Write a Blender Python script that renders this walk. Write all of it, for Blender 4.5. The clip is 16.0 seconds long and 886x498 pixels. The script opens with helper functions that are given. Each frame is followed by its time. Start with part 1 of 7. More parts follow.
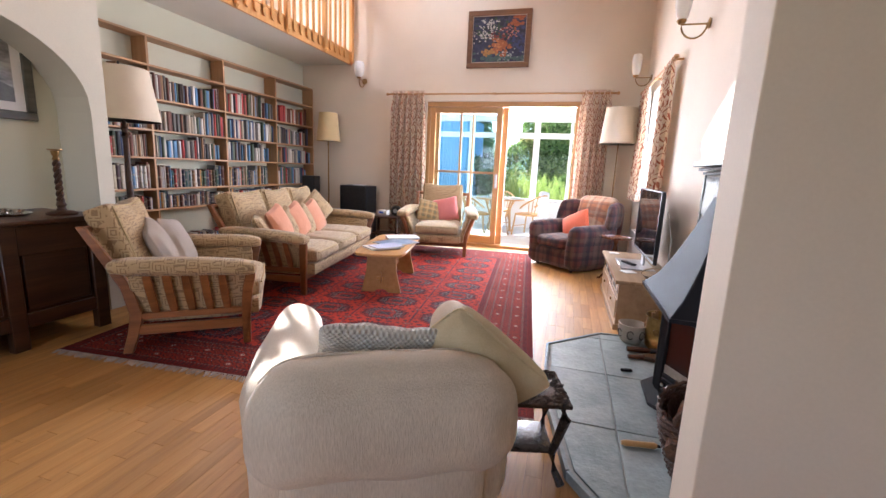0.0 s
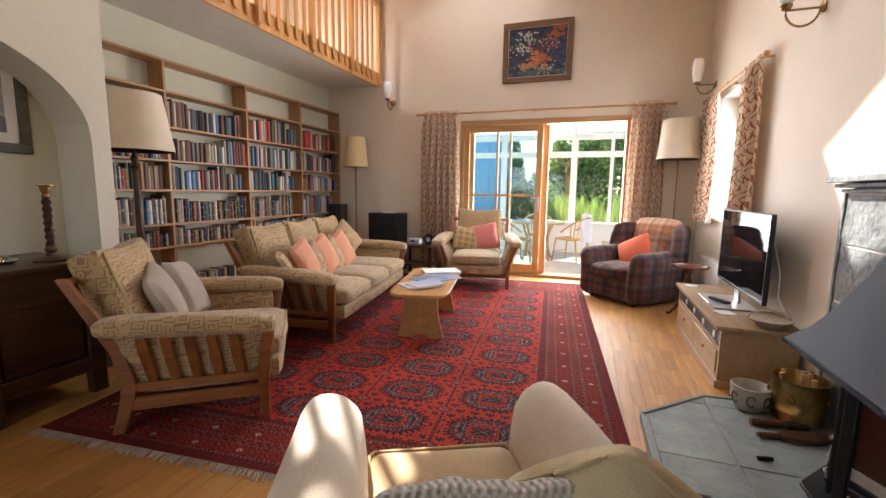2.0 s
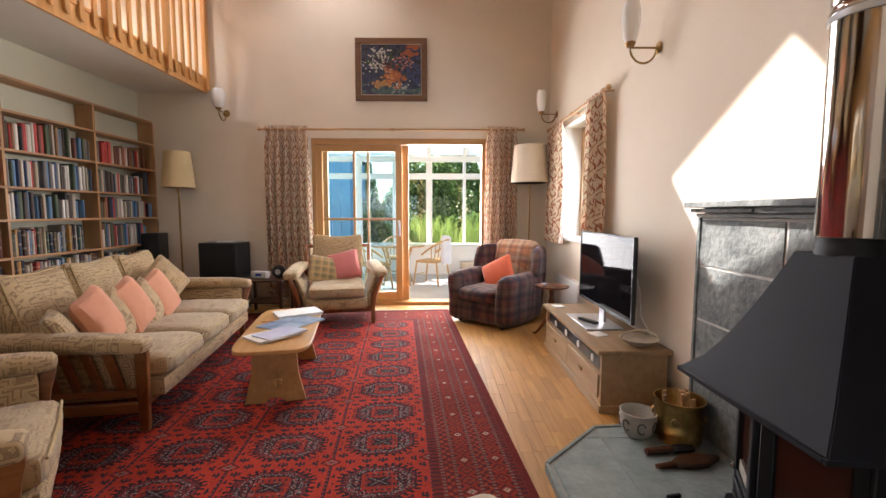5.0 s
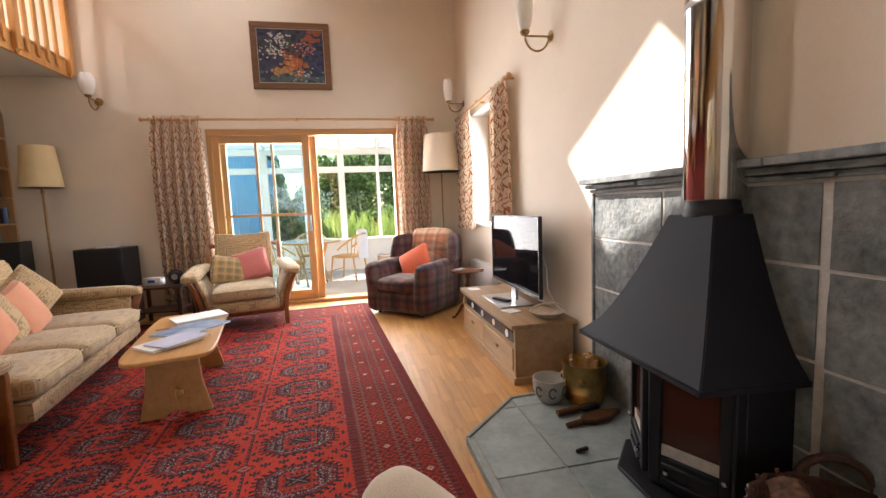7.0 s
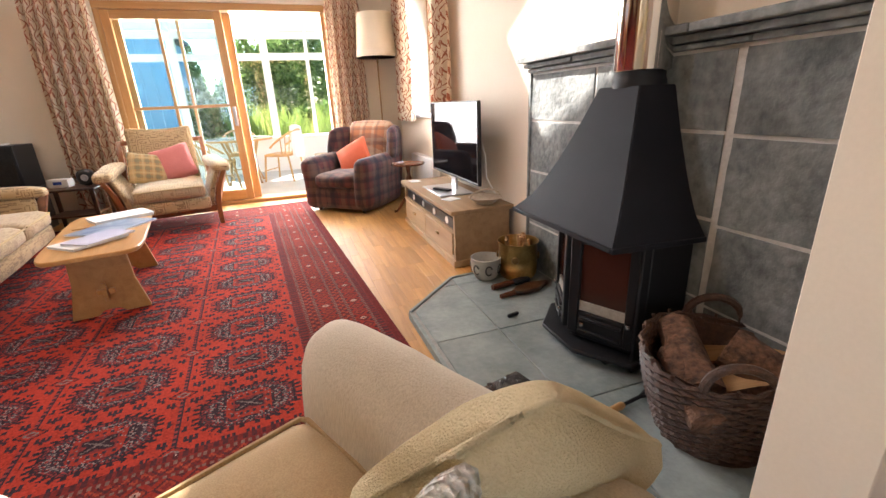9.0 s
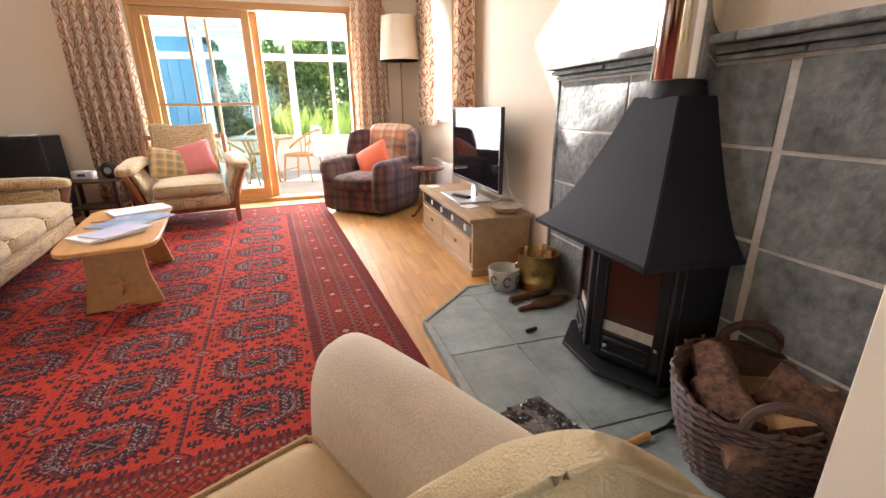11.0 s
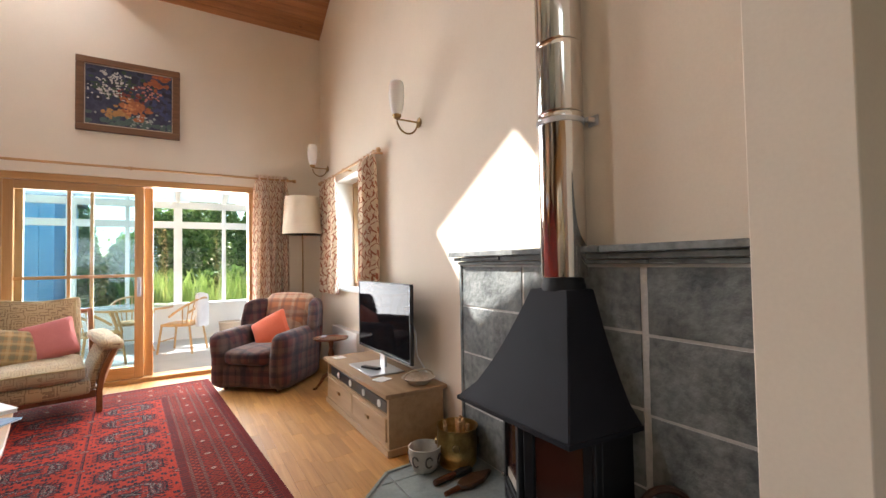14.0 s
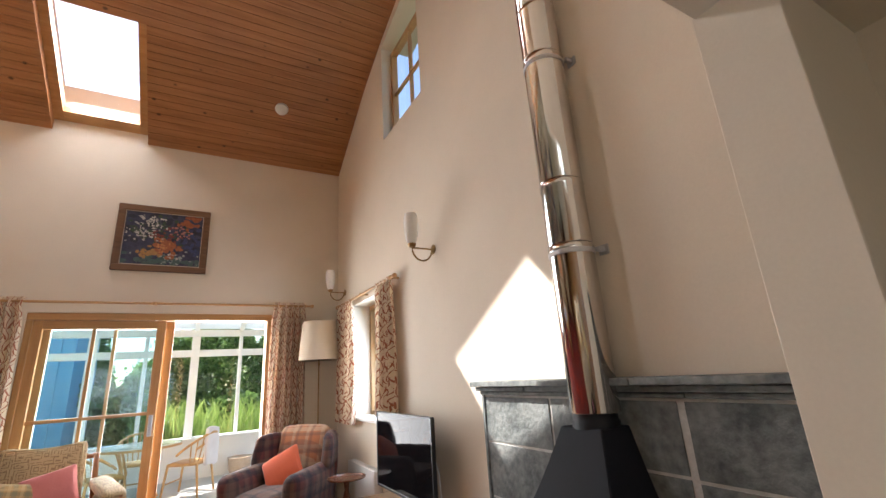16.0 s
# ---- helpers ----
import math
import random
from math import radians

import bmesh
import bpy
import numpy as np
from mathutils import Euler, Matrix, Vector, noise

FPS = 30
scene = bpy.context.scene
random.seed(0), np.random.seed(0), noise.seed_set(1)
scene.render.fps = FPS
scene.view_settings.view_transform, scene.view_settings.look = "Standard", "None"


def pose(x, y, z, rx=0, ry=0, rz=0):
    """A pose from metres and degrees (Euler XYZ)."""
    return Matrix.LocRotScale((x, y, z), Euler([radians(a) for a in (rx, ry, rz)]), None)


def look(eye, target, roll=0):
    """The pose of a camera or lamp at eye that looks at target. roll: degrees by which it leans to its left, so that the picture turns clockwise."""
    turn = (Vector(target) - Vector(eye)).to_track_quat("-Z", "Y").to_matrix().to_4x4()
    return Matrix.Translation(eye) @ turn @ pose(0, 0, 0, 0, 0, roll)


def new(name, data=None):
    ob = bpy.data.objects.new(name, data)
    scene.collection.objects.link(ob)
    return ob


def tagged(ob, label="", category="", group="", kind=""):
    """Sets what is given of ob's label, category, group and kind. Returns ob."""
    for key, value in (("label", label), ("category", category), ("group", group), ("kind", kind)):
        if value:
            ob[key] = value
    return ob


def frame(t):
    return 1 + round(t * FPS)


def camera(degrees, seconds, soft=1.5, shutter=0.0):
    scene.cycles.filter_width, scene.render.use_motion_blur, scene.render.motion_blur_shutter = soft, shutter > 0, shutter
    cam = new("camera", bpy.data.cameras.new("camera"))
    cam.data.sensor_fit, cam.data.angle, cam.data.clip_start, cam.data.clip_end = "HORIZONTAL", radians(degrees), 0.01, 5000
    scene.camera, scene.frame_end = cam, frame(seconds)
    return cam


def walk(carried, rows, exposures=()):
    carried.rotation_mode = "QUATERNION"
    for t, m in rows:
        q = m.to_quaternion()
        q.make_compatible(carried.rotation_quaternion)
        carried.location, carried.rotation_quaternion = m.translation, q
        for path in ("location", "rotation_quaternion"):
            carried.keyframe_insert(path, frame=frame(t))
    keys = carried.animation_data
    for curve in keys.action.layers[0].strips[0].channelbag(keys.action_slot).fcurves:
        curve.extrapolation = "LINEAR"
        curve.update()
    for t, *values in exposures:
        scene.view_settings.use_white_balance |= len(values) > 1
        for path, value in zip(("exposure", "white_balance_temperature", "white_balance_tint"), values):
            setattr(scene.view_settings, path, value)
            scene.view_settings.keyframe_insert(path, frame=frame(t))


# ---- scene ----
cam = camera(91.9, 16.0)
PATH = [
    (0, (0.326, 0.347, 1.234), (-0.206, 2.239, 0.866), 2.5),
    (0.5, (0.297, 0.476, 1.248), (-0.284, 2.36, 0.912), 0.7),
    (1, (0.256, 0.601, 1.228), (-0.365, 2.475, 0.906), -0.0),
    (1.5, (0.113, 0.742, 1.246), (-0.523, 2.616, 0.952), 0.5),
    (2, (-0.038, 0.855, 1.249), (-0.682, 2.73, 0.98), 0.8),
    (2.5, (-0.071, 0.935, 1.245), (-0.741, 2.802, 0.991), 0.9),
    (3, (-0.098, 1.105, 1.265), (-0.796, 2.962, 1.011), 0.5),
    (3.5, (-0.12, 1.209, 1.264), (-0.766, 3.086, 1.022), 0.4),
    (4, (-0.21, 1.25, 1.298), (-0.567, 3.205, 1.071), 0.4),
    (4.2, (-0.257, 1.261, 1.302), (-0.501, 3.234, 1.085), 0.3),
    (6.5, (-0.239, 1.316, 1.249), (0.02, 3.296, 1.137), -1.2),
    (7, (-0.209, 1.299, 1.231), (0.185, 3.249, 1.029), -2.3),
    (7.5, (-0.187, 1.267, 1.209), (0.312, 3.17, 0.852), -3.0),
    (8, (-0.183, 1.238, 1.159), (0.377, 3.084, 0.632), -3.4),
    (8.5, (-0.19, 1.241, 1.134), (0.411, 3.035, 0.484), -2.8),
    (11, (-0.19, 1.332, 1.126), (0.347, 3.154, 0.5), -0.7),
    (11.5, (-0.279, 1.334, 1.156), (0.391, 3.152, 0.661), -1.5),
    (12, (-0.404, 1.322, 1.194), (0.546, 3.04, 0.814), -1.5),
    (12.5, (-0.409, 1.325, 1.216), (0.567, 3.052, 0.959), -1.2),
    (13, (-0.39, 1.313, 1.233), (0.621, 3.03, 1.061), -1.0),
    (13.5, (-0.379, 1.299, 1.263), (0.646, 3.015, 1.189), -1.0),
    (14, (-0.382, 1.297, 1.291), (0.661, 3.003, 1.351), -1.0),
    (14.5, (-0.382, 1.297, 1.311), (0.663, 2.991, 1.502), -0.9),
    (15, (-0.387, 1.298, 1.349), (0.645, 2.978, 1.683), -1.1),
    (15.5, (-0.394, 1.281, 1.388), (0.621, 2.949, 1.821), -1.4),
    (16, (-0.399, 1.281, 1.413), (0.561, 2.944, 1.971), -3.7),
]
walk(cam, [(t, look(eye, target, roll)) for t, eye, target, roll in PATH], exposures=[
    (0, 2.44, 5700, 18), (0.5, 2.4, 5700, 18), (1, 2.34, 5800, 15), (1.5, 2.32, 5950, 15), (2, 2.02, 6250, 15), (3, 1.92, 6350, 17), (3.5, 1.95, 6350, 17), (4, 1.84, 6250, 15),
    (6.5, 1.9, 6450, 15), (7.5, 2.16, 6450, 15), (8.5, 2.46, 6450, 15), (11.0, 2.54, 6450, 15), (11.5, 2.48, 6450, 15), (12.5, 2.12, 6350, 12), (14, 1.88, 6200, 12), (16, 1.62, 6200, 12)])

# ---- light ----
SUN_FROM = Vector((-2.49, 2.82, 3.16))
world = bpy.data.worlds.new("sky")
scene.world = world
world.use_nodes = True
wn = world.node_tree
sky = wn.nodes.new("ShaderNodeTexSky")
sky.sky_type, sky.sun_disc = "NISHITA", False
sky.sun_elevation, sky.sun_rotation = radians(39.5), radians(-40.5)
wn.links.new(sky.outputs["Color"], wn.nodes["Background"].inputs["Color"])
wn.nodes["Background"].inputs["Strength"].default_value = 0.115


def lamp(name, kind, m, energy, color=(1, 1, 1), **settings):
    data = bpy.data.lights.new(name, kind)
    data.energy, data.color = energy, color
    if kind == "SUN":
        data.angle = radians(0.5)
    else:
        data.shape, data.size, data.size_y = "RECTANGLE", settings["size"], settings["size_y"]
    ob = new(name, data)
    ob.matrix_world = m
    return ob


lamp("sun", "SUN", look(SUN_FROM * 8, (0, 0, 0)), 5.0, (1.0, 0.95, 0.86))
# sky light at the openings; landing skylight and back window are unseen
lamp("patio_daylight", "AREA", look((-0.75, 7.62, 1.3), (-0.75, 0, 0.6)), 62, (1.0, 0.98, 0.95), size=2.3, size_y=2.0)
lamp("skylight_daylight", "AREA", look((-1.64, 6.71, 5.10), (-1.64, 6.51, 4.78)), 16, (0.97, 0.98, 1.0), size=0.62, size_y=1.1)
# added strength and aim brighten the stove wall and hearth
lamp("landing_skylight_daylight", "AREA", look((-4.15, 6.0, 5.5), (-0.4, 2.2, 0.8)), 155, (0.97, 0.98, 1.0), size=0.6, size_y=1.0)
lamp("side_window_daylight", "AREA", look((1.56, 5.9, 1.65), (0, 5.9, 1.2)), 11, (0.66, 0.82, 1.0), size=0.9, size_y=1.2)
# supposed window out of view; lamp set west to brighten the left floor
lamp("back_window_daylight", "AREA", look((-2.1, -2.42, 1.5), (-2.0, 2, 0.4)), 8, (0.95, 0.97, 1.0), size=1.8, size_y=1.3)

# ---- geometry helpers ----


def box(x0, y0, z0, x1, y1, z1, bev=0.0, seg=1):
    bm = bmesh.new()
    bmesh.ops.create_cube(bm, size=1)
    for v in bm.verts:
        v.co = Vector((x0 + (v.co.x + 0.5) * (x1 - x0), y0 + (v.co.y + 0.5) * (y1 - y0), z0 + (v.co.z + 0.5) * (z1 - z0)))
    if bev:
        bmesh.ops.bevel(bm, geom=bm.edges[:], offset=bev, segments=seg, affect="EDGES", profile=0.6)
    return bm


def join(*bms):
    out = bmesh.new()
    for b in bms:
        me = bpy.data.meshes.new("tmp")
        b.to_mesh(me)
        b.free()
        out.from_mesh(me)
        bpy.data.meshes.remove(me)
    return out


def moved(bm, m):
    bmesh.ops.transform(bm, matrix=m, verts=bm.verts[:])
    return bm


def prism(pts, lo, hi, axis="z", bev=0.0):
    """A closed outline pushed along an axis from lo to hi."""
    bm = bmesh.new()

    def at(p, h):
        return {"z": (p[0], p[1], h), "y": (p[0], h, p[1]), "x": (h, p[0], p[1])}[axis]
    a = [bm.verts.new(at(p, lo)) for p in pts]
    b = [bm.verts.new(at(p, hi)) for p in pts]
    bm.faces.new(a)
    bm.faces.new(b[::-1])
    n = len(pts)
    for i in range(n):
        bm.faces.new((a[i], a[(i + 1) % n], b[(i + 1) % n], b[i]))
    bmesh.ops.recalc_face_normals(bm, faces=bm.faces[:])
    if bev:
        bmesh.ops.bevel(bm, geom=bm.edges[:], offset=bev, segments=1, affect="EDGES")
    return bm


def lathe(profile, segs=20, at=(0, 0, 0), wave=None):
    """Rings of (radius, height) turned about an upright axis."""
    bm = bmesh.new()
    rings = []
    for r, z in profile:
        ring = []
        for i in range(segs):
            a = 2 * math.pi * i / segs
            k = r * (wave(a, z) if wave else 1)
            ring.append(bm.verts.new((at[0] + k * math.cos(a), at[1] + k * math.sin(a), at[2] + z)))
        rings.append(ring)
    for p, q in zip(rings, rings[1:]):
        for i in range(segs):
            bm.faces.new((p[i], p[(i + 1) % segs], q[(i + 1) % segs], q[i]))
    if profile[0][0] > 1e-4:
        bm.faces.new(rings[0][::-1])
    if profile[-1][0] > 1e-4:
        bm.faces.new(rings[-1])
    bmesh.ops.remove_doubles(bm, verts=bm.verts[:], dist=1e-5)
    bmesh.ops.recalc_face_normals(bm, faces=bm.faces[:])
    return bm


def sweep(path, r, segs=8, flat=1.0):
    """A round bar along points; r may be a number or a list."""
    bm = bmesh.new()
    pts = [Vector(p) for p in path]
    rings = []
    for i, p in enumerate(pts):
        t = (pts[min(i + 1, len(pts) - 1)] - pts[max(i - 1, 0)]).normalized()
        u = t.cross(Vector((0, 0, 1)))
        u = Vector((1, 0, 0)) if u.length < 1e-3 else u.normalized()
        v = u.cross(t)
        k = r[i] if isinstance(r, (list, tuple)) else r
        rings.append([bm.verts.new(p + k * (math.cos(a) * u + flat * math.sin(a) * v)) for a in (2 * math.pi * j / segs for j in range(segs))])
    for p, q in zip(rings, rings[1:]):
        for i in range(segs):
            bm.faces.new((p[i], p[(i + 1) % segs], q[(i + 1) % segs], q[i]))
    bm.faces.new(rings[0][::-1])
    bm.faces.new(rings[-1])
    bmesh.ops.recalc_face_normals(bm, faces=bm.faces[:])
    return bm


def soft(x0, y0, z0, x1, y1, z1, rnd=0.05, puff=0.03, n=8, seed=0, ripple=0.004, axes=(0, 1, 2)):
    """An upholstered block: rounded edges, bulging faces, slight unevenness."""
    bm = bmesh.new()
    bmesh.ops.create_cube(bm, size=2)
    bmesh.ops.subdivide_edges(bm, edges=bm.edges[:], cuts=n, use_grid_fill=True)
    h = Vector(((x1 - x0) / 2, (y1 - y0) / 2, (z1 - z0) / 2))
    c = Vector(((x1 + x0) / 2, (y1 + y0) / 2, (z1 + z0) / 2))
    for v in bm.verts:
        p = Vector((v.co.x * h.x, v.co.y * h.y, v.co.z * h.z))
        inner = Vector([max(-(h[i] - rnd), min(h[i] - rnd, p[i])) for i in range(3)])
        d = p - inner
        if d.length > 1e-6:
            p = inner + d.normalized() * rnd
        for i in range(3):
            j, k = (i + 1) % 3, (i + 2) % 3
            if abs(v.co[i]) > 0.99 and i in axes:
                p[i] += math.copysign(puff * (1 - v.co[j] ** 2) * (1 - v.co[k] ** 2), v.co[i])
        q = noise.noise(p * 6 + Vector((seed, seed * 2, 0)))
        v.co = c + p + p.normalized() * q * ripple * 3
    return bm


def pillow(w, h, d, seed=0, n=14):
    """A scatter cushion standing upright, with drawn-out corners and a thin seam."""
    bm = bmesh.new()
    grid = {}
    for s in (1, -1):
        for i in range(n + 1):
            for j in range(n + 1):
                a, b = 2 * i / n - 1, 2 * j / n - 1
                edge = i in (0, n) or j in (0, n)
                if edge and (0, i, j) in grid:
                    grid[s, i, j] = grid[0, i, j]
                    continue
                rd = 0.07 * (a * b) ** 8
                k = 1 - 0.07 * (1 - b * b) * abs(a) ** 3 - rd
                l = 1 - 0.07 * (1 - a * a) * abs(b) ** 3 - rd
                t = (max(0, (1 - a ** 2)) * max(0, (1 - b ** 2))) ** 0.36
                wr = 0.06 * noise.noise(Vector((a * 2.2 + seed, b * 2.2, s)))
                co = (a * w / 2 * k, s * d / 2 * (t + wr * t), h / 2 + b * h / 2 * l)
                grid[s, i, j] = bm.verts.new(co)
                if edge:
                    grid[0, i, j] = grid[s, i, j]
    for s in (1, -1):
        for i in range(n):
            for j in range(n):
                q = [grid[s, i, j], grid[s, i + 1, j], grid[s, i + 1, j + 1], grid[s, i, j + 1]]
                bm.faces.new(q if s < 0 else q[::-1])
    return bm


def part(name, bm, material, parent=None, label="", smooth=True, m=None):
    me = bpy.data.meshes.new(name)
    bm.to_mesh(me)
    bm.free()
    me.materials.append(material)
    if smooth:
        me.polygons.foreach_set("use_smooth", [True] * len(me.polygons))
        me.set_sharp_from_angle(angle=radians(38))
    ob = new(name, me)
    if parent is not None:
        ob.parent = parent
    if m is not None:
        ob.matrix_basis = m
    if label:
        ob["label"] = label
    return ob


def thing(name, m, label, category, group="", kind=""):
    ob = new(name)
    ob.empty_display_size = 0.1
    ob.matrix_basis = m
    return tagged(ob, label, category, group, kind)


def solo(name, bm, material, label, category, m=None, group="", kind="", smooth=True):
    return tagged(part(name, bm, material, None, "", smooth, m), label, category, group, kind)


def structure(name, bm, material, label, category, smooth=False):
    return tagged(part(name, bm, material, None, "", smooth), label, category, "", "structure")


# ---- materials ----


def nodes_of(name):
    mt = bpy.data.materials.new(name)
    mt.use_nodes = True
    return mt, mt.node_tree.nodes, mt.node_tree.links, mt.node_tree.nodes["Principled BSDF"]


def ramp(nodes, stops, mode="LINEAR"):
    r = nodes.new("ShaderNodeValToRGB")
    r.color_ramp.interpolation = mode
    el = r.color_ramp.elements
    while len(el) < len(stops):
        el.new(0.5)
    for e, (p, c) in zip(el, stops):
        e.position, e.color = p, (*c, 1)
    return r


def coords(nodes, links, stretch=(1, 1, 1), which="Object", turn=(0, 0, 0)):
    tc, mp = nodes.new("ShaderNodeTexCoord"), nodes.new("ShaderNodeMapping")
    links.new(tc.outputs[which], mp.inputs["Vector"])
    mp.inputs["Scale"].default_value = stretch
    mp.inputs["Rotation"].default_value = turn
    return mp.outputs["Vector"]


def noise_tex(nodes, links, vec, scale, detail=4, rough=0.55, distort=0.0):
    n = nodes.new("ShaderNodeTexNoise")
    links.new(vec, n.inputs["Vector"])
    n.inputs["Scale"].default_value, n.inputs["Detail"].default_value = scale, detail
    n.inputs["Roughness"].default_value, n.inputs["Distortion"].default_value = rough, distort
    return n.outputs["Fac"]


def math_node(nodes, links, op, a, b=None, c=None):
    n = nodes.new("ShaderNodeMath")
    n.operation = op
    for i, v in enumerate((a, b, c)):
        if v is None:
            continue
        if isinstance(v, (int, float)):
            n.inputs[i].default_value = v
        else:
            links.new(v, n.inputs[i])
    return n.outputs[0]


def mix(nodes, links, fac, a, b, mode="MIX"):
    n = nodes.new("ShaderNodeMix")
    n.data_type, n.blend_type = "RGBA", mode
    for sock, v in ((n.inputs[0], fac), (n.inputs[6], a), (n.inputs[7], b)):
        if isinstance(v, (int, float)):
            sock.default_value = v
        elif isinstance(v, tuple):
            sock.default_value = (*v, 1)
        else:
            links.new(v, sock)
    return n.outputs[2]


def bump(nodes, links, bsdf, height, strength, dist=0.01):
    b = nodes.new("ShaderNodeBump")
    b.inputs["Strength"].default_value, b.inputs["Distance"].default_value = strength, dist
    links.new(height, b.inputs["Height"])
    links.new(b.outputs["Normal"], bsdf.inputs["Normal"])


def plain(name, c1, c2, scale=6.0, rough=0.6, metal=0.0, fine=80.0, relief=0.15, stretch=(1, 1, 1), sheen=0.0, vary=0.0, rough2=None, coat=0.0):
    """Two-tone surface with broad mottling, fine grain and relief."""
    mt, n, l, b = nodes_of(name)
    v = coords(n, l, stretch)
    big, small = noise_tex(n, l, v, scale, 5), noise_tex(n, l, v, fine, 3)
    f = math_node(n, l, "ADD", math_node(n, l, "MULTIPLY", big, 0.7), math_node(n, l, "MULTIPLY", small, 0.3))
    r = ramp(n, [(0.35, c1), (0.65, c2)])
    l.new(f, r.inputs["Fac"])
    out = r.outputs["Color"]
    if vary:
        oi, hs = n.new("ShaderNodeObjectInfo"), n.new("ShaderNodeHueSaturation")
        l.new(math_node(n, l, "MULTIPLY_ADD", oi.outputs["Random"], 2 * vary, 1 - vary), hs.inputs["Value"])
        l.new(out, hs.inputs["Color"])
        out = hs.outputs["Color"]
    l.new(out, b.inputs["Base Color"])
    b.inputs["Roughness"].default_value, b.inputs["Metallic"].default_value = rough, metal
    if rough2 is not None:
        l.new(math_node(n, l, "MULTIPLY_ADD", big, rough2 - rough, rough), b.inputs["Roughness"])
    b.inputs["Sheen Weight"].default_value = sheen
    b.inputs["Coat Weight"].default_value = coat
    bump(n, l, b, small, relief)
    return mt


def wood(name, c1, c2, c3, rough=0.42, along="y", scale=1.0, vary=0.12, relief=0.12, which="Object", knots=False):
    """Straight-grained timber, with pores, figure and a tone of its own for each piece."""
    mt, n, l, b = nodes_of(name)
    st = {"x": (0.9, 14, 14), "y": (14, 0.9, 14), "z": (14, 14, 0.9)}[along]
    oi = n.new("ShaderNodeObjectInfo")
    tc, mp = n.new("ShaderNodeTexCoord"), n.new("ShaderNodeMapping")
    cb = n.new("ShaderNodeCombineXYZ")
    for i in range(3):
        l.new(math_node(n, l, "MULTIPLY", oi.outputs["Random"], 37.0 + 11 * i), cb.inputs[i])
    l.new(tc.outputs[which], mp.inputs["Vector"])
    l.new(cb.outputs[0], mp.inputs["Location"])
    mp.inputs["Scale"].default_value = [s * scale for s in st]
    fig = noise_tex(n, l, mp.outputs[0], 1.6, 5, 0.6, 0.6)
    mp2 = n.new("ShaderNodeMapping")
    l.new(mp.outputs[0], mp2.inputs["Vector"])
    mp2.inputs["Scale"].default_value = {"x": (1, 5, 5), "y": (5, 1, 5), "z": (5, 5, 1)}[along]
    pore = noise_tex(n, l, mp2.outputs[0], 4.0, 3, 0.7)
    f = math_node(n, l, "ADD", math_node(n, l, "MULTIPLY", fig, 0.65), math_node(n, l, "MULTIPLY", pore, 0.35))
    r = ramp(n, [(0.32, c1), (0.5, c2), (0.68, c3)])
    l.new(f, r.inputs["Fac"])
    tone = r.outputs["Color"]
    if knots:
        vo = n.new("ShaderNodeTexVoronoi")
        vo.inputs["Scale"].default_value = 5.5
        l.new(coords(n, l, (0.75, 1, 1), which), vo.inputs["Vector"])
        eye = n.new("ShaderNodeMapRange")
        eye.inputs["From Min"].default_value, eye.inputs["From Max"].default_value = 0.06, 0.12
        eye.inputs["To Min"].default_value, eye.inputs["To Max"].default_value = 0.85, 0.0
        l.new(vo.outputs["Distance"], eye.inputs["Value"])
        tone = mix(n, l, eye.outputs[0], tone, tuple(x * 0.25 for x in c1))
    hs = n.new("ShaderNodeHueSaturation")
    l.new(math_node(n, l, "MULTIPLY_ADD", oi.outputs["Random"], 2 * vary, 1 - vary), hs.inputs["Value"])
    l.new(tone, hs.inputs["Color"])
    l.new(hs.outputs["Color"], b.inputs["Base Color"])
    l.new(math_node(n, l, "MULTIPLY_ADD", pore, 0.2, rough - 0.1), b.inputs["Roughness"])
    bump(n, l, b, pore, relief, 0.004)
    return mt


def weave(name, c1, c2, scale=500.0, rough=0.9, blotch=5.0, relief=0.4, slub=0.0):
    """Plain woven cloth."""
    mt, n, l, b = nodes_of(name)
    v = coords(n, l)
    big = noise_tex(n, l, v, blotch, 4)
    v2 = coords(n, l, (scale, scale, scale * 0.15))
    th = noise_tex(n, l, v2, 1.0, 2)
    f = math_node(n, l, "ADD", math_node(n, l, "MULTIPLY", big, 0.5), math_node(n, l, "MULTIPLY", th, 0.5 + slub))
    r = ramp(n, [(0.34, c1), (0.66 + slub * 0.5, c2)])
    l.new(f, r.inputs["Fac"])
    l.new(r.outputs["Color"], b.inputs["Base Color"])
    b.inputs["Roughness"].default_value, b.inputs["Sheen Weight"].default_value = rough, 0.15
    bump(n, l, b, th, relief, 0.003)
    return mt


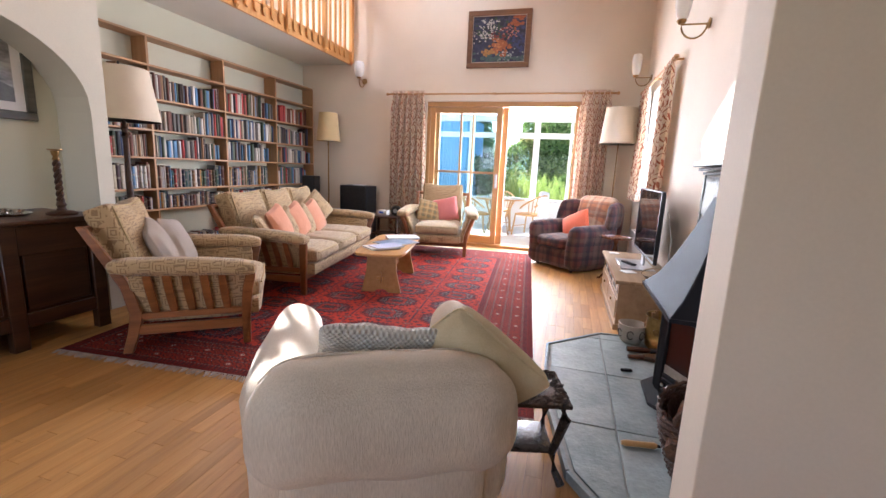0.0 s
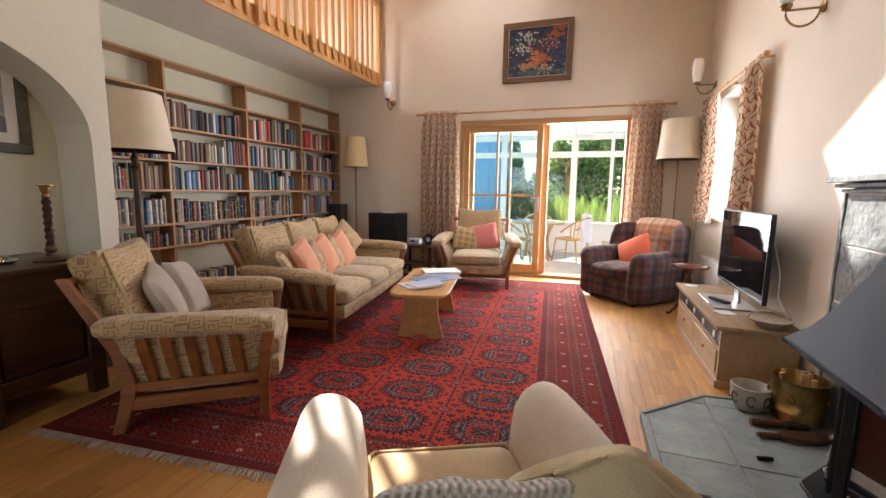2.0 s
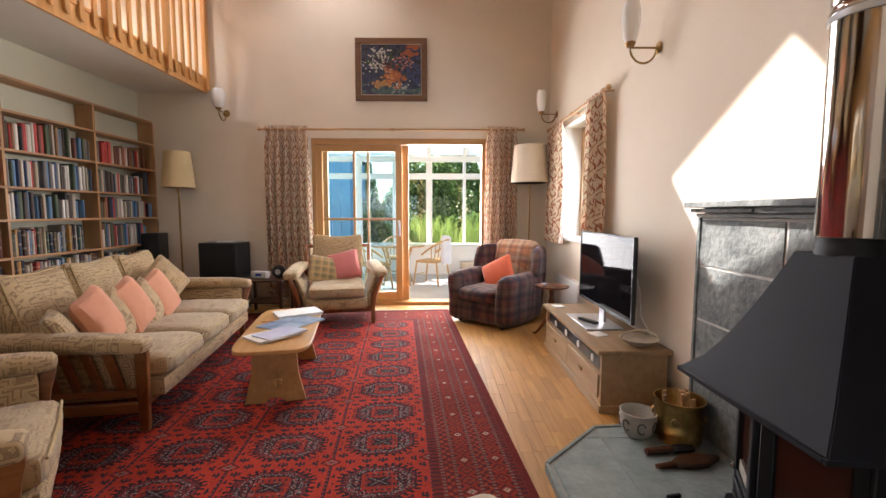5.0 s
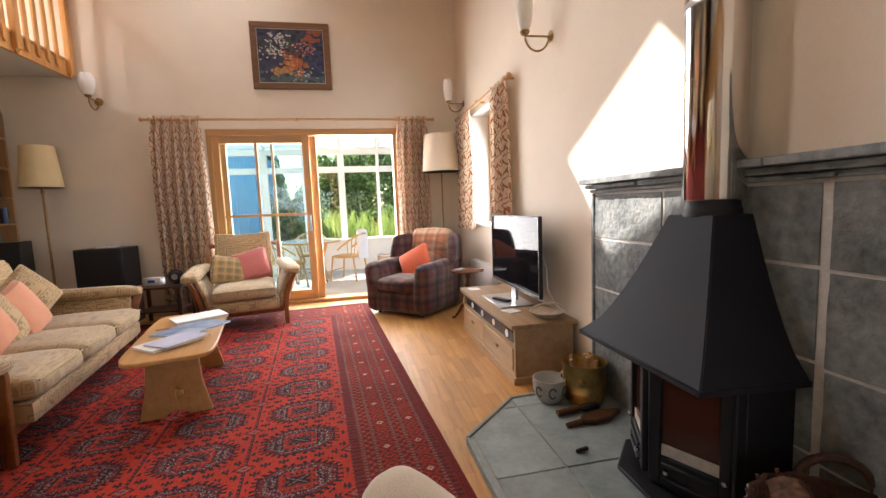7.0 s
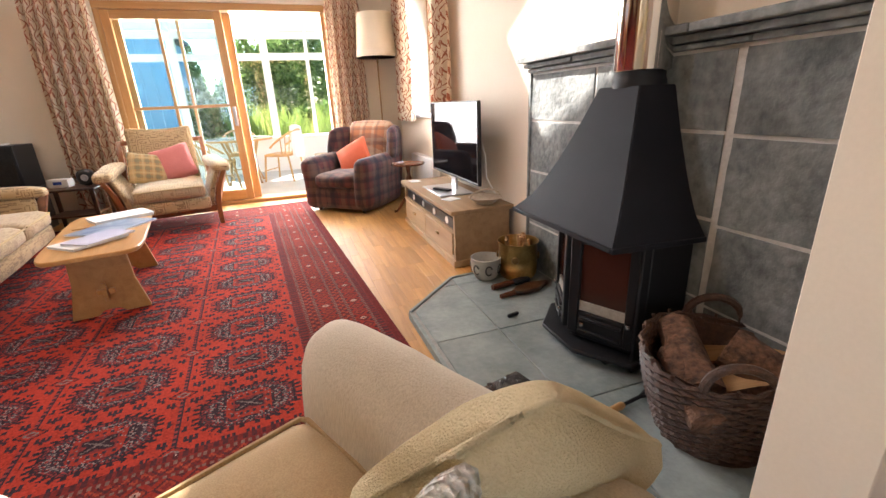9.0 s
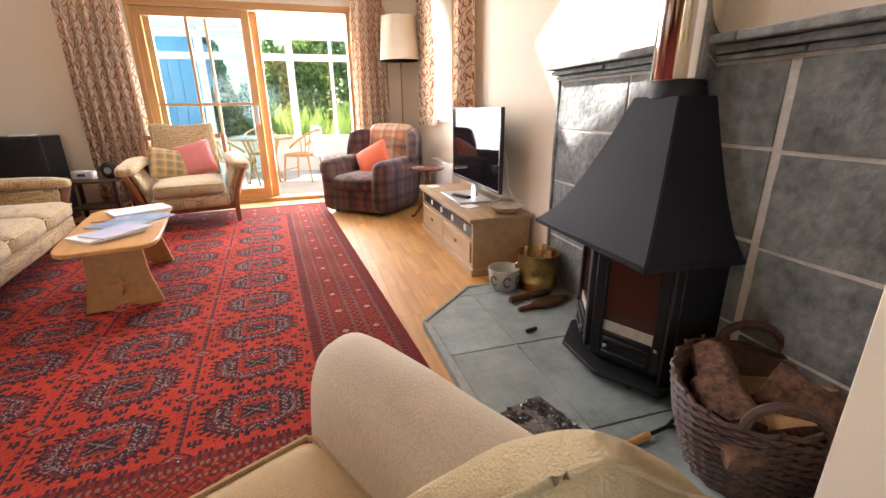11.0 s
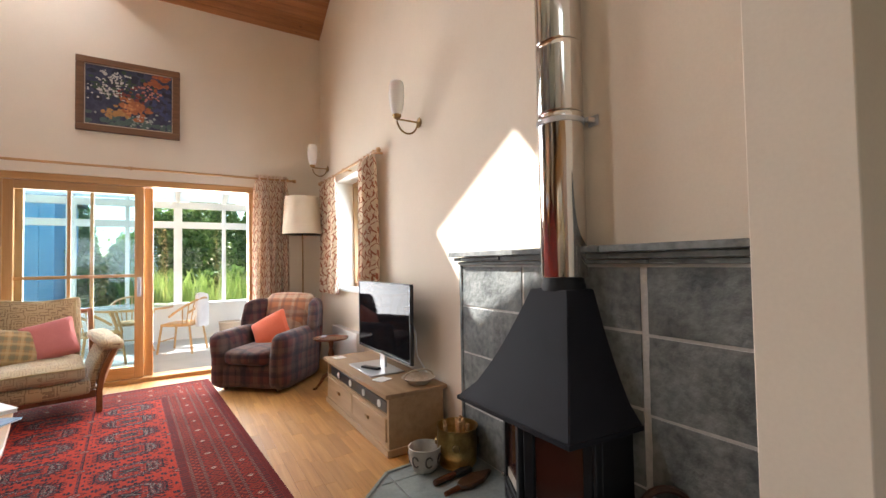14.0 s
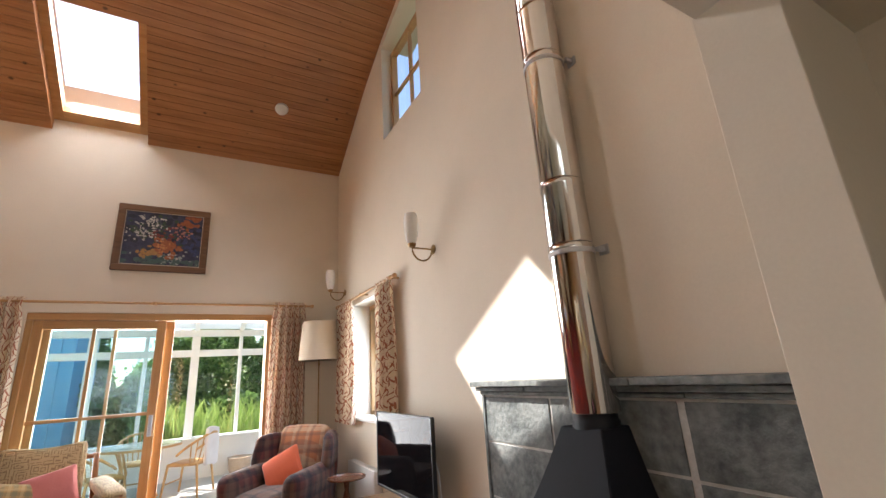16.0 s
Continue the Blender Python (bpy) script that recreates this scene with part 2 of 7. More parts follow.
def key_pattern(name, ground, line, light):
    """Tapestry cloth with a maze of nested squares."""
    mt, n, l, b = nodes_of(name)
    v = coords(n, l)
    vo = n.new("ShaderNodeTexVoronoi")
    vo.distance, vo.feature = "CHEBYCHEV", "F1"
    vo.inputs["Scale"].default_value, vo.inputs["Randomness"].default_value = 11.5, 0.9
    l.new(v, vo.inputs["Vector"])
    ring = math_node(n, l, "FRACT", math_node(n, l, "MULTIPLY", vo.outputs["Distance"], 5.0))
    broken = noise_tex(n, l, v, 42, 2)
    mask = math_node(n, l, "MULTIPLY", math_node(n, l, "GREATER_THAN", ring, 0.62), math_node(n, l, "GREATER_THAN", broken, 0.40))
    fine = noise_tex(n, l, v, 190, 2)
    big = noise_tex(n, l, v, 5, 4)
    c = mix(n, l, mask, ground, line)
    c = mix(n, l, math_node(n, l, "MULTIPLY", fine, 0.42), c, light)
    c = mix(n, l, math_node(n, l, "MULTIPLY", big, 0.22), c, ground)
    l.new(c, b.inputs["Base Color"])
    b.inputs["Roughness"].default_value, b.inputs["Sheen Weight"].default_value = 0.92, 0.2
    bump(n, l, b, math_node(n, l, "ADD", fine, math_node(n, l, "MULTIPLY", mask, -0.6)), 0.5, 0.003)
    return mt


def plaid(name, ground, bands, turn=(0, 0, 0), scale=1.0):
    """Woven checks: bands of (period, width, offset, colour) along all three axes, half mixed in."""
    mt, n, l, b = nodes_of(name)
    v = coords(n, l, (scale, scale, scale), turn=turn)
    sp = n.new("ShaderNodeSeparateXYZ")
    l.new(v, sp.inputs[0])
    col = None
    base = n.new("ShaderNodeRGB")
    base.outputs[0].default_value = (*ground, 1)
    col = base.outputs[0]
    fine = noise_tex(n, l, v, 350, 2)
    for period, width, off, c in bands:
        for i in range(3):
            fr = math_node(n, l, "FRACT", math_node(n, l, "MULTIPLY_ADD", sp.outputs[i], 1 / period, off + 0.13 * i))
            m = math_node(n, l, "LESS_THAN", fr, width / period)
            col = mix(n, l, math_node(n, l, "MULTIPLY", m, 0.42), col, c)
    col = mix(n, l, math_node(n, l, "MULTIPLY", fine, 0.3), col, tuple(x * 0.4 for x in ground))
    l.new(col, b.inputs["Base Color"])
    b.inputs["Roughness"].default_value, b.inputs["Sheen Weight"].default_value = 0.95, 0.1
    bump(n, l, b, fine, 0.4, 0.003)
    return mt


def vine_print(name, ground, ink):
    """Cotton print of wavy upright stems with paired curling leaves and small sprigs between."""
    mt, n, l, b = nodes_of(name)
    v = coords(n, l, which="UV")
    wob = n.new("ShaderNodeTexNoise")
    wob.inputs["Scale"].default_value = 9
    l.new(v, wob.inputs["Vector"])
    mx = n.new("ShaderNodeMix")
    mx.data_type = "VECTOR"
    mx.inputs[0].default_value = 0.035
    l.new(v, mx.inputs[4])
    l.new(wob.outputs["Color"], mx.inputs[5])
    sp = n.new("ShaderNodeSeparateXYZ")
    l.new(mx.outputs[1], sp.inputs[0])
    m = None
    for pitch, lift, shift in ((0.19, 0.105, 0.0), (0.19, 0.07, 0.5)):
        sway = math_node(n, l, "MULTIPLY", math_node(n, l, "SINE", math_node(n, l, "MULTIPLY", sp.outputs[1], 31.0)), 0.10)
        cell = math_node(n, l, "FRACT", math_node(n, l, "ADD", math_node(n, l, "MULTIPLY_ADD", sp.outputs[0], 1 / pitch, shift), sway))
        p = math_node(n, l, "MULTIPLY", math_node(n, l, "ABSOLUTE", math_node(n, l, "SUBTRACT", cell, 0.5)), pitch)
        stem = math_node(n, l, "LESS_THAN", p, 0.0042)
        rise = math_node(n, l, "SUBTRACT", sp.outputs[1], math_node(n, l, "MULTIPLY", math_node(n, l, "POWER", p, 1.4), 4.2))
        q = math_node(n, l, "ABSOLUTE", math_node(n, l, "SUBTRACT", math_node(n, l, "FRACT", math_node(n, l, "MULTIPLY", rise, 1 / lift)), 0.5))
        width = math_node(n, l, "SUBTRACT", 0.19, math_node(n, l, "MULTIPLY", math_node(n, l, "ABSOLUTE", math_node(n, l, "SUBTRACT", p, 0.036)), 6.5))
        leaf = math_node(n, l, "LESS_THAN", q, width)
        both = math_node(n, l, "MAXIMUM", stem, leaf)
        m = both if m is None else math_node(n, l, "MAXIMUM", m, both)
    fine = noise_tex(n, l, v, 300, 2)
    c = mix(n, l, math_node(n, l, "MULTIPLY", m, 0.9), ground, ink)
    c = mix(n, l, math_node(n, l, "MULTIPLY", fine, 0.15), c, (0.25, 0.13, 0.08))
    l.new(c, b.inputs["Base Color"])
    b.inputs["Roughness"].default_value = 0.9
    bump(n, l, b, fine, 0.2, 0.002)
    return mt


def waffle(name, c1, c2, pitch=0.018):
    """Cloth woven in raised squares."""
    mt, n, l, b = nodes_of(name)
    v = coords(n, l)
    sp = n.new("ShaderNodeSeparateXYZ")
    l.new(v, sp.inputs[0])
    k = 2 * math.pi / pitch
    h = math_node(n, l, "MULTIPLY", math_node(n, l, "SINE", math_node(n, l, "MULTIPLY", sp.outputs[0], k)), math_node(n, l, "SINE", math_node(n, l, "MULTIPLY", sp.outputs[2], k)))
    fine = noise_tex(n, l, v, 260, 2)
    f = math_node(n, l, "MULTIPLY_ADD", h, 0.3, math_node(n, l, "MULTIPLY_ADD", fine, 0.5, 0.25))
    r = ramp(n, [(0.2, c1), (0.7, c2)])
    l.new(f, r.inputs["Fac"])
    l.new(r.outputs["Color"], b.inputs["Base Color"])
    b.inputs["Roughness"].default_value, b.inputs["Sheen Weight"].default_value = 0.95, 0.2
    bump(n, l, b, math_node(n, l, "ADD", h, fine), 0.9, 0.006)
    return mt


def glossy(name, color, rough=0.1, metal=0.0, trans=0.0, ior=1.45, alpha=1.0):
    mt, n, l, b = nodes_of(name)
    b.inputs["Base Color"].default_value = (*color, 1)
    b.inputs["Roughness"].default_value, b.inputs["Metallic"].default_value = rough, metal
    b.inputs["Transmission Weight"].default_value, b.inputs["IOR"].default_value = trans, ior
    b.inputs["Alpha"].default_value = alpha
    return mt


def pane_glass(name, tint=(1, 1, 1), gloss=0.08):
    """Thin window glass: clear, with a mirror film."""
    mt = bpy.data.materials.new(name)
    mt.use_nodes = True
    n, l = mt.node_tree.nodes, mt.node_tree.links
    n.clear()
    out, tr, gl, mx, lw = (n.new(k) for k in ("ShaderNodeOutputMaterial", "ShaderNodeBsdfTransparent", "ShaderNodeBsdfGlossy", "ShaderNodeMixShader", "ShaderNodeLayerWeight"))
    tr.inputs["Color"].default_value = (*tint, 1)
    gl.inputs["Roughness"].default_value = 0.02
    film = math_node(n, l, "MULTIPLY_ADD", math_node(n, l, "POWER", lw.outputs["Facing"], 5.0), 0.5, gloss / 4)
    l.new(film, mx.inputs[0])
    l.new(tr.outputs[0], mx.inputs[1])
    l.new(gl.outputs[0], mx.inputs[2])
    l.new(mx.outputs[0], out.inputs[0])
    return mt


WALL = plain("cream_wall_paint", (0.67, 0.58, 0.46), (0.73, 0.635, 0.51), 1.1, 0.75, fine=90, relief=0.035)
WALL_ARCH = plain("grey_cream_wall_paint", (0.60, 0.56, 0.45), (0.66, 0.615, 0.50), 1.1, 0.75, fine=90, relief=0.035)
WALL_GREEN = plain("pale_green_wall_paint", (0.58, 0.56, 0.42), (0.62, 0.60, 0.46), 1.4, 0.75, fine=140, relief=0.10)
SOFFIT = plain("soffit_paint", (0.66, 0.62, 0.54), (0.70, 0.66, 0.58), 2, 0.8, fine=120, relief=0.08)
WHITE = plain("white_paint", (0.78, 0.78, 0.76), (0.84, 0.84, 0.82), 3, 0.45, relief=0.05)
OAK_FLOOR = wood("oak_floor", (0.34, 0.155, 0.036), (0.46, 0.225, 0.058), (0.55, 0.29, 0.088), 0.47, "y", 1.0, 0.13, 0.06)
OAK_JOINT = plain("floor_joint", (0.12, 0.06, 0.025), (0.16, 0.08, 0.03), 5, 0.7)
OAK = wood("golden_oak", (0.40, 0.20, 0.07), (0.50, 0.27, 0.10), (0.58, 0.34, 0.14), 0.4, "z", 0.8)
OAK_X = wood("golden_oak_level", (0.40, 0.20, 0.07), (0.50, 0.27, 0.10), (0.58, 0.34, 0.14), 0.4, "x", 0.8)
SHELF_WOOD = wood("bookcase_pine", (0.36, 0.185, 0.075), (0.44, 0.24, 0.105), (0.50, 0.29, 0.14), 0.5, "y", 0.7)
PINE_RAIL = wood("orange_pine", (0.48, 0.22, 0.06), (0.60, 0.30, 0.095), (0.66, 0.36, 0.13), 0.35, "z", 0.8)
CEIL_WOOD = wood("ceiling_boards", (0.22, 0.085, 0.028), (0.33, 0.142, 0.050), (0.43, 0.20, 0.075), 0.4, "x", 0.6, 0.1, 0.05, knots=True)
CHAIR_WOOD = wood("elm_frame", (0.15, 0.050, 0.014), (0.23, 0.082, 0.023), (0.31, 0.118, 0.035), 0.35, "y", 0.8)
TABLE_WOOD = wood("honey_oak", (0.38, 0.19, 0.06), (0.47, 0.25, 0.085), (0.54, 0.31, 0.12), 0.32, "y", 0.8)
TVU_WOOD = wood("limed_oak", (0.27, 0.165, 0.08), (0.36, 0.23, 0.12), (0.43, 0.29, 0.16), 0.45, "y", 0.8)
DARK_OAK = wood("dark_oak", (0.028, 0.011, 0.005), (0.055, 0.022, 0.009), (0.085, 0.036, 0.015), 0.33, "y", 0.8)
BLACK_CARVED = plain("ebonised_wood", (0.014, 0.011, 0.010), (0.045, 0.034, 0.03), 30, 0.2, fine=120, relief=0.18)
MAHOGANY = wood("mahogany", (0.07, 0.022, 0.01), (0.12, 0.04, 0.018), (0.17, 0.065, 0.03), 0.25, "x", 0.8)
SOFA_CLOTH = key_pattern("maze_tapestry", (0.42, 0.285, 0.135), (0.16, 0.085, 0.032), (0.56, 0.42, 0.24))
SEAT_CLOTH = key_pattern("worn_seat_tapestry", (0.40, 0.285, 0.15), (0.24, 0.15, 0.07), (0.52, 0.41, 0.26))
PIPING = weave("tan_piping", (0.40, 0.28, 0.12), (0.50, 0.37, 0.18), 600)
CREAM_CLOTH = weave("cream_cloth", (0.47, 0.39, 0.285), (0.65, 0.56, 0.43), 260, slub=0.15, relief=0.7)
CREAM_SEAT = weave("straw_cloth", (0.34, 0.22, 0.095), (0.52, 0.37, 0.19), 300, slub=0.1)
CREAM_PILLOW = plain("ivory_pillow_cloth", (0.56, 0.44, 0.24), (0.76, 0.63, 0.39), 5, 0.95, fine=260, relief=0.9)
THROW = waffle("white_throw", (0.50, 0.46, 0.38), (0.74, 0.70, 0.62))
PINK_KNIT = waffle("pale_pink_knit", (0.66, 0.52, 0.41), (0.84, 0.71, 0.58), 0.009)
CORAL = weave("coral_cloth", (0.52, 0.21, 0.11), (0.64, 0.29, 0.165), 500)
ROSE = weave("rose_cloth", (0.55, 0.16, 0.14), (0.66, 0.22, 0.19), 500)
ORANGE = weave("orange_cloth", (0.50, 0.075, 0.022), (0.62, 0.115, 0.035), 500)
TARTAN = plaid("brown_tartan", (0.050, 0.024, 0.024), [(0.17, 0.055, 0.1, (0.16, 0.038, 0.026)), (0.17, 0.045, 0.48, (0.17, 0.10, 0.065)), (0.17, 0.035, 0.80, (0.012, 0.010, 0.016))], turn=(0, 0, 0.35))
TARTAN_WARM = plaid("orange_tartan", (0.36, 0.16, 0.085), [(0.16, 0.06, 0.1, (0.52, 0.19, 0.075)), (0.16, 0.035, 0.55, (0.60, 0.46, 0.31)), (0.16, 0.03, 0.82, (0.12, 0.07, 0.06))])
CHECK = plaid("green_orange_check", (0.42, 0.24, 0.09), [(0.08, 0.03, 0.1, (0.12, 0.16, 0.10)), (0.08, 0.02, 0.6, (0.60, 0.42, 0.20))])
CURTAIN = vine_print("vine_curtain_cotton", (0.85, 0.72, 0.55), (0.40, 0.095, 0.030))
SHADE = plain("cream_lamp_shade", (0.62, 0.52, 0.38), (0.68, 0.58, 0.44), 4, 0.85, fine=160, relief=0.15)
SHADE_YELLOW = plain("straw_lamp_shade", (0.62, 0.48, 0.25), (0.68, 0.54, 0.30), 4, 0.85, fine=160, relief=0.15)
OPAL = glossy("opal_glass", (0.82, 0.80, 0.76), 0.25)
BRASS = plain("brass", (0.30, 0.185, 0.06), (0.58, 0.40, 0.15), 9, 0.22, 1.0, 60, 0.12, rough2=0.45)
DARK_BRASS = plain("aged_brass", (0.22, 0.13, 0.05), (0.36, 0.23, 0.09), 9, 0.35, 1.0, 60, 0.12)
STEEL = plain("polished_flue_steel", (0.62, 0.60, 0.57), (0.68, 0.66, 0.62), 2, 0.09, 1.0, 10, 0.01)
IRON = plain("black_stove_paint", (0.008, 0.008, 0.009), (0.013, 0.013, 0.015), 5, 0.5, 0.0, 220, 0.12)
IRON.node_tree.nodes["Principled BSDF"].inputs["Specular IOR Level"].default_value = 0.25
IRON_SHEET = plain("matt_hood_paint", (0.011, 0.0115, 0.015), (0.016, 0.0165, 0.021), 3, 0.6, 0.0, 260, 0.08)
IRON_SHEET.node_tree.nodes["Principled BSDF"].inputs["Specular IOR Level"].default_value = 0.14
STOVE_GLASS = glossy("stove_glass", (0.05, 0.018, 0.012), 0.05)
SLATE = plain("green_grey_slate", (0.16, 0.195, 0.187), (0.285, 0.32, 0.305), 5, 0.46, 0, 34, 0.5, vary=0.12, rough2=0.62)
SLATE_DARK = plain("riven_wall_slate", (0.085, 0.094, 0.092), (0.22, 0.23, 0.22), 7, 0.6, 0, 28, 0.9, vary=0.12, rough2=0.78)
SLATE_DARK.node_tree.nodes["Principled BSDF"].inputs["Specular IOR Level"].default_value = 0.28
GROUT = plain("grout", (0.44, 0.425, 0.39), (0.56, 0.54, 0.50), 20, 0.9)
GROUT_GREY = plain("hearth_grout", (0.25, 0.25, 0.235), (0.33, 0.325, 0.305), 20, 0.9)
BLACK = glossy("black_plastic", (0.012, 0.012, 0.013), 0.35)
SCREEN = glossy("screen_glass", (0.006, 0.006, 0.007), 0.04)
SCREEN.node_tree.nodes["Principled BSDF"].inputs["Specular IOR Level"].default_value = 0.07
SILVER = plain("silver_plastic", (0.45, 0.45, 0.46), (0.52, 0.52, 0.53), 5, 0.3, 0.6)
PAPER = plain("paper", (0.72, 0.71, 0.68), (0.80, 0.79, 0.76), 8, 0.6, relief=0.03)
PLASTIC = plain("white_plastic", (0.74, 0.73, 0.70), (0.80, 0.79, 0.76), 4, 0.35, relief=0.02)
WICKER = plain("dark_wicker", (0.030, 0.013, 0.008), (0.085, 0.038, 0.02), 40, 0.45, 0, 120, 0.6)
RATTAN = plain("honey_rattan", (0.42, 0.24, 0.09), (0.55, 0.34, 0.14), 30, 0.45, 0, 120, 0.4)
BARK = plain("log_bark", (0.022, 0.011, 0.007), (0.21, 0.105, 0.06), 26, 0.95, 0, 70, 1.0)
SPLIT = wood("split_log", (0.30, 0.155, 0.06), (0.42, 0.24, 0.10), (0.50, 0.31, 0.15), 0.8, "y", 0.9, 0.15, 0.5)
GLASS = pane_glass("window_glass")
DOOR_GLASS = pane_glass("door_double_glazing", (0.86, 0.94, 0.97))
GARDEN_GLASS = pane_glass("conservatory_glazing", (0.94, 0.98, 0.95))


def translucent(name, c):
    mt = bpy.data.materials.new(name)
    mt.use_nodes = True
    n, l = mt.node_tree.nodes, mt.node_tree.links
    b = n["Principled BSDF"]
    b.inputs["Base Color"].default_value = (*c, 1)
    b.inputs["Roughness"].default_value = 0.4
    t_, mx = n.new("ShaderNodeBsdfTranslucent"), n.new("ShaderNodeMixShader")
    t_.inputs["Color"].default_value = (*c, 1)
    mx.inputs[0].default_value = 0.6
    l.new(b.outputs[0], mx.inputs[1])
    l.new(t_.outputs[0], mx.inputs[2])
    l.new(mx.outputs[0], n["Material Output"].inputs[0])
    return mt


ROOF_SHEET = translucent("milky_roof_sheet", (0.60, 0.63, 0.63))

# ---- the room ----
EAST, NORTH, WEST = 1.26, 7.19, -4.25          # lounge wall faces
STUB_X, STUB_N, STUB_S = 0.745, 1.775, 1.58        # end of the wall beside the stove
LOW, SOUTH = 2.325, -2.45                        # low ceiling and back wall behind
ARCH_X = -3.12
ROOF = [(7.19, 4.40), (6.6, 4.76), (5.97, 5.13), (5.4, 5.38), (4.88, 5.56), (4.0, 5.77), (3.0, 5.90), (2.2, 5.92), (1.4, 5.86)]


def roof_z(y):
    return float(np.interp(y, [p[0] for p in ROOF[::-1]], [p[1] for p in ROOF[::-1]]))


def wall_with_holes(axis, face, thick, a0, a1, z0, z1, holes):
    """Wall slab as blocks round its openings; axis is the way that its face looks along."""
    bms, edges = [], sorted({a0, a1, *[h[0] for h in holes], *[h[1] for h in holes]})
    for p, q in zip(edges, edges[1:]):
        cuts = sorted((h[2], h[3]) for h in holes if h[0] <= p and h[1] >= q)
        z = z0
        for lo, hi in cuts + [(z1, z1)]:
            if lo > z:
                f0, f1 = sorted((face, face + thick))
                bms.append(box(f0, p, z, f1, q, lo) if axis == "x" else box(p, f0, z, q, f1, lo))
            z = hi
    return join(*bms)


DOOR = (-1.965, 0.405, 0.0, 2.285)
structure("wall_north", wall_with_holes("y", NORTH, 0.35, -5.3, 1.66, 0, 5.0, [DOOR]), WALL, "tall cream painted end wall around the patio doors", "wall")
WIN = (5.45, 6.52, 1.0, 2.30)
east = wall_with_holes("x", EAST, 0.40, 1.2, NORTH, 0, 4.02, [WIN])
outline = [(NORTH, 4.02), (NORTH, 4.9), (6.6, 5.1), (5.97, 5.45), (5.36, 5.75), (5.36, 4.02)]
structure("wall_east", join(east, prism(outline, EAST, EAST + 0.17, "x"), prism([(5.36, roof_z(5.36) - 0.10), (5.36, 5.9), (4.39, 6.1), (4.39, roof_z(4.39) - 0.10)], EAST, EAST + 0.4, "x"),
          prism([(4.39, 4.02), (4.39, 6.2), (1.2, 6.3), (1.2, 4.02)], EAST, EAST + 0.4, "x")), WALL, "tall cream painted gable wall behind the stove", "wall")
structure("wall_stub", box(STUB_X, STUB_S, 0, EAST + 0.4, STUB_N, LOW + 0.2, 0.0025), WALL, "cream plastered end of a cross wall beside the stove", "wall")
structure("wall_header", box(-5.3, STUB_S - 0.01, LOW + 0.04, EAST + 0.39, STUB_N - 0.004, 6.3), WALL, "cream wall above the wide opening to the lounge", "wall")
structure("wall_far_east", box(2.6, SOUTH, 0, 2.8, STUB_S, LOW), WALL, "plain cream wall of the room behind", "wall")
structure("wall_stub_return", box(EAST + 0.4, STUB_S, 0, 2.8, STUB_N, LOW), WALL, "plain cream cross wall", "wall")
structure("wall_south", wall_with_holes("y", SOUTH - 0.3, 0.3, -3.8, 2.8, 0, LOW, [(-2.2, 0.4, 0.8, 2.1)]), WALL, "plain cream wall with a wide window opening", "wall")
structure("ceiling_low", box(-3.8, SOUTH, LOW, 2.8, STUB_N - 0.01, LOW + 0.03), SOFFIT, "flat painted ceiling of the lower room", "ceiling")
structure("wall_west", box(WEST - 0.2, 2.915, 0, WEST, NORTH, 2.9), WALL_GREEN, "pale green wall behind the bookcase", "wall")
structure("wall_landing", box(-5.3, STUB_N, 2.9, -5.1, NORTH, 5.9), WALL, "cream wall of the upper landing", "wall")
# arched recess
arch = [(-0.8, 0), (-0.8, 2.32), (STUB_S, 2.32), (STUB_S, 2.89), (2.915, 2.89), (2.915, 0), (2.80, 0), (2.798, 1.53), (2.795, 1.565)]
for k in range(1, 13):
    a = math.pi / 2 * k / 12
    arch.append((2.795 - 1.0 * (1 - math.cos(a)), 1.565 + 0.57 * math.sin(a)))
for k in range(1, 13):
    a = math.pi / 2 * k / 12
    arch.append((1.795 - 1.0 * math.sin(a), 1.565 + 0.57 * math.cos(a)))
arch.append((0.795, 0))
structure("wall_arch", prism(arch, ARCH_X - 0.35, ARCH_X, "x"), WALL_ARCH, "cream plastered wall with a wide arched recess", "wall")
structure("wall_recess", box(ARCH_X - 0.5, SOUTH, 0, ARCH_X - 0.35, 2.915, 2.89), WALL_GREEN, "pale wall at the back of the arched recess", "wall")
structure("wall_west_south", box(ARCH_X - 0.35, SOUTH, 0, ARCH_X, -0.8, 2.32), WALL, "plain cream wall of the room behind", "wall")
structure("wall_pier_north", box(WEST - 0.2, 2.75, 0, ARCH_X - 0.5, 2.915, 2.89), WALL, "plain cream wall beside the bookcase", "wall")

# ceiling: boards along the room, in one mesh, with the roof slab above
SKY1, SKY2 = (-2.077, -1.16, 5.90, 7.20), (-4.72, -4.14, 5.50, 6.35)
length, prof = 0.0, []
for p, q in zip(ROOF, ROOF[1:]):
    d = math.dist(p, q)
    prof.append((length, d, p, q))
    length += d


def roof_at(s):
    for s0, d, p, q in prof:
        if s <= s0 + d + 1e-6:
            k = (s - s0) / d
            n = Vector((0, p[1] - q[1], p[0] - q[0])).normalized()
            return Vector((0, p[0] + (q[0] - p[0]) * k, p[1] + (q[1] - p[1]) * k)), Vector((0, -n.y if n.z < 0 else -n.y, abs(n.z)))
    return roof_at(length)


def roof_normal(s):
    a, b = roof_at(max(0, s - 0.01))[0], roof_at(min(length, s + 0.01))[0]
    t = (b - a).normalized()
    return Vector((0, t.z, -t.y))


def spans(y):
    cuts = [(h[0], h[1]) for h in (SKY2, SKY1) if h[2] < y < h[3]]
    x, out = -5.3, []
    for lo, hi in cuts:
        out.append((x, lo))
        x = hi
    return out + [(x, EAST + 0.02)]


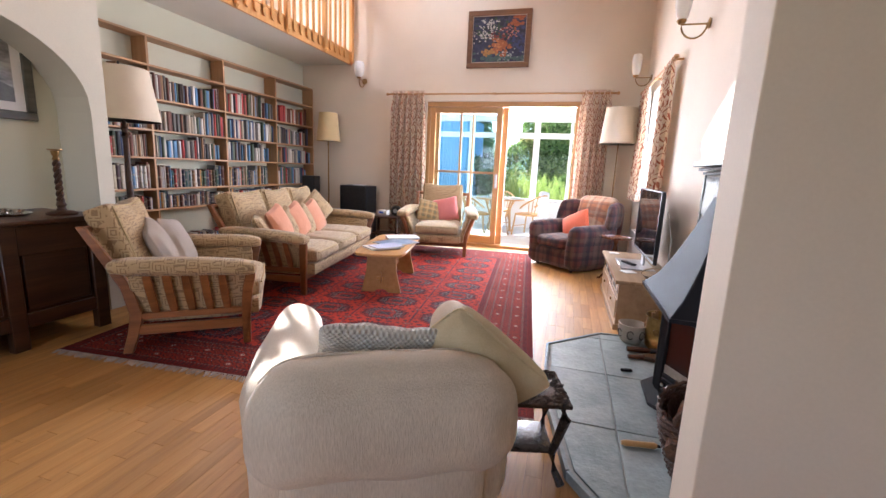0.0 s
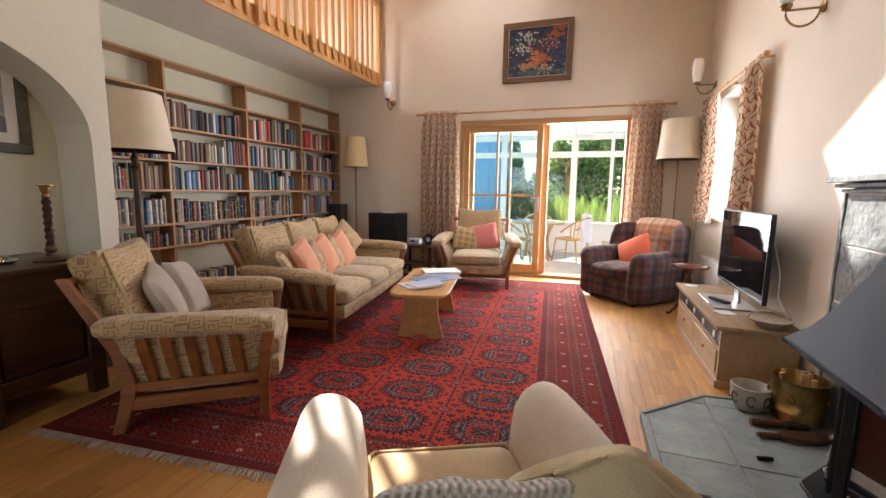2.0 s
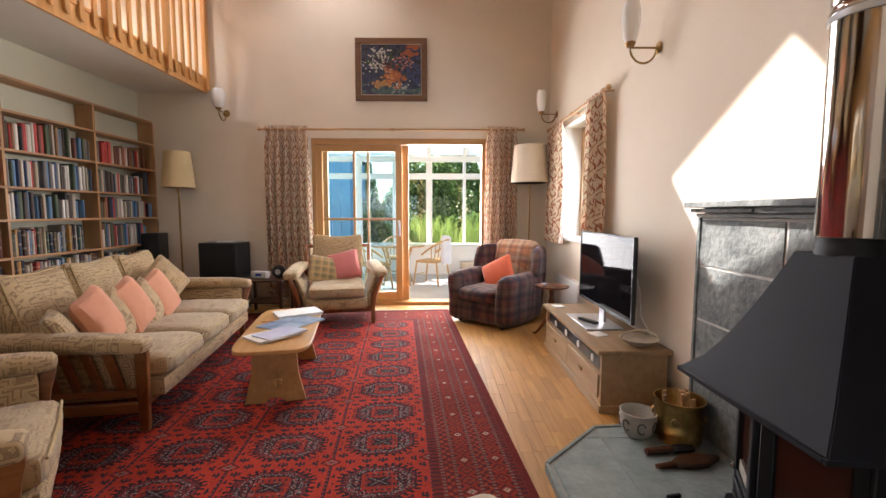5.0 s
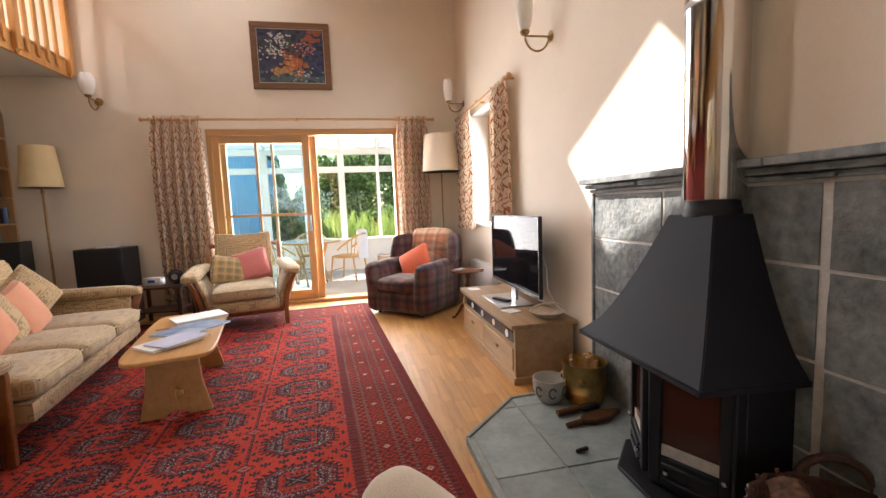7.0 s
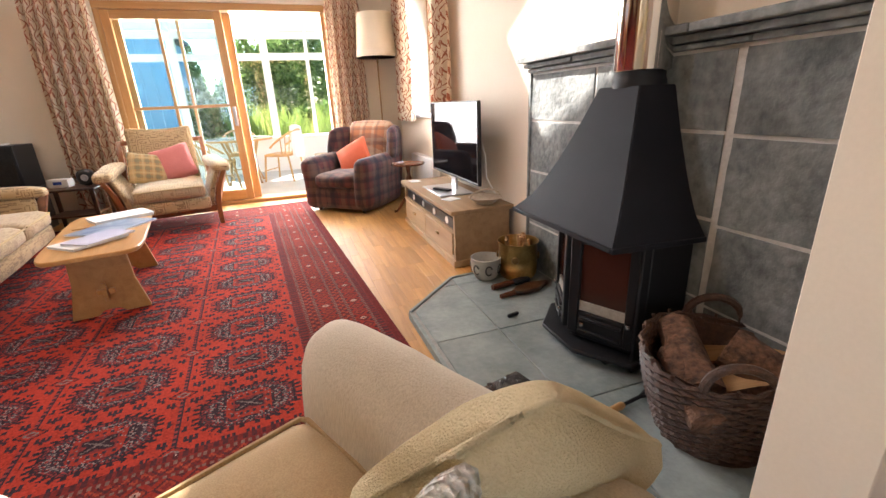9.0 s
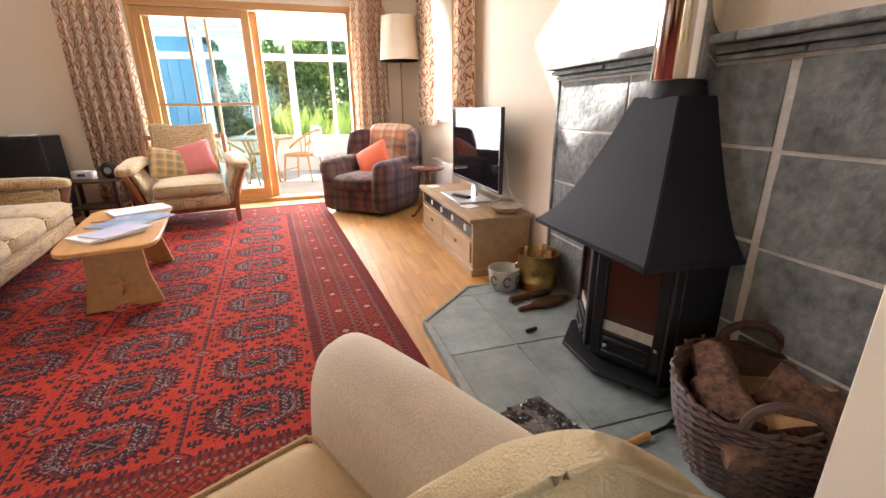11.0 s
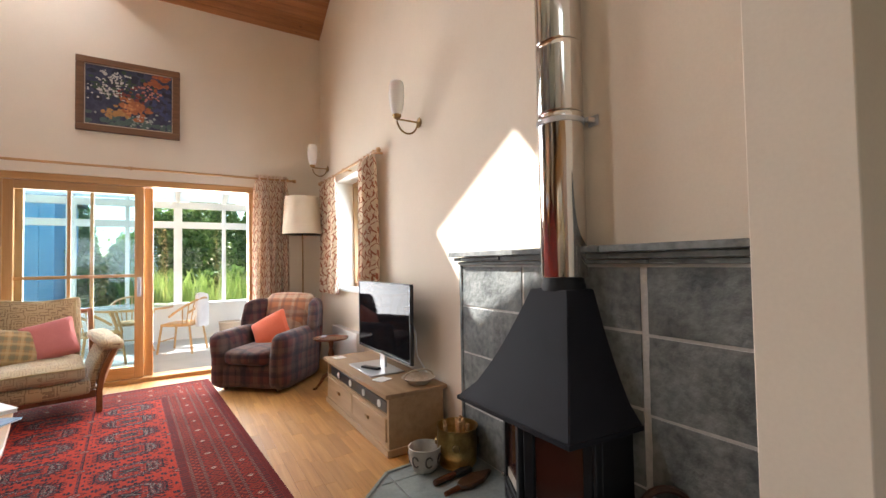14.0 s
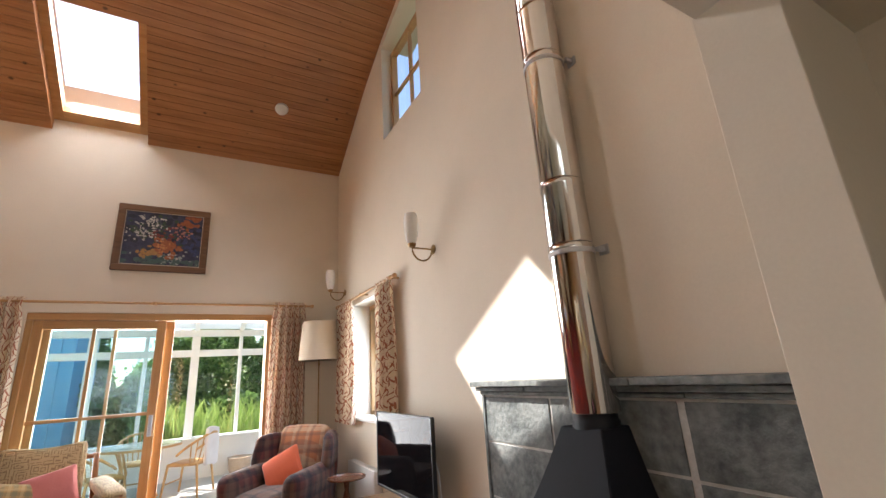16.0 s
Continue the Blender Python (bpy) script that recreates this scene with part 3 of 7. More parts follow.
bm_board, bm_slab = bmesh.new(), bmesh.new()


def hexa(bm, x0, x1, a, b, na, nb, lo, hi):
    vs = [bm.verts.new((x, *(p + n * h).yz)) for x in (x0, x1) for p, n in ((a, na), (b, nb)) for h in (lo, hi)]
    for f in ((0, 1, 3, 2), (4, 6, 7, 5), (0, 4, 5, 1), (2, 3, 7, 6), (0, 2, 6, 4), (1, 5, 7, 3)):
        bm.faces.new([vs[i] for i in f])


BOARD = 0.092
k = 0
while k * BOARD < length:
    s0, s1 = k * BOARD, min(length, (k + 1) * BOARD - 0.006)
    a, b = roof_at(s0)[0], roof_at(s1)[0]
    c = roof_at(min(length, (k + 1) * BOARD))[0]
    for x0, x1 in spans((a.y + b.y) / 2):
        hexa(bm_board, x0, x1, a, b, roof_normal(s0), roof_normal(s1), 0.0, 0.016)
        hexa(bm_slab, x0, x1, a, c, roof_normal(s0), roof_normal(min(length, (k + 1) * BOARD)), 0.012, 0.32)
    k += 1
for b_ in (bm_board, bm_slab):
    bmesh.ops.recalc_face_normals(b_, faces=b_.faces[:])
structure("ceiling", bm_board, CEIL_WOOD, "vaulted ceiling of varnished tongue-and-groove pine boards", "ceiling")
structure("roof", bm_slab, CEIL_WOOD, "roof slab with timber-lined skylight shafts", "roof")


def skylight(name, hole, inset, kerb=0.0, foot=0.06):
    th = thing(name, pose(0, 0, 0), "timber-framed roof window set in the boarded ceiling", "skylight", kind="structure")
    x0, x1, ya, yb = hole
    lo, hi = roof_z(yb if yb < NORTH else NORTH), roof_z(ya)
    yb = min(yb, NORTH)
    n = Vector((0, hi - lo, yb - ya)).normalized()
    up = n * 0.17

    def bar(xa, xb, k0, k1, name2):
        p, q = Vector((0, yb, lo)), Vector((0, ya, hi))
        bm = bmesh.new()
        hexa(bm, xa, xb, p.lerp(q, k0) + up, p.lerp(q, k1) + up, n, n, -0.06, 0.05)
        bmesh.ops.recalc_face_normals(bm, faces=bm.faces[:])
        part(name2, bm, OAK_X, th, smooth=False)
    w = inset
    bar(x0, x0 + w, 0, 1, "frame_side")
    bar(x1 - w, x1, 0, 1, "frame_side")
    bar(x0 + w, x1 - w, 0, foot, "frame_bottom")
    bar(x0 + w, x1 - w, 0.96, 1, "frame_top")
    # unseen upstand added above the roof to trim the sun patch indoors
    if kerb:
        bm = bmesh.new()
        hexa(bm, x0 - 0.10, x0, Vector((0, yb, lo)), Vector((0, ya, hi)), n, n, 0.31, 0.32 + kerb)
        bmesh.ops.recalc_face_normals(bm, faces=bm.faces[:])
        part("kerb", bm, OAK_X, th, smooth=False)
    bm = bmesh.new()
    hexa(bm, x0 + w, x1 - w, Vector((0, yb, lo)).lerp(Vector((0, ya, hi)), foot) + up, Vector((0, yb, lo)).lerp(Vector((0, ya, hi)), 0.96) + up, n, n, 0.0, 0.006)
    bmesh.ops.recalc_face_normals(bm, faces=bm.faces[:])
    g = part("pane", bm, GLASS, th, smooth=False)
    g.visible_shadow = False
    return th


skylight("skylight_1", SKY1, 0.09, 0.32, 0.13)
skylight("skylight_2", SKY2, 0.05)

# landing above the bookcase
LOFT_X, LOFT_Z = -3.32, 2.865
structure("landing_floor", box(-5.3, STUB_N, LOFT_Z + 0.01, LOFT_X - 0.03, NORTH, LOFT_Z + 0.14), SOFFIT, "underside of the upper landing over the bookcase", "ceiling")
rail = thing("balustrade", pose(LOFT_X, 0, LOFT_Z), "orange pine balustrade with turned posts along the landing edge", "railing", kind="structure")
part("fascia", box(-0.03, STUB_N, -0.005, 0.0, NORTH, 0.17, 0.003), PINE_RAIL, rail)
part("handrail", box(-0.035, STUB_N, 1.19, 0.035, NORTH, 1.24, 0.012, 2), PINE_RAIL, rail)
part("base_rail", box(-0.03, STUB_N, 0.172, 0.012, NORTH, 0.20, 0.004), PINE_RAIL, rail)
bal = bpy.data.meshes.new("baluster")
bm = join(box(0.0, -0.025, 0.205, 0.026, 0.025, 1.19, 0.004), prism([(-0.025, 0.205), (-0.025, 0.085), (-0.004, 0.055), (0.025, 0.055), (0.025, 0.205)], 0.0, 0.026, "x", 0.003), *[moved(lathe([(0.0, 0.0), (0.004, 0.0), (0.004, 0.003), (0.0, 0.004)], 6), pose(0.026, 0.006, zz, 0, 90, 0)) for zz in (0.09, 0.16)])
bm.to_mesh(bal)
bm.free()
bal.materials.append(PINE_RAIL)
post = bpy.data.meshes.new("newel_post")
bm = join(box(-0.012, -0.036, 0.03, 0.048, 0.036, 1.27, 0.006), lathe([(0.0, -0.02), (0.034, 0.03), (0.034, 0.045)], 4, (0.015, 0, 0)))
bm.to_mesh(post)
bm.free()
post.materials.append(PINE_RAIL)
y = 4.565 - 0.89 * 3 + 0.148333
posts = [4.565 - 0.89 * i for i in (3, 2, 1)] + [4.565, 5.45, 6.34, 7.15]
while y < NORTH - 0.06:
    if min(abs(y - p) for p in posts) > 0.08:
        ob = new("baluster", bal)
        ob.parent, ob.location = rail, (0.002, y, 0)
    y += 0.148333
for p in posts:
    ob = new("newel_post", post)
    ob.parent, ob.location = rail, (0.002, p, 0)

# ---- patio door ----
door = thing("door_1", pose(0, NORTH + 0.10, 0), "oak framed sliding patio doors, one leaf slid open", "door", kind="structure")
x0, x1, _, zt = DOOR
part("frame_head", box(x0, -0.08, zt - 0.075, x1, 0.12, zt - 0.001, 0.004), OAK_X, door)
part("frame_jamb", box(x0 + 0.001, -0.08, 0, x0 + 0.055, 0.12, zt - 0.078, 0.004), OAK, door)
part("frame_jamb", box(x1 - 0.055, -0.08, 0, x1 - 0.001, 0.12, zt - 0.078, 0.004), OAK, door)
part("frame_sill", box(x0 + 0.06, -0.085, 0.0, x1 - 0.06, 0.125, 0.045, 0.004), OAK_X, door)


def leaf(xa, xb, yy, bars):
    lf = new("sliding_leaf")
    lf.parent, lf.location = door, (0, yy, 0)
    a, b = 0.05, zt - 0.08
    part("stile", box(xa, -0.025, a, xa + 0.085, 0.025, b, 0.004), OAK, lf)
    part("stile", box(xb - 0.085, -0.025, a, xb, 0.025, b, 0.004), OAK, lf)
    part("rail", box(xa + 0.085, -0.024, b - 0.09, xb - 0.085, 0.024, b, 0.003), OAK_X, lf)
    part("rail", box(xa + 0.085, -0.024, a, xb - 0.085, 0.024, a + 0.13, 0.003), OAK_X, lf)
    g = part("pane", box(xa + 0.08, -0.004, a + 0.12, xb - 0.08, 0.004, b - 0.085), DOOR_GLASS, lf, smooth=False)
    g.visible_shadow = False
    for vx in bars:
        part("glazing_bar", box(vx - 0.016, -0.016, a + 0.13, vx + 0.016, 0.016, b - 0.09, 0.003), OAK, lf)
    if bars:
        part("glazing_bar", box(xa + 0.085, -0.017, 1.18, xb - 0.085, 0.017, 1.212, 0.003), OAK_X, lf)
    return lf


l1 = leaf(-1.915, -0.745, -0.03, [-1.40])
l2 = leaf(-1.86, -0.66, 0.05, [-1.22])
part("handle", join(box(-0.80, -0.075, 0.98, -0.77, -0.055, 1.16, 0.006, 2), box(-0.805, -0.058, 0.96, -0.765, -0.05, 1.18, 0.003)), SILVER, l1, "silver lever handle")

# ---- side window and high gable window ----


def window(name, ya, yb, za, zb, label, cols, rows, slope=0.0, deep=0.22):
    w = thing(name, pose(EAST + deep, 0, 0), label, "window", kind="structure")
    part("window_frame", join(box(0, ya, za, 0.07, ya + 0.05, zb), box(0, yb - 0.05, za, 0.07, yb, zb + slope), box(0, ya + 0.05, za, 0.07, yb - 0.05, za + 0.05), box(0, ya + 0.05, zb - 0.05, 0.07, yb - 0.05, zb)), OAK, w, smooth=False)
    for i in range(cols):
        p, q = ya + 0.05 + (yb - ya - 0.1) * i / cols, ya + 0.05 + (yb - ya - 0.1) * (i + 1) / cols
        for j in range(rows):
            r, s = za + 0.05 + (zb - za - 0.1) * j / rows, za + 0.05 + (zb - za - 0.1) * (j + 1) / rows
            g = part("pane", box(0.033, p, r, 0.039, q, s), GLASS, w, smooth=False)
            g.visible_shadow = False
            if i:
                part("glazing_bar", box(0.015, p - 0.014, r, 0.055, p + 0.014, s, 0.003), OAK, w)
            if j:
                part("glazing_bar", box(0.016, p, r - 0.014, 0.054, q, r + 0.014, 0.003), OAK, w)
    return w


w1 = window("window_1", *WIN, "oak framed casement window in a deep reveal", 2, 1)
part("window_sill", box(-0.25, WIN[0] - 0.03, WIN[2] - 0.03, 0.0, WIN[1] + 0.03, WIN[2] + 0.004, 0.005), WHITE, w1)
window("window_2", 4.39, 5.36, 4.02, 5.24, "small oak framed window high in the gable wall", 2, 2, 0.0, 0.12)

# ---- painting, sconces, poles and curtains ----


def curtain(name, a, b, z0, z1, at, along, label, folds=7, seed=0, amp=0.045):
    """Gathered curtain from a to b along a wall, with a pleated heading."""
    bm = bmesh.new()
    uv = bm.loops.layers.uv.new("UVMap")
    nu, nv = folds * 10, 26
    rng = random.Random(seed)
    ph = [rng.uniform(-0.5, 0.5) for _ in range(folds + 2)]
    rows = []
    for j in range(nv + 1):
        v = j / nv
        z = z0 + (z1 - z0) * v
        row = []
        for i in range(nu + 1):
            u = i / nu
            f = u * folds
            k = ph[int(f)] * (1 - f % 1) + ph[int(f) + 1] * (f % 1)
            sway = 0.018 * math.sin(3 * v + seed) * (1 - v)
            gather = 1 - 0.10 * math.exp(-((v - 0.96) / 0.03) ** 2)
            off = amp * (0.55 + 0.45 * (1 - v)) * math.sin(2 * math.pi * f + k * 2 + 0.7 * math.sin(4 * v + k)) * (0.6 if v > 0.94 else 1)
            c = (a + b) / 2 + (u - 0.5) * (b - a) * gather * (1 + 0.05 * math.sin(2.5 * v + seed)) + sway
            row.append(bm.verts.new((c, at + off, z) if along == "x" else (at + off, c, z)))
        rows.append(row)
    span = folds * 0.17
    for j in range(nv):
        for i in range(nu):
            f = bm.faces.new((rows[j][i], rows[j][i + 1], rows[j + 1][i + 1], rows[j + 1][i]))
            for lp, (di, dj) in zip(f.loops, ((0, 0), (1, 0), (1, 1), (0, 1))):
                lp[uv].uv = ((i + di) / nu * span + seed, z0 + (z1 - z0) * (j + dj) / nv)
    bmesh.ops.solidify(bm, geom=bm.faces[:], thickness=0.004)
    return solo(name, bm, CURTAIN, label, "curtain", group="printed curtains")


LBL = "gathered cream cotton curtain with rust vine print"
curtain("curtain", -2.55, -1.96, 0.03, 2.43, NORTH - 0.085, "x", LBL + " beside the door", 6, 1)
curtain("curtain", 0.38, 0.83, 0.03, 2.43, NORTH - 0.085, "x", LBL + " beside the door", 5, 2)
curtain("curtain", 5.03, 5.47, 1.06, 2.36, EAST - 0.085, "y", "short " + LBL + " by window", 4, 3)
curtain("curtain", 6.24, 6.86, 0.93, 2.36, EAST - 0.085, "y", "short " + LBL + " by window", 4, 4)


def pole(a, b, z, at, along, label):
    p = thing("curtain_pole", pose(0, 0, 0), label, "curtain pole")
    def pt(c, h=z, o=0.0):
        return (c, at + o, h) if along == "x" else (at + o, c, h)
    part("rod", sweep([pt(a), pt(b)], 0.014, 12), OAK_X, p)
    for e in (a, b):
        part("finial", moved(lathe([(0.0, -0.026), (0.018, -0.02), (0.026, 0), (0.018, 0.02), (0.0, 0.026)], 12), Matrix.Translation(pt(e))), OAK_X, p)
    for e in (a + 0.09, (a + b) / 2, b - 0.09):
        part("bracket", join(sweep([pt(e), pt(e, z, 0.083)], 0.011, 8), moved(lathe([(0.022, -0.016), (0.022, 0.016)], 12), Matrix.Translation(pt(e)))), OAK_X, p)
    return p


pole(-2.62, 0.89, 2.385, NORTH - 0.083, "x", "long turned oak curtain pole above the patio door")
pole(4.97, 6.92, 2.34, EAST - 0.083, "y", "short oak curtain pole above the side window")


def sconce(m, label, k=1.22, fat=1.0):
    s = thing("wall_light", m @ Matrix.Scale(k, 4), label, "wall light", "wall lights")
    part("backplate", moved(lathe([(0.0, 0), (0.03, 0.0), (0.036, 0.006), (0.02, 0.014), (0.0, 0.018)], 16), pose(0, 0, 0, 90, 0, 0)), DARK_BRASS, s)
    arc = [(0, -0.012, 0)] + [(0, -0.09 - 0.075 * math.cos(a) , -0.0 - 0.085 * math.sin(a)) for a in np.linspace(0, math.pi, 12)]
    part("arm", sweep(arc, 0.006, 8), DARK_BRASS, s)
    part("cup", lathe([(0.0, 0.0), (0.02, 0.004), (0.03, 0.02), (0.028, 0.028)], 16, (0, -0.165, 0)), DARK_BRASS, s)
    part("shade", lathe([(fat * r, z * (1.2 if fat == 1 else 1.0)) for r, z in ((0.022, 0.022), (0.036, 0.04), (0.047, 0.09), (0.051, 0.13), (0.048, 0.175), (0.040, 0.20), (0.036, 0.197), (0.043, 0.17), (0.044, 0.10), (0.02, 0.03))], 20, (0, -0.165, 0)), OPAL, s, "opal glass shade")
    return s


sconce(pose(-3.07, NORTH - 0.001, 2.60), "opal glass wall light on a brass arm beside the landing", 1.3, 1.3)
sconce(pose(EAST - 0.001, 4.31, 2.415, 0, 0, -90), "opal glass wall light on a curved brass arm above the television")
sconce(pose(EAST - 0.001, 6.83, 2.53, 0, 0, -90), "opal glass wall light on a brass arm near the room corner")

# ---- floor base and rug ----
structure("floor", box(-5.3, SOUTH, -0.12, 2.8, NORTH + 0.12, -0.006), OAK_JOINT, "oak strip floor with narrow joints", "floor")


def rug():
    W, L, CW, CL = 2.95, 4.53, 0.506, 0.359
    nx, ny = 490, 755
    X, Y = np.meshgrid(np.linspace(-W, 0, nx + 1), np.linspace(0, L, ny + 1))
    xc, yc = (X[:-1, :-1] + X[1:, 1:]) / 2, (Y[:-1, :-1] + Y[1:, 1:]) / 2
    rng = np.random.RandomState(5)
    red, deep, navy, cream, rust = (np.array(c) for c in ((0.35, 0.036, 0.020), (0.155, 0.020, 0.017), (0.030, 0.017, 0.022), (0.46, 0.36, 0.28), (0.36, 0.058, 0.026)))
    col = np.empty(xc.shape + (3,))
    col[:] = red
    bx, by, far = 0.475, 0.39, 0.55
    ix, iy = -xc, yc
    field = (ix > bx) & (ix < W - bx) & (iy > by) & (iy < L - far)
    u = ((ix - bx) / CW) % 1 - 0.5
    v = ((iy - by) / CL) % 1 - 0.5
    gx, gy = np.abs(u) * CW, np.abs(v) * CL
    ax, ay = 0.188, 0.133
    oct_ = np.maximum(np.maximum(gx / ax, gy / ay), (gx / ax + gy / ay) / 1.45)
    ang = np.arctan2(gy / ay, gx / ax)
    slate, grey, plum = np.array((0.045, 0.036, 0.045)), np.array((0.21, 0.165, 0.15)), np.array((0.17, 0.026, 0.024))

    def put(mask, c):
        col[mask] = c
    # medallion: hooked outline, dark band, pale broken zigzag, red heart with a dark cross
    tooth = np.sign(np.sin(ang * 34))
    put(field & (oct_ + 0.07 * tooth < 1.03), navy)
    put(field & (oct_ < 0.90), plum)
    put(field & (oct_ < 0.90) & (np.floor(ang * 22) % 2 == 0), navy)
    zig = oct_ + 0.035 * (np.abs((ang * 13) % 2 - 1) * 2 - 1)
    put(field & (zig < 0.80), slate)
    put(field & (zig < 0.76) & (zig > 0.72) & (rng.rand(*xc.shape) < 0.75), grey)
    put(field & (zig < 0.715), navy * 1.2)
    put(field & (oct_ < 0.62), red * 0.82)
    side = field & (oct_ < 0.66) & (gx > 0.085)
    put(side, navy * 1.1)
    wave = np.abs((iy / 0.024) % 1 - 0.5) * 0.04 + 0.095
    put(side & (np.abs(gx - wave) < 0.005) & (rng.rand(*xc.shape) < 0.7), grey)
    knots = field & (oct_ < 0.95) & (rng.rand(*xc.shape) < 0.16)
    put(knots, plum * 1.3)
    put(field & (oct_ < 0.88) & (rng.rand(*xc.shape) < 0.06), grey)
    put(field & (oct_ < 0.60) & (gx < 0.08) & (np.floor(ix / 0.013) % 2 == 0) & (np.floor(iy / 0.013) % 3 == 0), navy * 1.4)
    put(field & (gx < 0.058) & (gy < 0.040), plum)
    put(field & (gx < 0.052) & (gy < 0.034) & (np.abs(gx / 0.052 - gy / 0.034) < 0.62), navy)
    put(field & (gx < 0.046) & (gy < 0.030) & (np.abs(gx / 0.046 - gy / 0.030) < 0.12), grey * 0.7)
    # lattice and small motifs between the medallions
    put(field & (gx > CW / 2 - 0.009), navy * 1.3)
    put(field & (gx > CW / 2 - 0.005) & (np.floor(iy / 0.014) % 2 == 0), plum * 1.4)
    dia = np.abs(gx - CW / 2) / 0.058 + np.abs(gy - CL / 2) / 0.040
    put(field & (dia < 1.0), navy)
    put(field & (dia < 0.80), red * 0.8)
    put(field & (dia < 0.50), grey * 0.8)
    put(field & (dia < 0.30), plum)
    row = np.floor(iy / 0.0598)
    mu, mv = (ix / 0.0843 + 0.5 * (row % 2)) % 1 - 0.5, (iy / 0.0598) % 1 - 0.5
    cross = ((np.abs(mu) < 0.26) & (np.abs(mv + 0.04) < 0.11)) | ((np.abs(mu) < 0.085) & (np.abs(mv) < 0.33)) | ((np.abs(np.abs(mu) - 0.19) < 0.07) & (mv > 0.0) & (mv < 0.30))
    put(field & (oct_ > 1.16) & (dia > 1.3) & (gx < CW / 2 - 0.02) & cross, navy * 1.3)
    # borders: stripes of teeth, lozenges and bars
    border = ~field
    ends = np.minimum(iy / by, (L - iy) / far) * bx
    dist = np.minimum(np.minimum(ix, W - ix), ends)
    run = np.where(np.minimum(ix, W - ix) < ends, iy, ix)
    bands = [(0.0, 0.035, 0), (0.035, 0.075, 1), (0.075, 0.09, 2), (0.09, 0.175, 3), (0.175, 0.19, 2), (0.19, 0.235, 4), (0.235, 0.25, 2), (0.25, 0.345, 3), (0.345, 0.36, 2), (0.36, 0.41, 4), (0.41, 0.43, 2), (0.43, 0.48, 1)]
    for lo, hi, kind in bands:
        m = border & (dist >= lo) & (dist < hi)
        t = (dist - lo) / (hi - lo) - 0.5
        if kind == 0:
            put(m, deep * 0.7)
        if kind == 1:
            put(m, deep)
            put(m & (np.floor(run / 0.016) % 2 == 0) & (np.abs(t) < 0.38), navy)
        if kind == 2:
            put(m, deep * 0.8)
            put(m & (np.floor(run / 0.012) % 2 == 0), cream * 0.35)
        if kind == 3:
            put(m, red * 0.75)
            r = np.abs((run / 0.085) % 1 - 0.5) * 2 + np.abs(t) * 2
            put(m & (r < 0.95), navy)
            put(m & (r < 0.7), rust * 0.8)
            put(m & (r < 0.4), deep)
            put(m & (r < 0.42) & (np.floor(run / 0.085) % 3 == 0), cream)
            put(m & (r < 0.16) & (np.floor(run / 0.085) % 3 == 0), navy)
            put(m & (r > 1.55), navy)
        if kind == 4:
            put(m, deep * 0.9)
            z = np.abs((run / 0.05) % 1 - 0.5) * 2 - 0.5
            put(m & (np.abs(t - z * 0.7) < 0.16), rust)
            put(m & (np.abs(t + z * 0.7) < 0.12), navy)
    col[border] = col[border] * 0.66 + deep * 0.34
    near = (iy < by) & (iy > 0.12) & (rng.rand(*xc.shape) < 0.0008)
    put(near, cream)
    # wear in broad strips and knot-by-knot unevenness
    fade = 1 + 0.10 * np.sin(yc * 9 + 2 * np.sin(xc * 3)) * np.sin(xc * 5) + rng.normal(0, 0.13, xc.shape)
    col = np.clip(col * fade[..., None], 0.004, 1)
    verts = np.stack([X, Y, 0.010 + 0.0015 * np.sin(X * 5) * np.sin(Y * 4)], -1).reshape(-1, 3)
    i = np.arange((nx + 1) * (ny + 1)).reshape(ny + 1, nx + 1)
    faces = np.stack([i[:-1, :-1], i[:-1, 1:], i[1:, 1:], i[1:, :-1]], -1).reshape(-1, 4)
    me = bpy.data.meshes.new("knotted_face")
    me.vertices.add(len(verts))
    me.vertices.foreach_set("co", verts.astype(np.float32).ravel())
    me.loops.add(faces.size)
    me.loops.foreach_set("vertex_index", faces.astype(np.int32).ravel())
    me.polygons.add(len(faces))
    me.polygons.foreach_set("loop_start", np.arange(0, faces.size, 4, dtype=np.int32))
    me.update(calc_edges=True)
    at = me.attributes.new("dye", "FLOAT_COLOR", "FACE")
    at.data.foreach_set("color", np.concatenate([col.reshape(-1, 3), np.ones((len(faces), 1))], 1).astype(np.float32).ravel())
    mt, n, l, b = nodes_of("knotted_wool")
    a = n.new("ShaderNodeAttribute")
    a.attribute_name = "dye"
    l.new(a.outputs["Color"], b.inputs["Base Color"])
    b.inputs["Roughness"].default_value, b.inputs["Sheen Weight"].default_value = 0.97, 0.0
    b.inputs["Specular IOR Level"].default_value = 0.12
    f = noise_tex(n, l, coords(n, l), 320, 2)
    bump(n, l, b, f, 0.5, 0.004)
    me.materials.append(mt)
    r = thing("rug", pose(0.27, 2.385, 0, 0, 0, 4.9), "large red hand-knotted rug with dark octagonal medallions and fringed ends", "rug")
    ob = new("knotted_face", me)
    ob.parent = r
    part("backing", box(-W, 0, 0.001, 0, L, 0.008), plain("rug_backing", (0.10, 0.02, 0.02), (0.14, 0.03, 0.03)), r, smooth=False)
    rg = random.Random(3)
    cotton = plain("fringe_cotton", (0.30, 0.24, 0.19), (0.46, 0.39, 0.32), 8, 0.9)
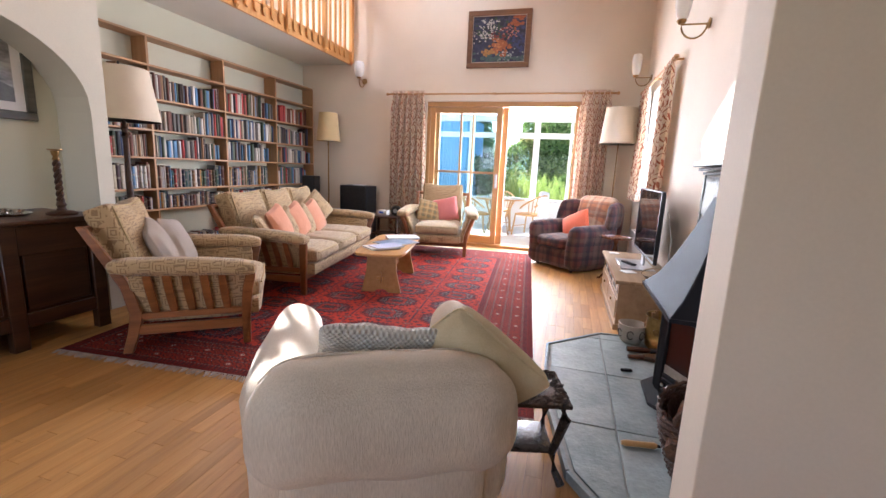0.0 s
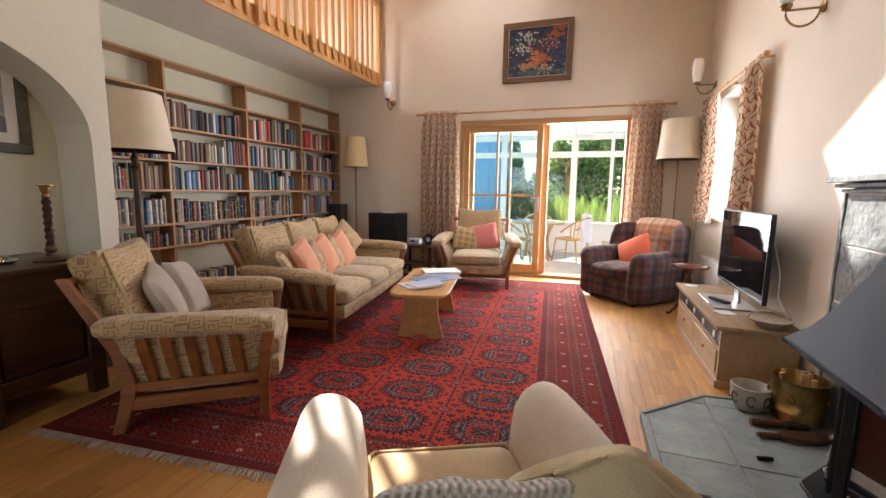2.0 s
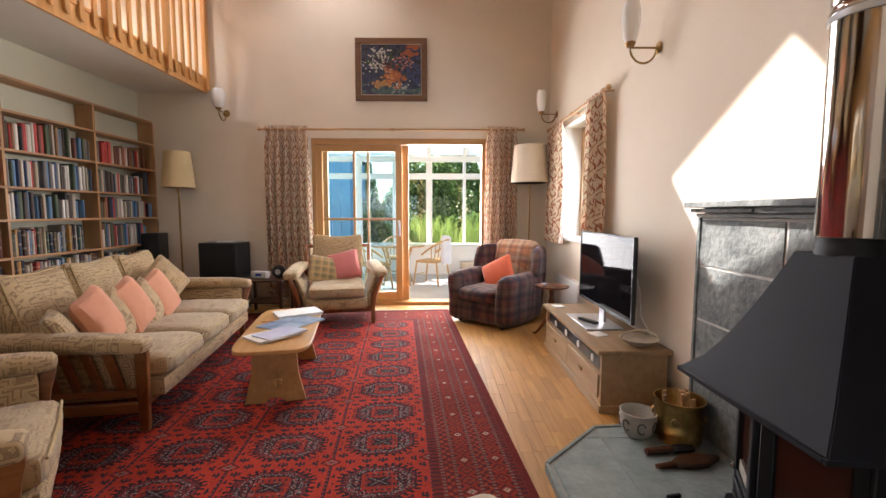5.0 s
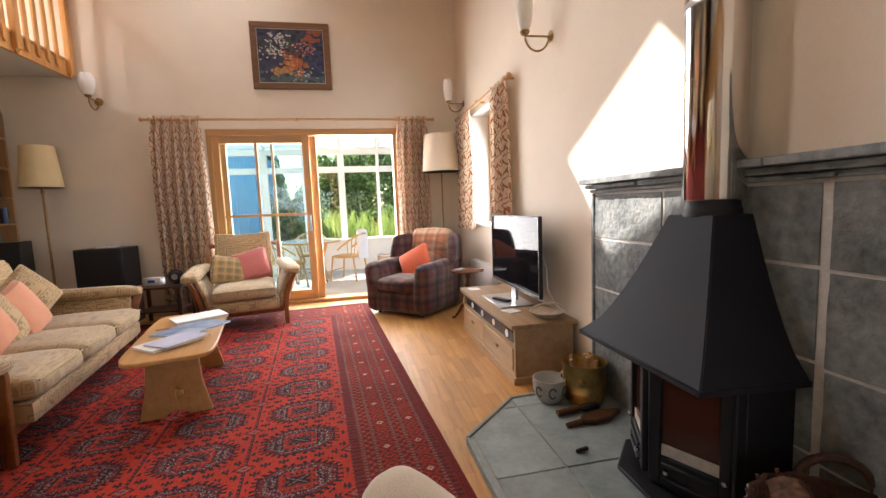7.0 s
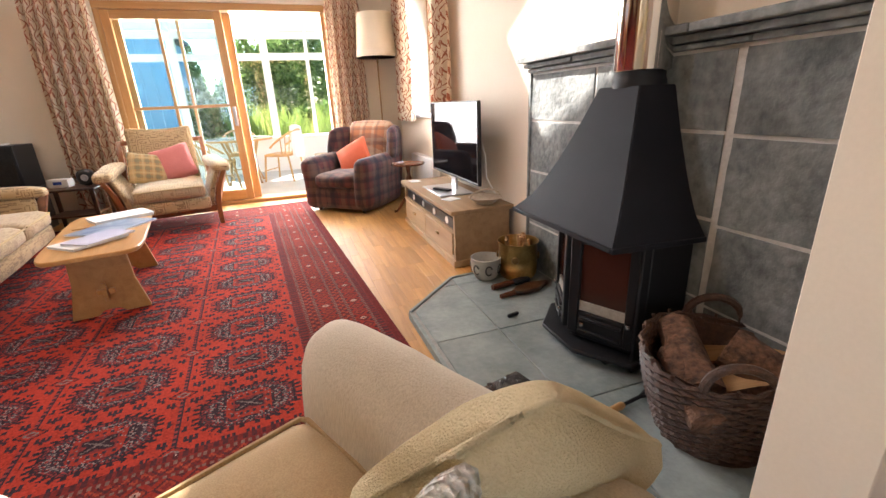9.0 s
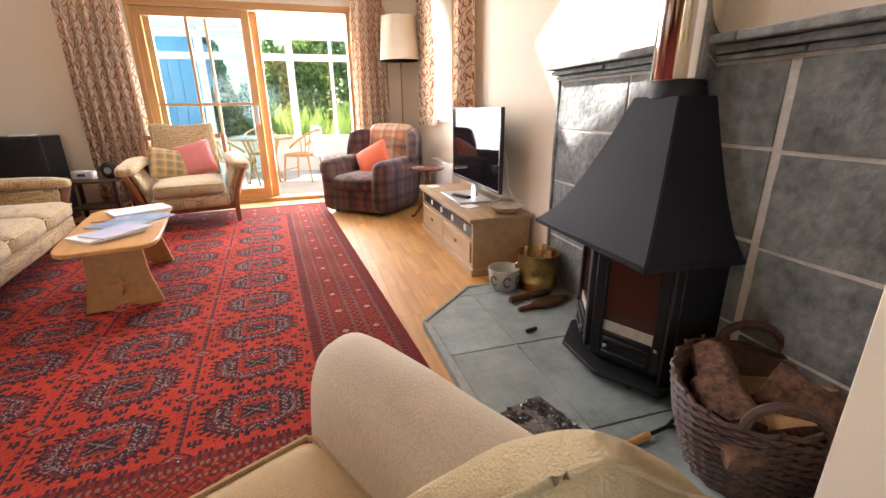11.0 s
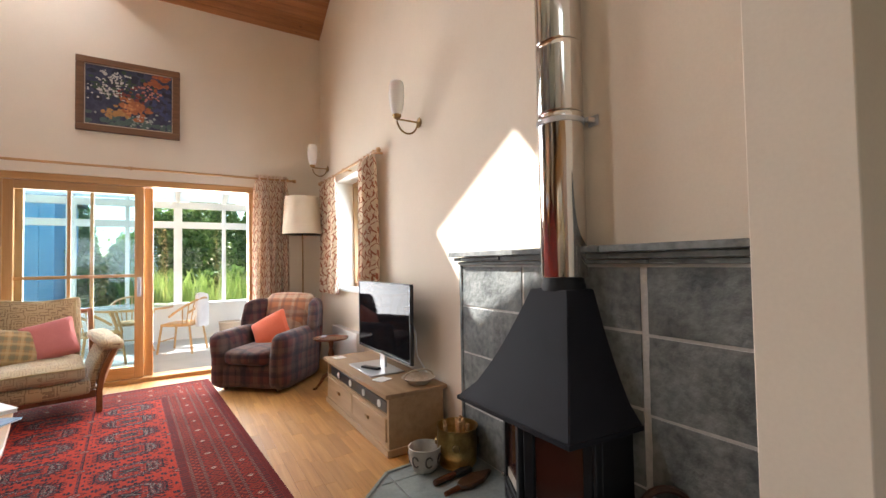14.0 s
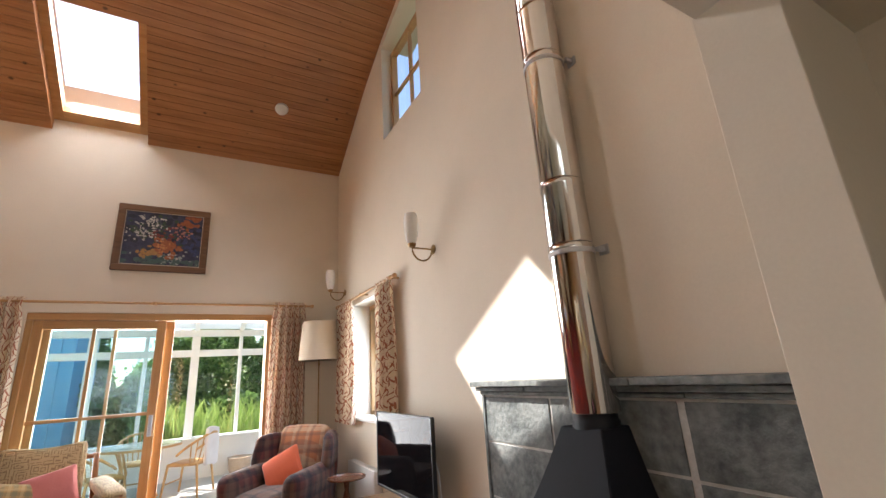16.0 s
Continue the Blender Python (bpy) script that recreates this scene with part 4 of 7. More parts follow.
    for yy, s in ((0, -1), (L, 1)):
        bm = bmesh.new()
        x = -W
        while x < 0:
            ln, dx = rg.uniform(0.03, 0.058), rg.uniform(-0.02, 0.02)
            w = 0.0045
            vs = [bm.verts.new(c) for c in ((x - w, yy, 0.008), (x + w, yy, 0.008), (x + dx + w, yy + s * ln, 0.002), (x + dx - w, yy + s * ln, 0.002), (x, yy, 0.013), (x + dx, yy + s * ln, 0.006))]
            for q in ((0, 1, 2, 3), (0, 3, 5, 4), (1, 4, 5, 2), (3, 2, 5), (0, 4, 1)):
                bm.faces.new([vs[i] for i in q])
            x += 0.0115
        part("fringe", bm, cotton, r, "grubby cream cotton fringe", smooth=False)


rug()

# ---- wooden-framed suite ----


def flared(bm, side):
    """Leans the upper part of a chair side outwards."""
    for v in bm.verts:
        v.co.x += side * 0.11 * min(1.1, max(0.0, (v.co.z - 0.20) / 0.34)) ** 1.6
    return bm


def plank(path, half, x, thick):
    """A shaped board standing in a plane of constant x, along (y, z) points."""
    left = [(y - h, z) for (y, z), h in zip(path, half)]
    right = [(y + h, z) for (y, z), h in zip(path, half)]
    return prism(left + right[::-1], x - thick, x + thick, "x", 0.005)


def suite_chair(name, m, seats, pitch, label, category, group=""):
    """Armchair or sofa: front is local +y, with slatted sides and loose cushions."""
    c = thing(name, m, label, category, group)
    W = seats * pitch + 0.10
    hw = W / 2
    for s in (-1, 1):
        x = s * hw
        # front leg runs up into the arm
        part("front_leg", flared(plank([(0.355, 0.0), (0.355, 0.18), (0.362, 0.30), (0.375, 0.40), (0.395, 0.48), (0.41, 0.555)], [0.024, 0.029, 0.032, 0.033, 0.033, 0.026], x, 0.021), s), CHAIR_WOOD, c)
        # back leg sweeps out behind into the back post
        part("back_leg", plank([(-0.37, 0.0), (-0.325, 0.14), (-0.305, 0.25), (-0.345, 0.42), (-0.46, 0.63), (-0.555, 0.80)], [0.030, 0.034, 0.036, 0.034, 0.029, 0.024], x, 0.021), CHAIR_WOOD, c)
        part("side_rail", box(x - 0.017, -0.31, 0.115, x + 0.017, 0.33, 0.178, 0.006), CHAIR_WOOD, c)
        part("side_rail", box(x - 0.016, -0.30, 0.215, x + 0.016, 0.335, 0.258, 0.005), CHAIR_WOOD, c)
        for i in range(5):
            y = -0.205 + i * 0.108
            part("slat", flared(plank([(y + 0.012, 0.25), (y + 0.004, 0.33), (y - 0.004, 0.42), (y - 0.006, 0.515)], [0.023, 0.028, 0.027, 0.024], x, 0.009), s), CHAIR_WOOD, c)
        arm = soft(x - 0.078, -0.42, 0.492, x + 0.078, 0.43, 0.582, 0.038, 0.008, 8, seed=s + 3)
        for v in arm.verts:
            k = min(1.0, max(0.0, (v.co.y + 0.42) / 0.85))
            v.co.x += s * (0.035 + 0.053 * k)
            v.co.z += 0.02 * math.sin((v.co.y + 0.4) * 2.4) - 0.015 + 0.045 * (1 - k)
        part("arm_pad", arm, SOFA_CLOTH, c)
        part("side_panel", flared(soft(x - 0.028 - s * 0.05, -0.33, 0.185, x + 0.028 - s * 0.05, 0.36, 0.51, 0.025, 0.004, 6), s), SOFA_CLOTH, c)
    part("front_rail", box(-hw + 0.02, 0.325, 0.125, hw - 0.02, 0.352, 0.185, 0.006), CHAIR_WOOD, c)
    part("back_rail", box(-hw + 0.02, -0.34, 0.14, hw - 0.02, -0.31, 0.20, 0.006), CHAIR_WOOD, c)
    part("top_rail", sweep([(-hw, -0.545, 0.775), (hw, -0.545, 0.775)], 0.023, 8), CHAIR_WOOD, c)
    part("seat_base", soft(-hw + 0.06, -0.30, 0.17, hw - 0.06, 0.445, 0.295, 0.03, 0.008, 6), SOFA_CLOTH, c)
    iw = (W - 0.16) / seats
    for i in range(seats):
        a = -hw + 0.08 + i * iw
        part("seat_cushion", soft(a + 0.003, -0.26, 0.285, a + iw - 0.003, 0.455, 0.42, 0.05, 0.022, 10, seed=i + seats, axes=(1, 2)), SEAT_CLOTH, c)
        bk = soft(a + 0.003, -0.08, 0.0, a + iw - 0.003, 0.085, 0.535, 0.034, 0.045, 10, seed=i + 7, axes=(1,))
        for v in bk.verts:
            v.co.z += 0.016 * math.cos((v.co.x - a) / iw * 6.28) * (v.co.z > 0.4)
        bk = moved(bk, pose(0, -0.33, 0.385, 19, 0, 0))
        part("back_cushion", bk, SOFA_CLOTH, c)
        pipe = [(a + 0.035, 0.082, 0.05), (a + 0.035, 0.088, 0.50), (a + 0.05, 0.085, 0.522), (a + iw / 2, 0.092, 0.508), (a + iw - 0.05, 0.085, 0.522), (a + iw - 0.035, 0.088, 0.50), (a + iw - 0.035, 0.082, 0.05)]
        part("piping", moved(sweep(pipe, 0.006, 6), pose(0, -0.33, 0.385, 19, 0, 0)), PIPING, c)
        part("piping", sweep([(a + 0.03, 0.458, 0.392), (a + iw / 2, 0.47, 0.397), (a + iw - 0.03, 0.458, 0.392)], 0.006, 6), PIPING, c)
    return c


CH_A = pose(-2.195, 2.775, 0.012, 0, 0, -53) @ Matrix.Diagonal((0.97, 0.94, 1.0, 1))
suite_chair("armchair", CH_A, 1, 0.74, "wood-framed armchair in tan maze-patterned tapestry, on the rug", "armchair", "tapestry suite")
CH_B = pose(-1.476, 6.49, 0.012, 0, 0, 192) @ Matrix.Scale(1.07, 4)
suite_chair("armchair", CH_B, 1, 0.65, "wood-framed armchair in tan maze-patterned tapestry before the patio door", "armchair", "tapestry suite")
SOFA = pose(-2.47, 4.64, 0.012, 0, 0, -81)
suite_chair("sofa", SOFA, 3, 0.615, "three-seat wood-framed sofa in tan maze-patterned tapestry", "sofa", "tapestry suite")


def scatter(base, x, y, z, rx, ry, rz, w, h, d, material, label, seed):
    solo("cushion", pillow(w, h, d, seed), material, label, "cushion", base @ pose(x, y, z, rx, ry, rz), group="scatter cushions")


scatter(CH_A, -0.04, -0.15, 0.42, 24, 10, 14, 0.40, 0.40, 0.15, PINK_KNIT, "pale pink knitted cushion on the armchair", 1)
scatter(CH_A, -0.22, -0.08, 0.42, 26, -8, -4, 0.40, 0.40, 0.15, PINK_KNIT, "pale pink knitted cushion leaning on another", 2)
scatter(SOFA, 0.83, -0.04, 0.40, 25, 0, 30, 0.34, 0.34, 0.13, SOFA_CLOTH, "small tapestry cushion in the sofa corner", 3)
scatter(SOFA, 0.52, 0.00, 0.41, 24, 12, 12, 0.40, 0.40, 0.15, CORAL, "coral cotton cushion on the sofa", 4)
scatter(SOFA, 0.30, -0.01, 0.41, 24, 25, 8, 0.36, 0.36, 0.12, SOFA_CLOTH, "tapestry cushion leaning on a coral one", 5)
scatter(SOFA, 0.13, 0.00, 0.41, 24, 14, 6, 0.40, 0.40, 0.15, CORAL, "coral cotton cushion on the sofa", 6)
scatter(SOFA, -0.10, -0.01, 0.41, 24, 25, 8, 0.36, 0.36, 0.12, SOFA_CLOTH, "tapestry cushion leaning on a coral one", 7)
scatter(SOFA, -0.30, 0.00, 0.41, 24, 14, 4, 0.40, 0.40, 0.15, CORAL, "coral cotton cushion on the sofa", 8)
scatter(SOFA, -0.62, -0.06, 0.52, 24, 35, -14, 0.38, 0.38, 0.13, SOFA_CLOTH, "tapestry cushion propped high on the sofa arm", 9)
scatter(CH_B, -0.10, 0.02, 0.42, 25, 14, -8, 0.38, 0.36, 0.14, ROSE, "rose pink cushion on the armchair", 10)
scatter(CH_B, 0.16, 0.08, 0.41, 32, -12, 10, 0.34, 0.34, 0.12, CHECK, "green and orange checked cushion on the armchair", 11)

# ---- cream tub chair in the foreground ----
TUB = pose(-0.278, 1.728, 0.0, 0, 0, 26.7)


def tub_chair():
    c = thing("cream_armchair", TUB, "low cream cloth armchair with rounded scroll arms, seen from behind", "armchair")
    back = soft(-0.385, -0.43, 0.31, 0.385, -0.22, 0.675, 0.105, 0.02, 14, 3)
    for v in back.verts:
        v.co.z -= 0.42 * max(0, abs(v.co.x) - 0.14) ** 2 * (1 if v.co.z > 0.45 else 0.2)
    part("back_roll", back, CREAM_CLOTH, c)
    part("back_panel", soft(-0.305, -0.395, 0.05, 0.305, -0.24, 0.58, 0.035, 0.006, 8, 5), CREAM_CLOTH, c)
    rim = []
    for k in range(21):
        x = -0.37 + 0.74 * k / 20
        rim.append((x, -0.285, 0.684 - 0.42 * max(0, abs(x) - 0.14) ** 2 - 0.06 * (abs(x) / 0.37) ** 8))
    part("piping", sweep(rim, 0.006, 6), CREAM_CLOTH, c)
    for s in (-1, 1):
        arm = soft(s * 0.325 - 0.095, -0.32, 0.10, s * 0.325 + 0.095, 0.50, 0.612, 0.094, 0.012, 12, s + 11)
        for v in arm.verts:
            v.co.x += s * 0.10 * max(0, v.co.z - 0.32)
        part("arm", arm, CREAM_CLOTH, c)
    part("seat_base", soft(-0.27, -0.26, 0.08, 0.27, 0.40, 0.27, 0.03, 0.005, 6), CREAM_CLOTH, c)
    part("seat_cushion", soft(-0.24, -0.24, 0.27, 0.24, 0.42, 0.42, 0.05, 0.02, 10, 8), CREAM_SEAT, c)
    ring = [(0.23 * a, 0.09 + 0.325 * b, 0.405) for a, b in ((-1, -1), (-1, 0.94), (-0.94, 1.0), (0.94, 1.0), (1, 0.94), (1, -1))]
    part("piping", sweep(ring, 0.007, 6), CREAM_SEAT, c)
    for x in (-0.28, 0.28):
        for y in (-0.33, 0.33):
            part("foot", lathe([(0.02, 0.0), (0.026, 0.05), (0.028, 0.11)], 12, (x, y, 0)), DARK_OAK, c)


tub_chair()
PIL = TUB @ pose(0.30, -0.17, 0.575, 36, 40, -8) @ Matrix.Translation((0, 0, -0.19))
ip = thing("cushion", PIL, "ivory piped cushion leaning in the cream armchair", "cushion", "scatter cushions")
part("cover", pillow(0.42, 0.38, 0.19, 21, 20), CREAM_PILLOW, ip)
edge_ring = [(0.208 * math.copysign(abs(math.cos(q)) ** 0.22, math.cos(q)), 0.0, 0.19 + 0.188 * math.copysign(abs(math.sin(q)) ** 0.22, math.sin(q))) for q in np.linspace(0, 2 * math.pi, 49)]
part("piping", sweep([(x * (1 - 0.06 * (1 - ((z - 0.19) / 0.19) ** 2)), y, 0.19 + (z - 0.19) * (1 - 0.06 * (1 - (x / 0.21) ** 2))) for x, y, z in edge_ring], 0.0055, 6), CREAM_PILLOW, ip)
th = pillow(0.44, 0.32, 0.09, 31, 24)
for v in th.verts:
    v.co.y += 0.003 * math.sin(v.co.x * 70) * math.sin(v.co.z * 70) + 0.02 * noise.noise(v.co * 5)
solo("throw", th, THROW, "white textured throw folded over the cream armchair", "throw", TUB @ pose(-0.04, -0.06, 0.47, 32, 8, 4))
# ---- coffee table with papers ----
TB = pose(-1.43, 4.53, 0.012, 0, 0, 11)
t = thing("coffee_table", TB, "honey oak trestle coffee table with a wedged stretcher, on the rug", "coffee table")
oval = [(0.25 * math.copysign(abs(math.cos(a)) ** 0.28, math.cos(a)), -0.025 + 0.61 * math.copysign(abs(math.sin(a)) ** 0.34, math.sin(a))) for a in np.linspace(0, 2 * math.pi, 40, endpoint=False)]
part("tabletop", prism(oval, 0.395, 0.42, "z", 0.004), TABLE_WOOD, t)
for s in (-1, 1):
    o = [(-0.195, 0.0), (-0.07, 0.0), (-0.035, 0.03), (0.035, 0.03), (0.07, 0.0), (0.195, 0.0), (0.15, 0.2), (0.14, 0.395), (-0.14, 0.395), (-0.15, 0.2)]
    part("trestle", prism(o, s * 0.42 - 0.016, s * 0.42 + 0.016, "y", 0.004), TABLE_WOOD, t)
    part("wedge", box(-0.010, s * 0.462 - 0.008, 0.095, 0.010, s * 0.462 + 0.008, 0.205, 0.003), TABLE_WOOD, t)
    part("tenon", box(-0.045, s * 0.448 - 0.012, 0.132, 0.045, s * 0.448 + 0.012, 0.165, 0.004), TABLE_WOOD, t)
part("stretcher", box(-0.011, -0.49, 0.12, 0.011, 0.49, 0.175, 0.003), TABLE_WOOD, t)


def booklet(m, w, h, d, label, cover):
    b = thing("booklet", m, label, "booklet", "booklets on the coffee table")
    part("page_block", box(-w / 2 + 0.004, -h / 2 + 0.004, 0.0, w / 2 - 0.003, h / 2 - 0.004, d), PAPER, b, smooth=False)
    part("cover", box(-w / 2, -h / 2, d, w / 2, h / 2, d + 0.002), cover, b, smooth=False)
    return b


BLUE_PRINT = plain("blue_photo_print", (0.08, 0.17, 0.34), (0.42, 0.50, 0.58), 9, 0.3, fine=25, relief=0.0)
booklet(TB @ pose(-0.03, -0.30, 0.42, 0, 0, -50), 0.23, 0.32, 0.014, "white ring-bound folder on the coffee table", PAPER)
booklet(TB @ pose(0.02, -0.31, 0.436, 0, 0, -44), 0.21, 0.30, 0.010, "pale lavender paper folder on a white folder", plain("lavender_card", (0.44, 0.45, 0.58), (0.54, 0.55, 0.68), 6, 0.45, relief=0.02))
booklet(TB @ pose(0.05, 0.03, 0.42, 0, 0, -38), 0.30, 0.42, 0.008, "open brochure with a blue landscape photograph", BLUE_PRINT)
booklet(TB @ pose(0.06, 0.34, 0.42, 0, 0, -68), 0.24, 0.36, 0.022, "white ring binder on the coffee table", PAPER)
solo("coaster", box(-0.045, -0.045, 0, 0.045, 0.045, 0.006, 0.002), TABLE_WOOD, "small wooden coaster on the coffee table", "coaster", TB @ pose(-0.14, 0.16, 0.42))

# ---- tartan wing chair ----
TC = pose(0.46, 6.38, 0.0, 0, 0, 137) @ Matrix.Scale(1.07, 4)


def wing_chair():
    c = thing("tartan_armchair", TC, "dark tartan tub armchair with wings and an orange back panel", "armchair")
    part("base", soft(-0.36, -0.34, 0.03, 0.36, 0.38, 0.27, 0.05, 0.015, 8, 1), TARTAN, c)
    part("seat_cushion", soft(-0.23, -0.24, 0.26, 0.23, 0.42, 0.40, 0.05, 0.02, 10, 2), TARTAN, c)
    for s in (-1, 1):
        arm = soft(s * 0.315 - 0.085, -0.34, 0.03, s * 0.315 + 0.085, 0.41, 0.555, 0.075, 0.015, 10, s + 5)
        for v in arm.verts:
            v.co.x += s * 0.10 * max(0, v.co.z - 0.3)
        part("arm", arm, TARTAN, c)
        wing = soft(s * 0.33 - 0.055, -0.40, 0.50, s * 0.33 + 0.055, -0.10, 0.82, 0.052, 0.01, 8, s + 8)
        for v in wing.verts:
            v.co.x += s * 0.35 * max(0, v.co.y + 0.30) - s * 0.1 * max(0, v.co.z - 0.7)
            v.co.y -= 0.2 * (v.co.z - 0.5)
        part("wing", wing, TARTAN, c)
    bk = moved(soft(-0.28, -0.08, 0.0, 0.28, 0.09, 0.55, 0.07, 0.03, 10, 4), pose(0, -0.32, 0.33, 14, 0, 0))
    part("back_panel", bk, TARTAN_WARM, c, "orange and cream checked back panel")
    part("back_shell", moved(soft(-0.33, -0.07, 0.0, 0.33, 0.06, 0.76, 0.06, 0.02, 8, 9), pose(0, -0.38, 0.06, 8, 0, 0)), TARTAN, c)
    for x in (-0.28, 0.28):
        for y in (-0.30, 0.30):
            part("foot", lathe([(0.018, 0.0), (0.024, 0.03), (0.026, 0.07)], 10, (x, y, 0)), DARK_OAK, c)


wing_chair()
scatter(TC, -0.09, 0.05, 0.38, 34, 28, 16, 0.40, 0.38, 0.14, ORANGE, "orange cushion standing on its corner in the tartan chair", 15)

# ---- television and its cabinet ----
TV0, TV1, TVX = 3.93, 5.36, 0.775
u = thing("tv_cabinet", pose(0, 0, 0), "limed oak low television cabinet with two drawers and an open shelf", "cabinet")
part("plinth", box(TVX + 0.005, TV0 + 0.01, 0.0, 1.225, TV1 - 0.01, 0.05, 0.004), TVU_WOOD, u)
for nm, bm in (("side", box(TVX + 0.02, TV0 + 0.02, 0.05, 1.22, TV0 + 0.05, 0.385)), ("side", box(TVX + 0.02, TV1 - 0.05, 0.05, 1.22, TV1 - 0.02, 0.385)), ("bottom", box(TVX + 0.02, TV0 + 0.05, 0.05, 1.22, TV1 - 0.05, 0.08)), ("shelf", box(TVX + 0.02, TV0 + 0.05, 0.245, 1.22, TV1 - 0.05, 0.265)), ("back", box(1.19, TV0 + 0.05, 0.08, 1.22, TV1 - 0.05, 0.365)), ("rail", box(TVX + 0.02, TV0 + 0.05, 0.365, 1.22, TV1 - 0.05, 0.385))):
    part(nm, bm, TVU_WOOD, u, smooth=False)
part("top", box(TVX - 0.012, TV0, 0.386, 1.245, TV1, 0.418, 0.008, 2), TVU_WOOD, u)
for i in range(2):
    a, b = TV0 + 0.055 + i * 0.665, TV0 + 0.055 + (i + 1) * 0.665
    d = part("drawer_front", box(TVX + 0.012, a + 0.006, 0.085, TVX + 0.034, b - 0.006, 0.243, 0.004), TVU_WOOD, u)
    mid = (a + b) / 2
    part("cup_handle", box(TVX - 0.002, mid - 0.035, 0.158, TVX + 0.012, mid + 0.035, 0.178, 0.005, 2), DARK_BRASS, d)
box_l = thing("media_box", pose(0, 0, 0), "row of black media boxes with pale dials in the cabinet shelf", "media player")
part("case", box(TVX + 0.03, TV0 + 0.08, 0.266, 1.05, TV1 - 0.10, 0.352, 0.005), BLACK, box_l)
for i in range(4):
    y = TV0 + 0.20 + i * 0.30
    part("dial", moved(lathe([(0.0, 0), (0.026, 0.0), (0.026, 0.006), (0.0, 0.008)], 16), pose(TVX + 0.029, y, 0.31, 0, -90, 0)), PLASTIC, box_l)

tv = thing("television", pose(1.05, 4.65, 0.418), "flat black television on a silver stand, switched off", "television")
part("bezel", join(box(0.0, -0.53, 0.112, 0.03, 0.53, 0.132, 0.003), box(0, -0.53, 0.698, 0.03, 0.53, 0.71, 0.003), box(0, -0.53, 0.132, 0.03, -0.518, 0.698), box(0, 0.518, 0.132, 0.03, 0.53, 0.698)), BLACK, tv, smooth=False)
part("screen", box(0.004, -0.518, 0.132, 0.02, 0.518, 0.698), SCREEN, tv, smooth=False)
part("back_shell", prism([(0.02, -0.50), (0.06, -0.40), (0.06, 0.40), (0.02, 0.50)], 0.15, 0.68, "z"), BLACK, tv, smooth=False)
part("stand", join(box(-0.20, -0.25, 0.0, 0.09, 0.25, 0.012, 0.005), box(0.005, -0.05, 0.01, 0.025, 0.05, 0.125, 0.003)), SILVER, tv)
solo("remote_control", box(-0.025, -0.09, 0, 0.025, 0.09, 0.018, 0.006, 2), BLACK, "black remote control on the television stand", "remote control", pose(0.94, 4.62, 0.431, 0, 0, 25))
solo("coaster", box(-0.055, -0.055, 0, 0.055, 0.055, 0.006, 0.002), PAPER, "pale printed coaster on the television cabinet", "coaster", pose(0.90, 4.30, 0.4185, 0, 0, 20))
solo("coaster", box(-0.05, -0.05, 0, 0.05, 0.05, 0.006, 0.002), PAPER, "pale printed coaster on the television cabinet", "coaster", pose(0.87, 5.22, 0.4185, 0, 0, 5))
bk = thing("woven_bowl", pose(1.08, 4.06, 0.418), "shallow pale woven bowl with a handle on the cabinet", "bowl")
part("bowl", lathe([(0.0, 0.002), (0.06, 0.0), (0.10, 0.03), (0.125, 0.048), (0.12, 0.05), (0.09, 0.03), (0.0, 0.012)], 20, wave=lambda a, z: 1 + 0.02 * math.sin(14 * a)), plain("pale_willow", (0.45, 0.36, 0.26), (0.58, 0.49, 0.38), 30, 0.7, fine=150, relief=0.8), bk)
part("handle", sweep([(0.118 * math.cos(a), 0, 0.045 + 0.055 * math.sin(a)) for a in np.linspace(0, math.pi, 14)], 0.006, 6), plain("willow_handle", (0.40, 0.30, 0.20), (0.55, 0.45, 0.33), 30, 0.7), bk)

# ---- hearth, slate wall and stove ----
HEARTH = [(1.258, 3.735), (0.67, 3.69), (0.30, 3.33), (0.312, 2.66), (0.44, 2.00), (0.60, 1.777), (1.258, 1.777)]
hearth = thing("hearth", pose(0, 0, 0), "raised green-grey slate hearth with a chamfered corner", "hearth", kind="structure")
part("bed", prism(HEARTH[::-1], 0.001, 0.036), GROUT_GREY, hearth, smooth=False)


def clip(poly, px, py, nx_, ny_):
    """The part of an outline on the side of a line to which its normal points."""
    out = []
    for i, a in enumerate(poly):
        b = poly[(i + 1) % len(poly)]
        da, db = (a[0] - px) * nx_ + (a[1] - py) * ny_, (b[0] - px) * nx_ + (b[1] - py) * ny_
        if da >= 0:
            out.append(a)
        if da * db < 0:
            k = da / (da - db)
            out.append((a[0] + (b[0] - a[0]) * k, a[1] + (b[1] - a[1]) * k))
    return out


inner = [(1.258, 3.715), (0.678, 3.67), (0.322, 3.322), (0.333, 2.664), (0.458, 2.01), (0.61, 1.797), (1.258, 1.797)]
lines_y, lines_x = [1.70, 2.37, 2.97, 3.57, 3.80], [0.05, 0.655, 1.30]
for i in range(len(lines_x) - 1):
    for j in range(len(lines_y) - 1):
        p = inner
        for px, py, ax, ay in ((lines_x[i] + 0.004, 0, 1, 0), (lines_x[i + 1] - 0.004, 0, -1, 0), (0, lines_y[j] + 0.004, 0, 1), (0, lines_y[j + 1] - 0.004, 0, -1)):
            p = clip(p, px, py, ax, ay) if p else p
        if len(p) > 2:
            part("slate_tile", prism(p, 0.034, 0.044 + 0.001 * ((i + j) % 2), "z", 0.002), SLATE, hearth, smooth=False)
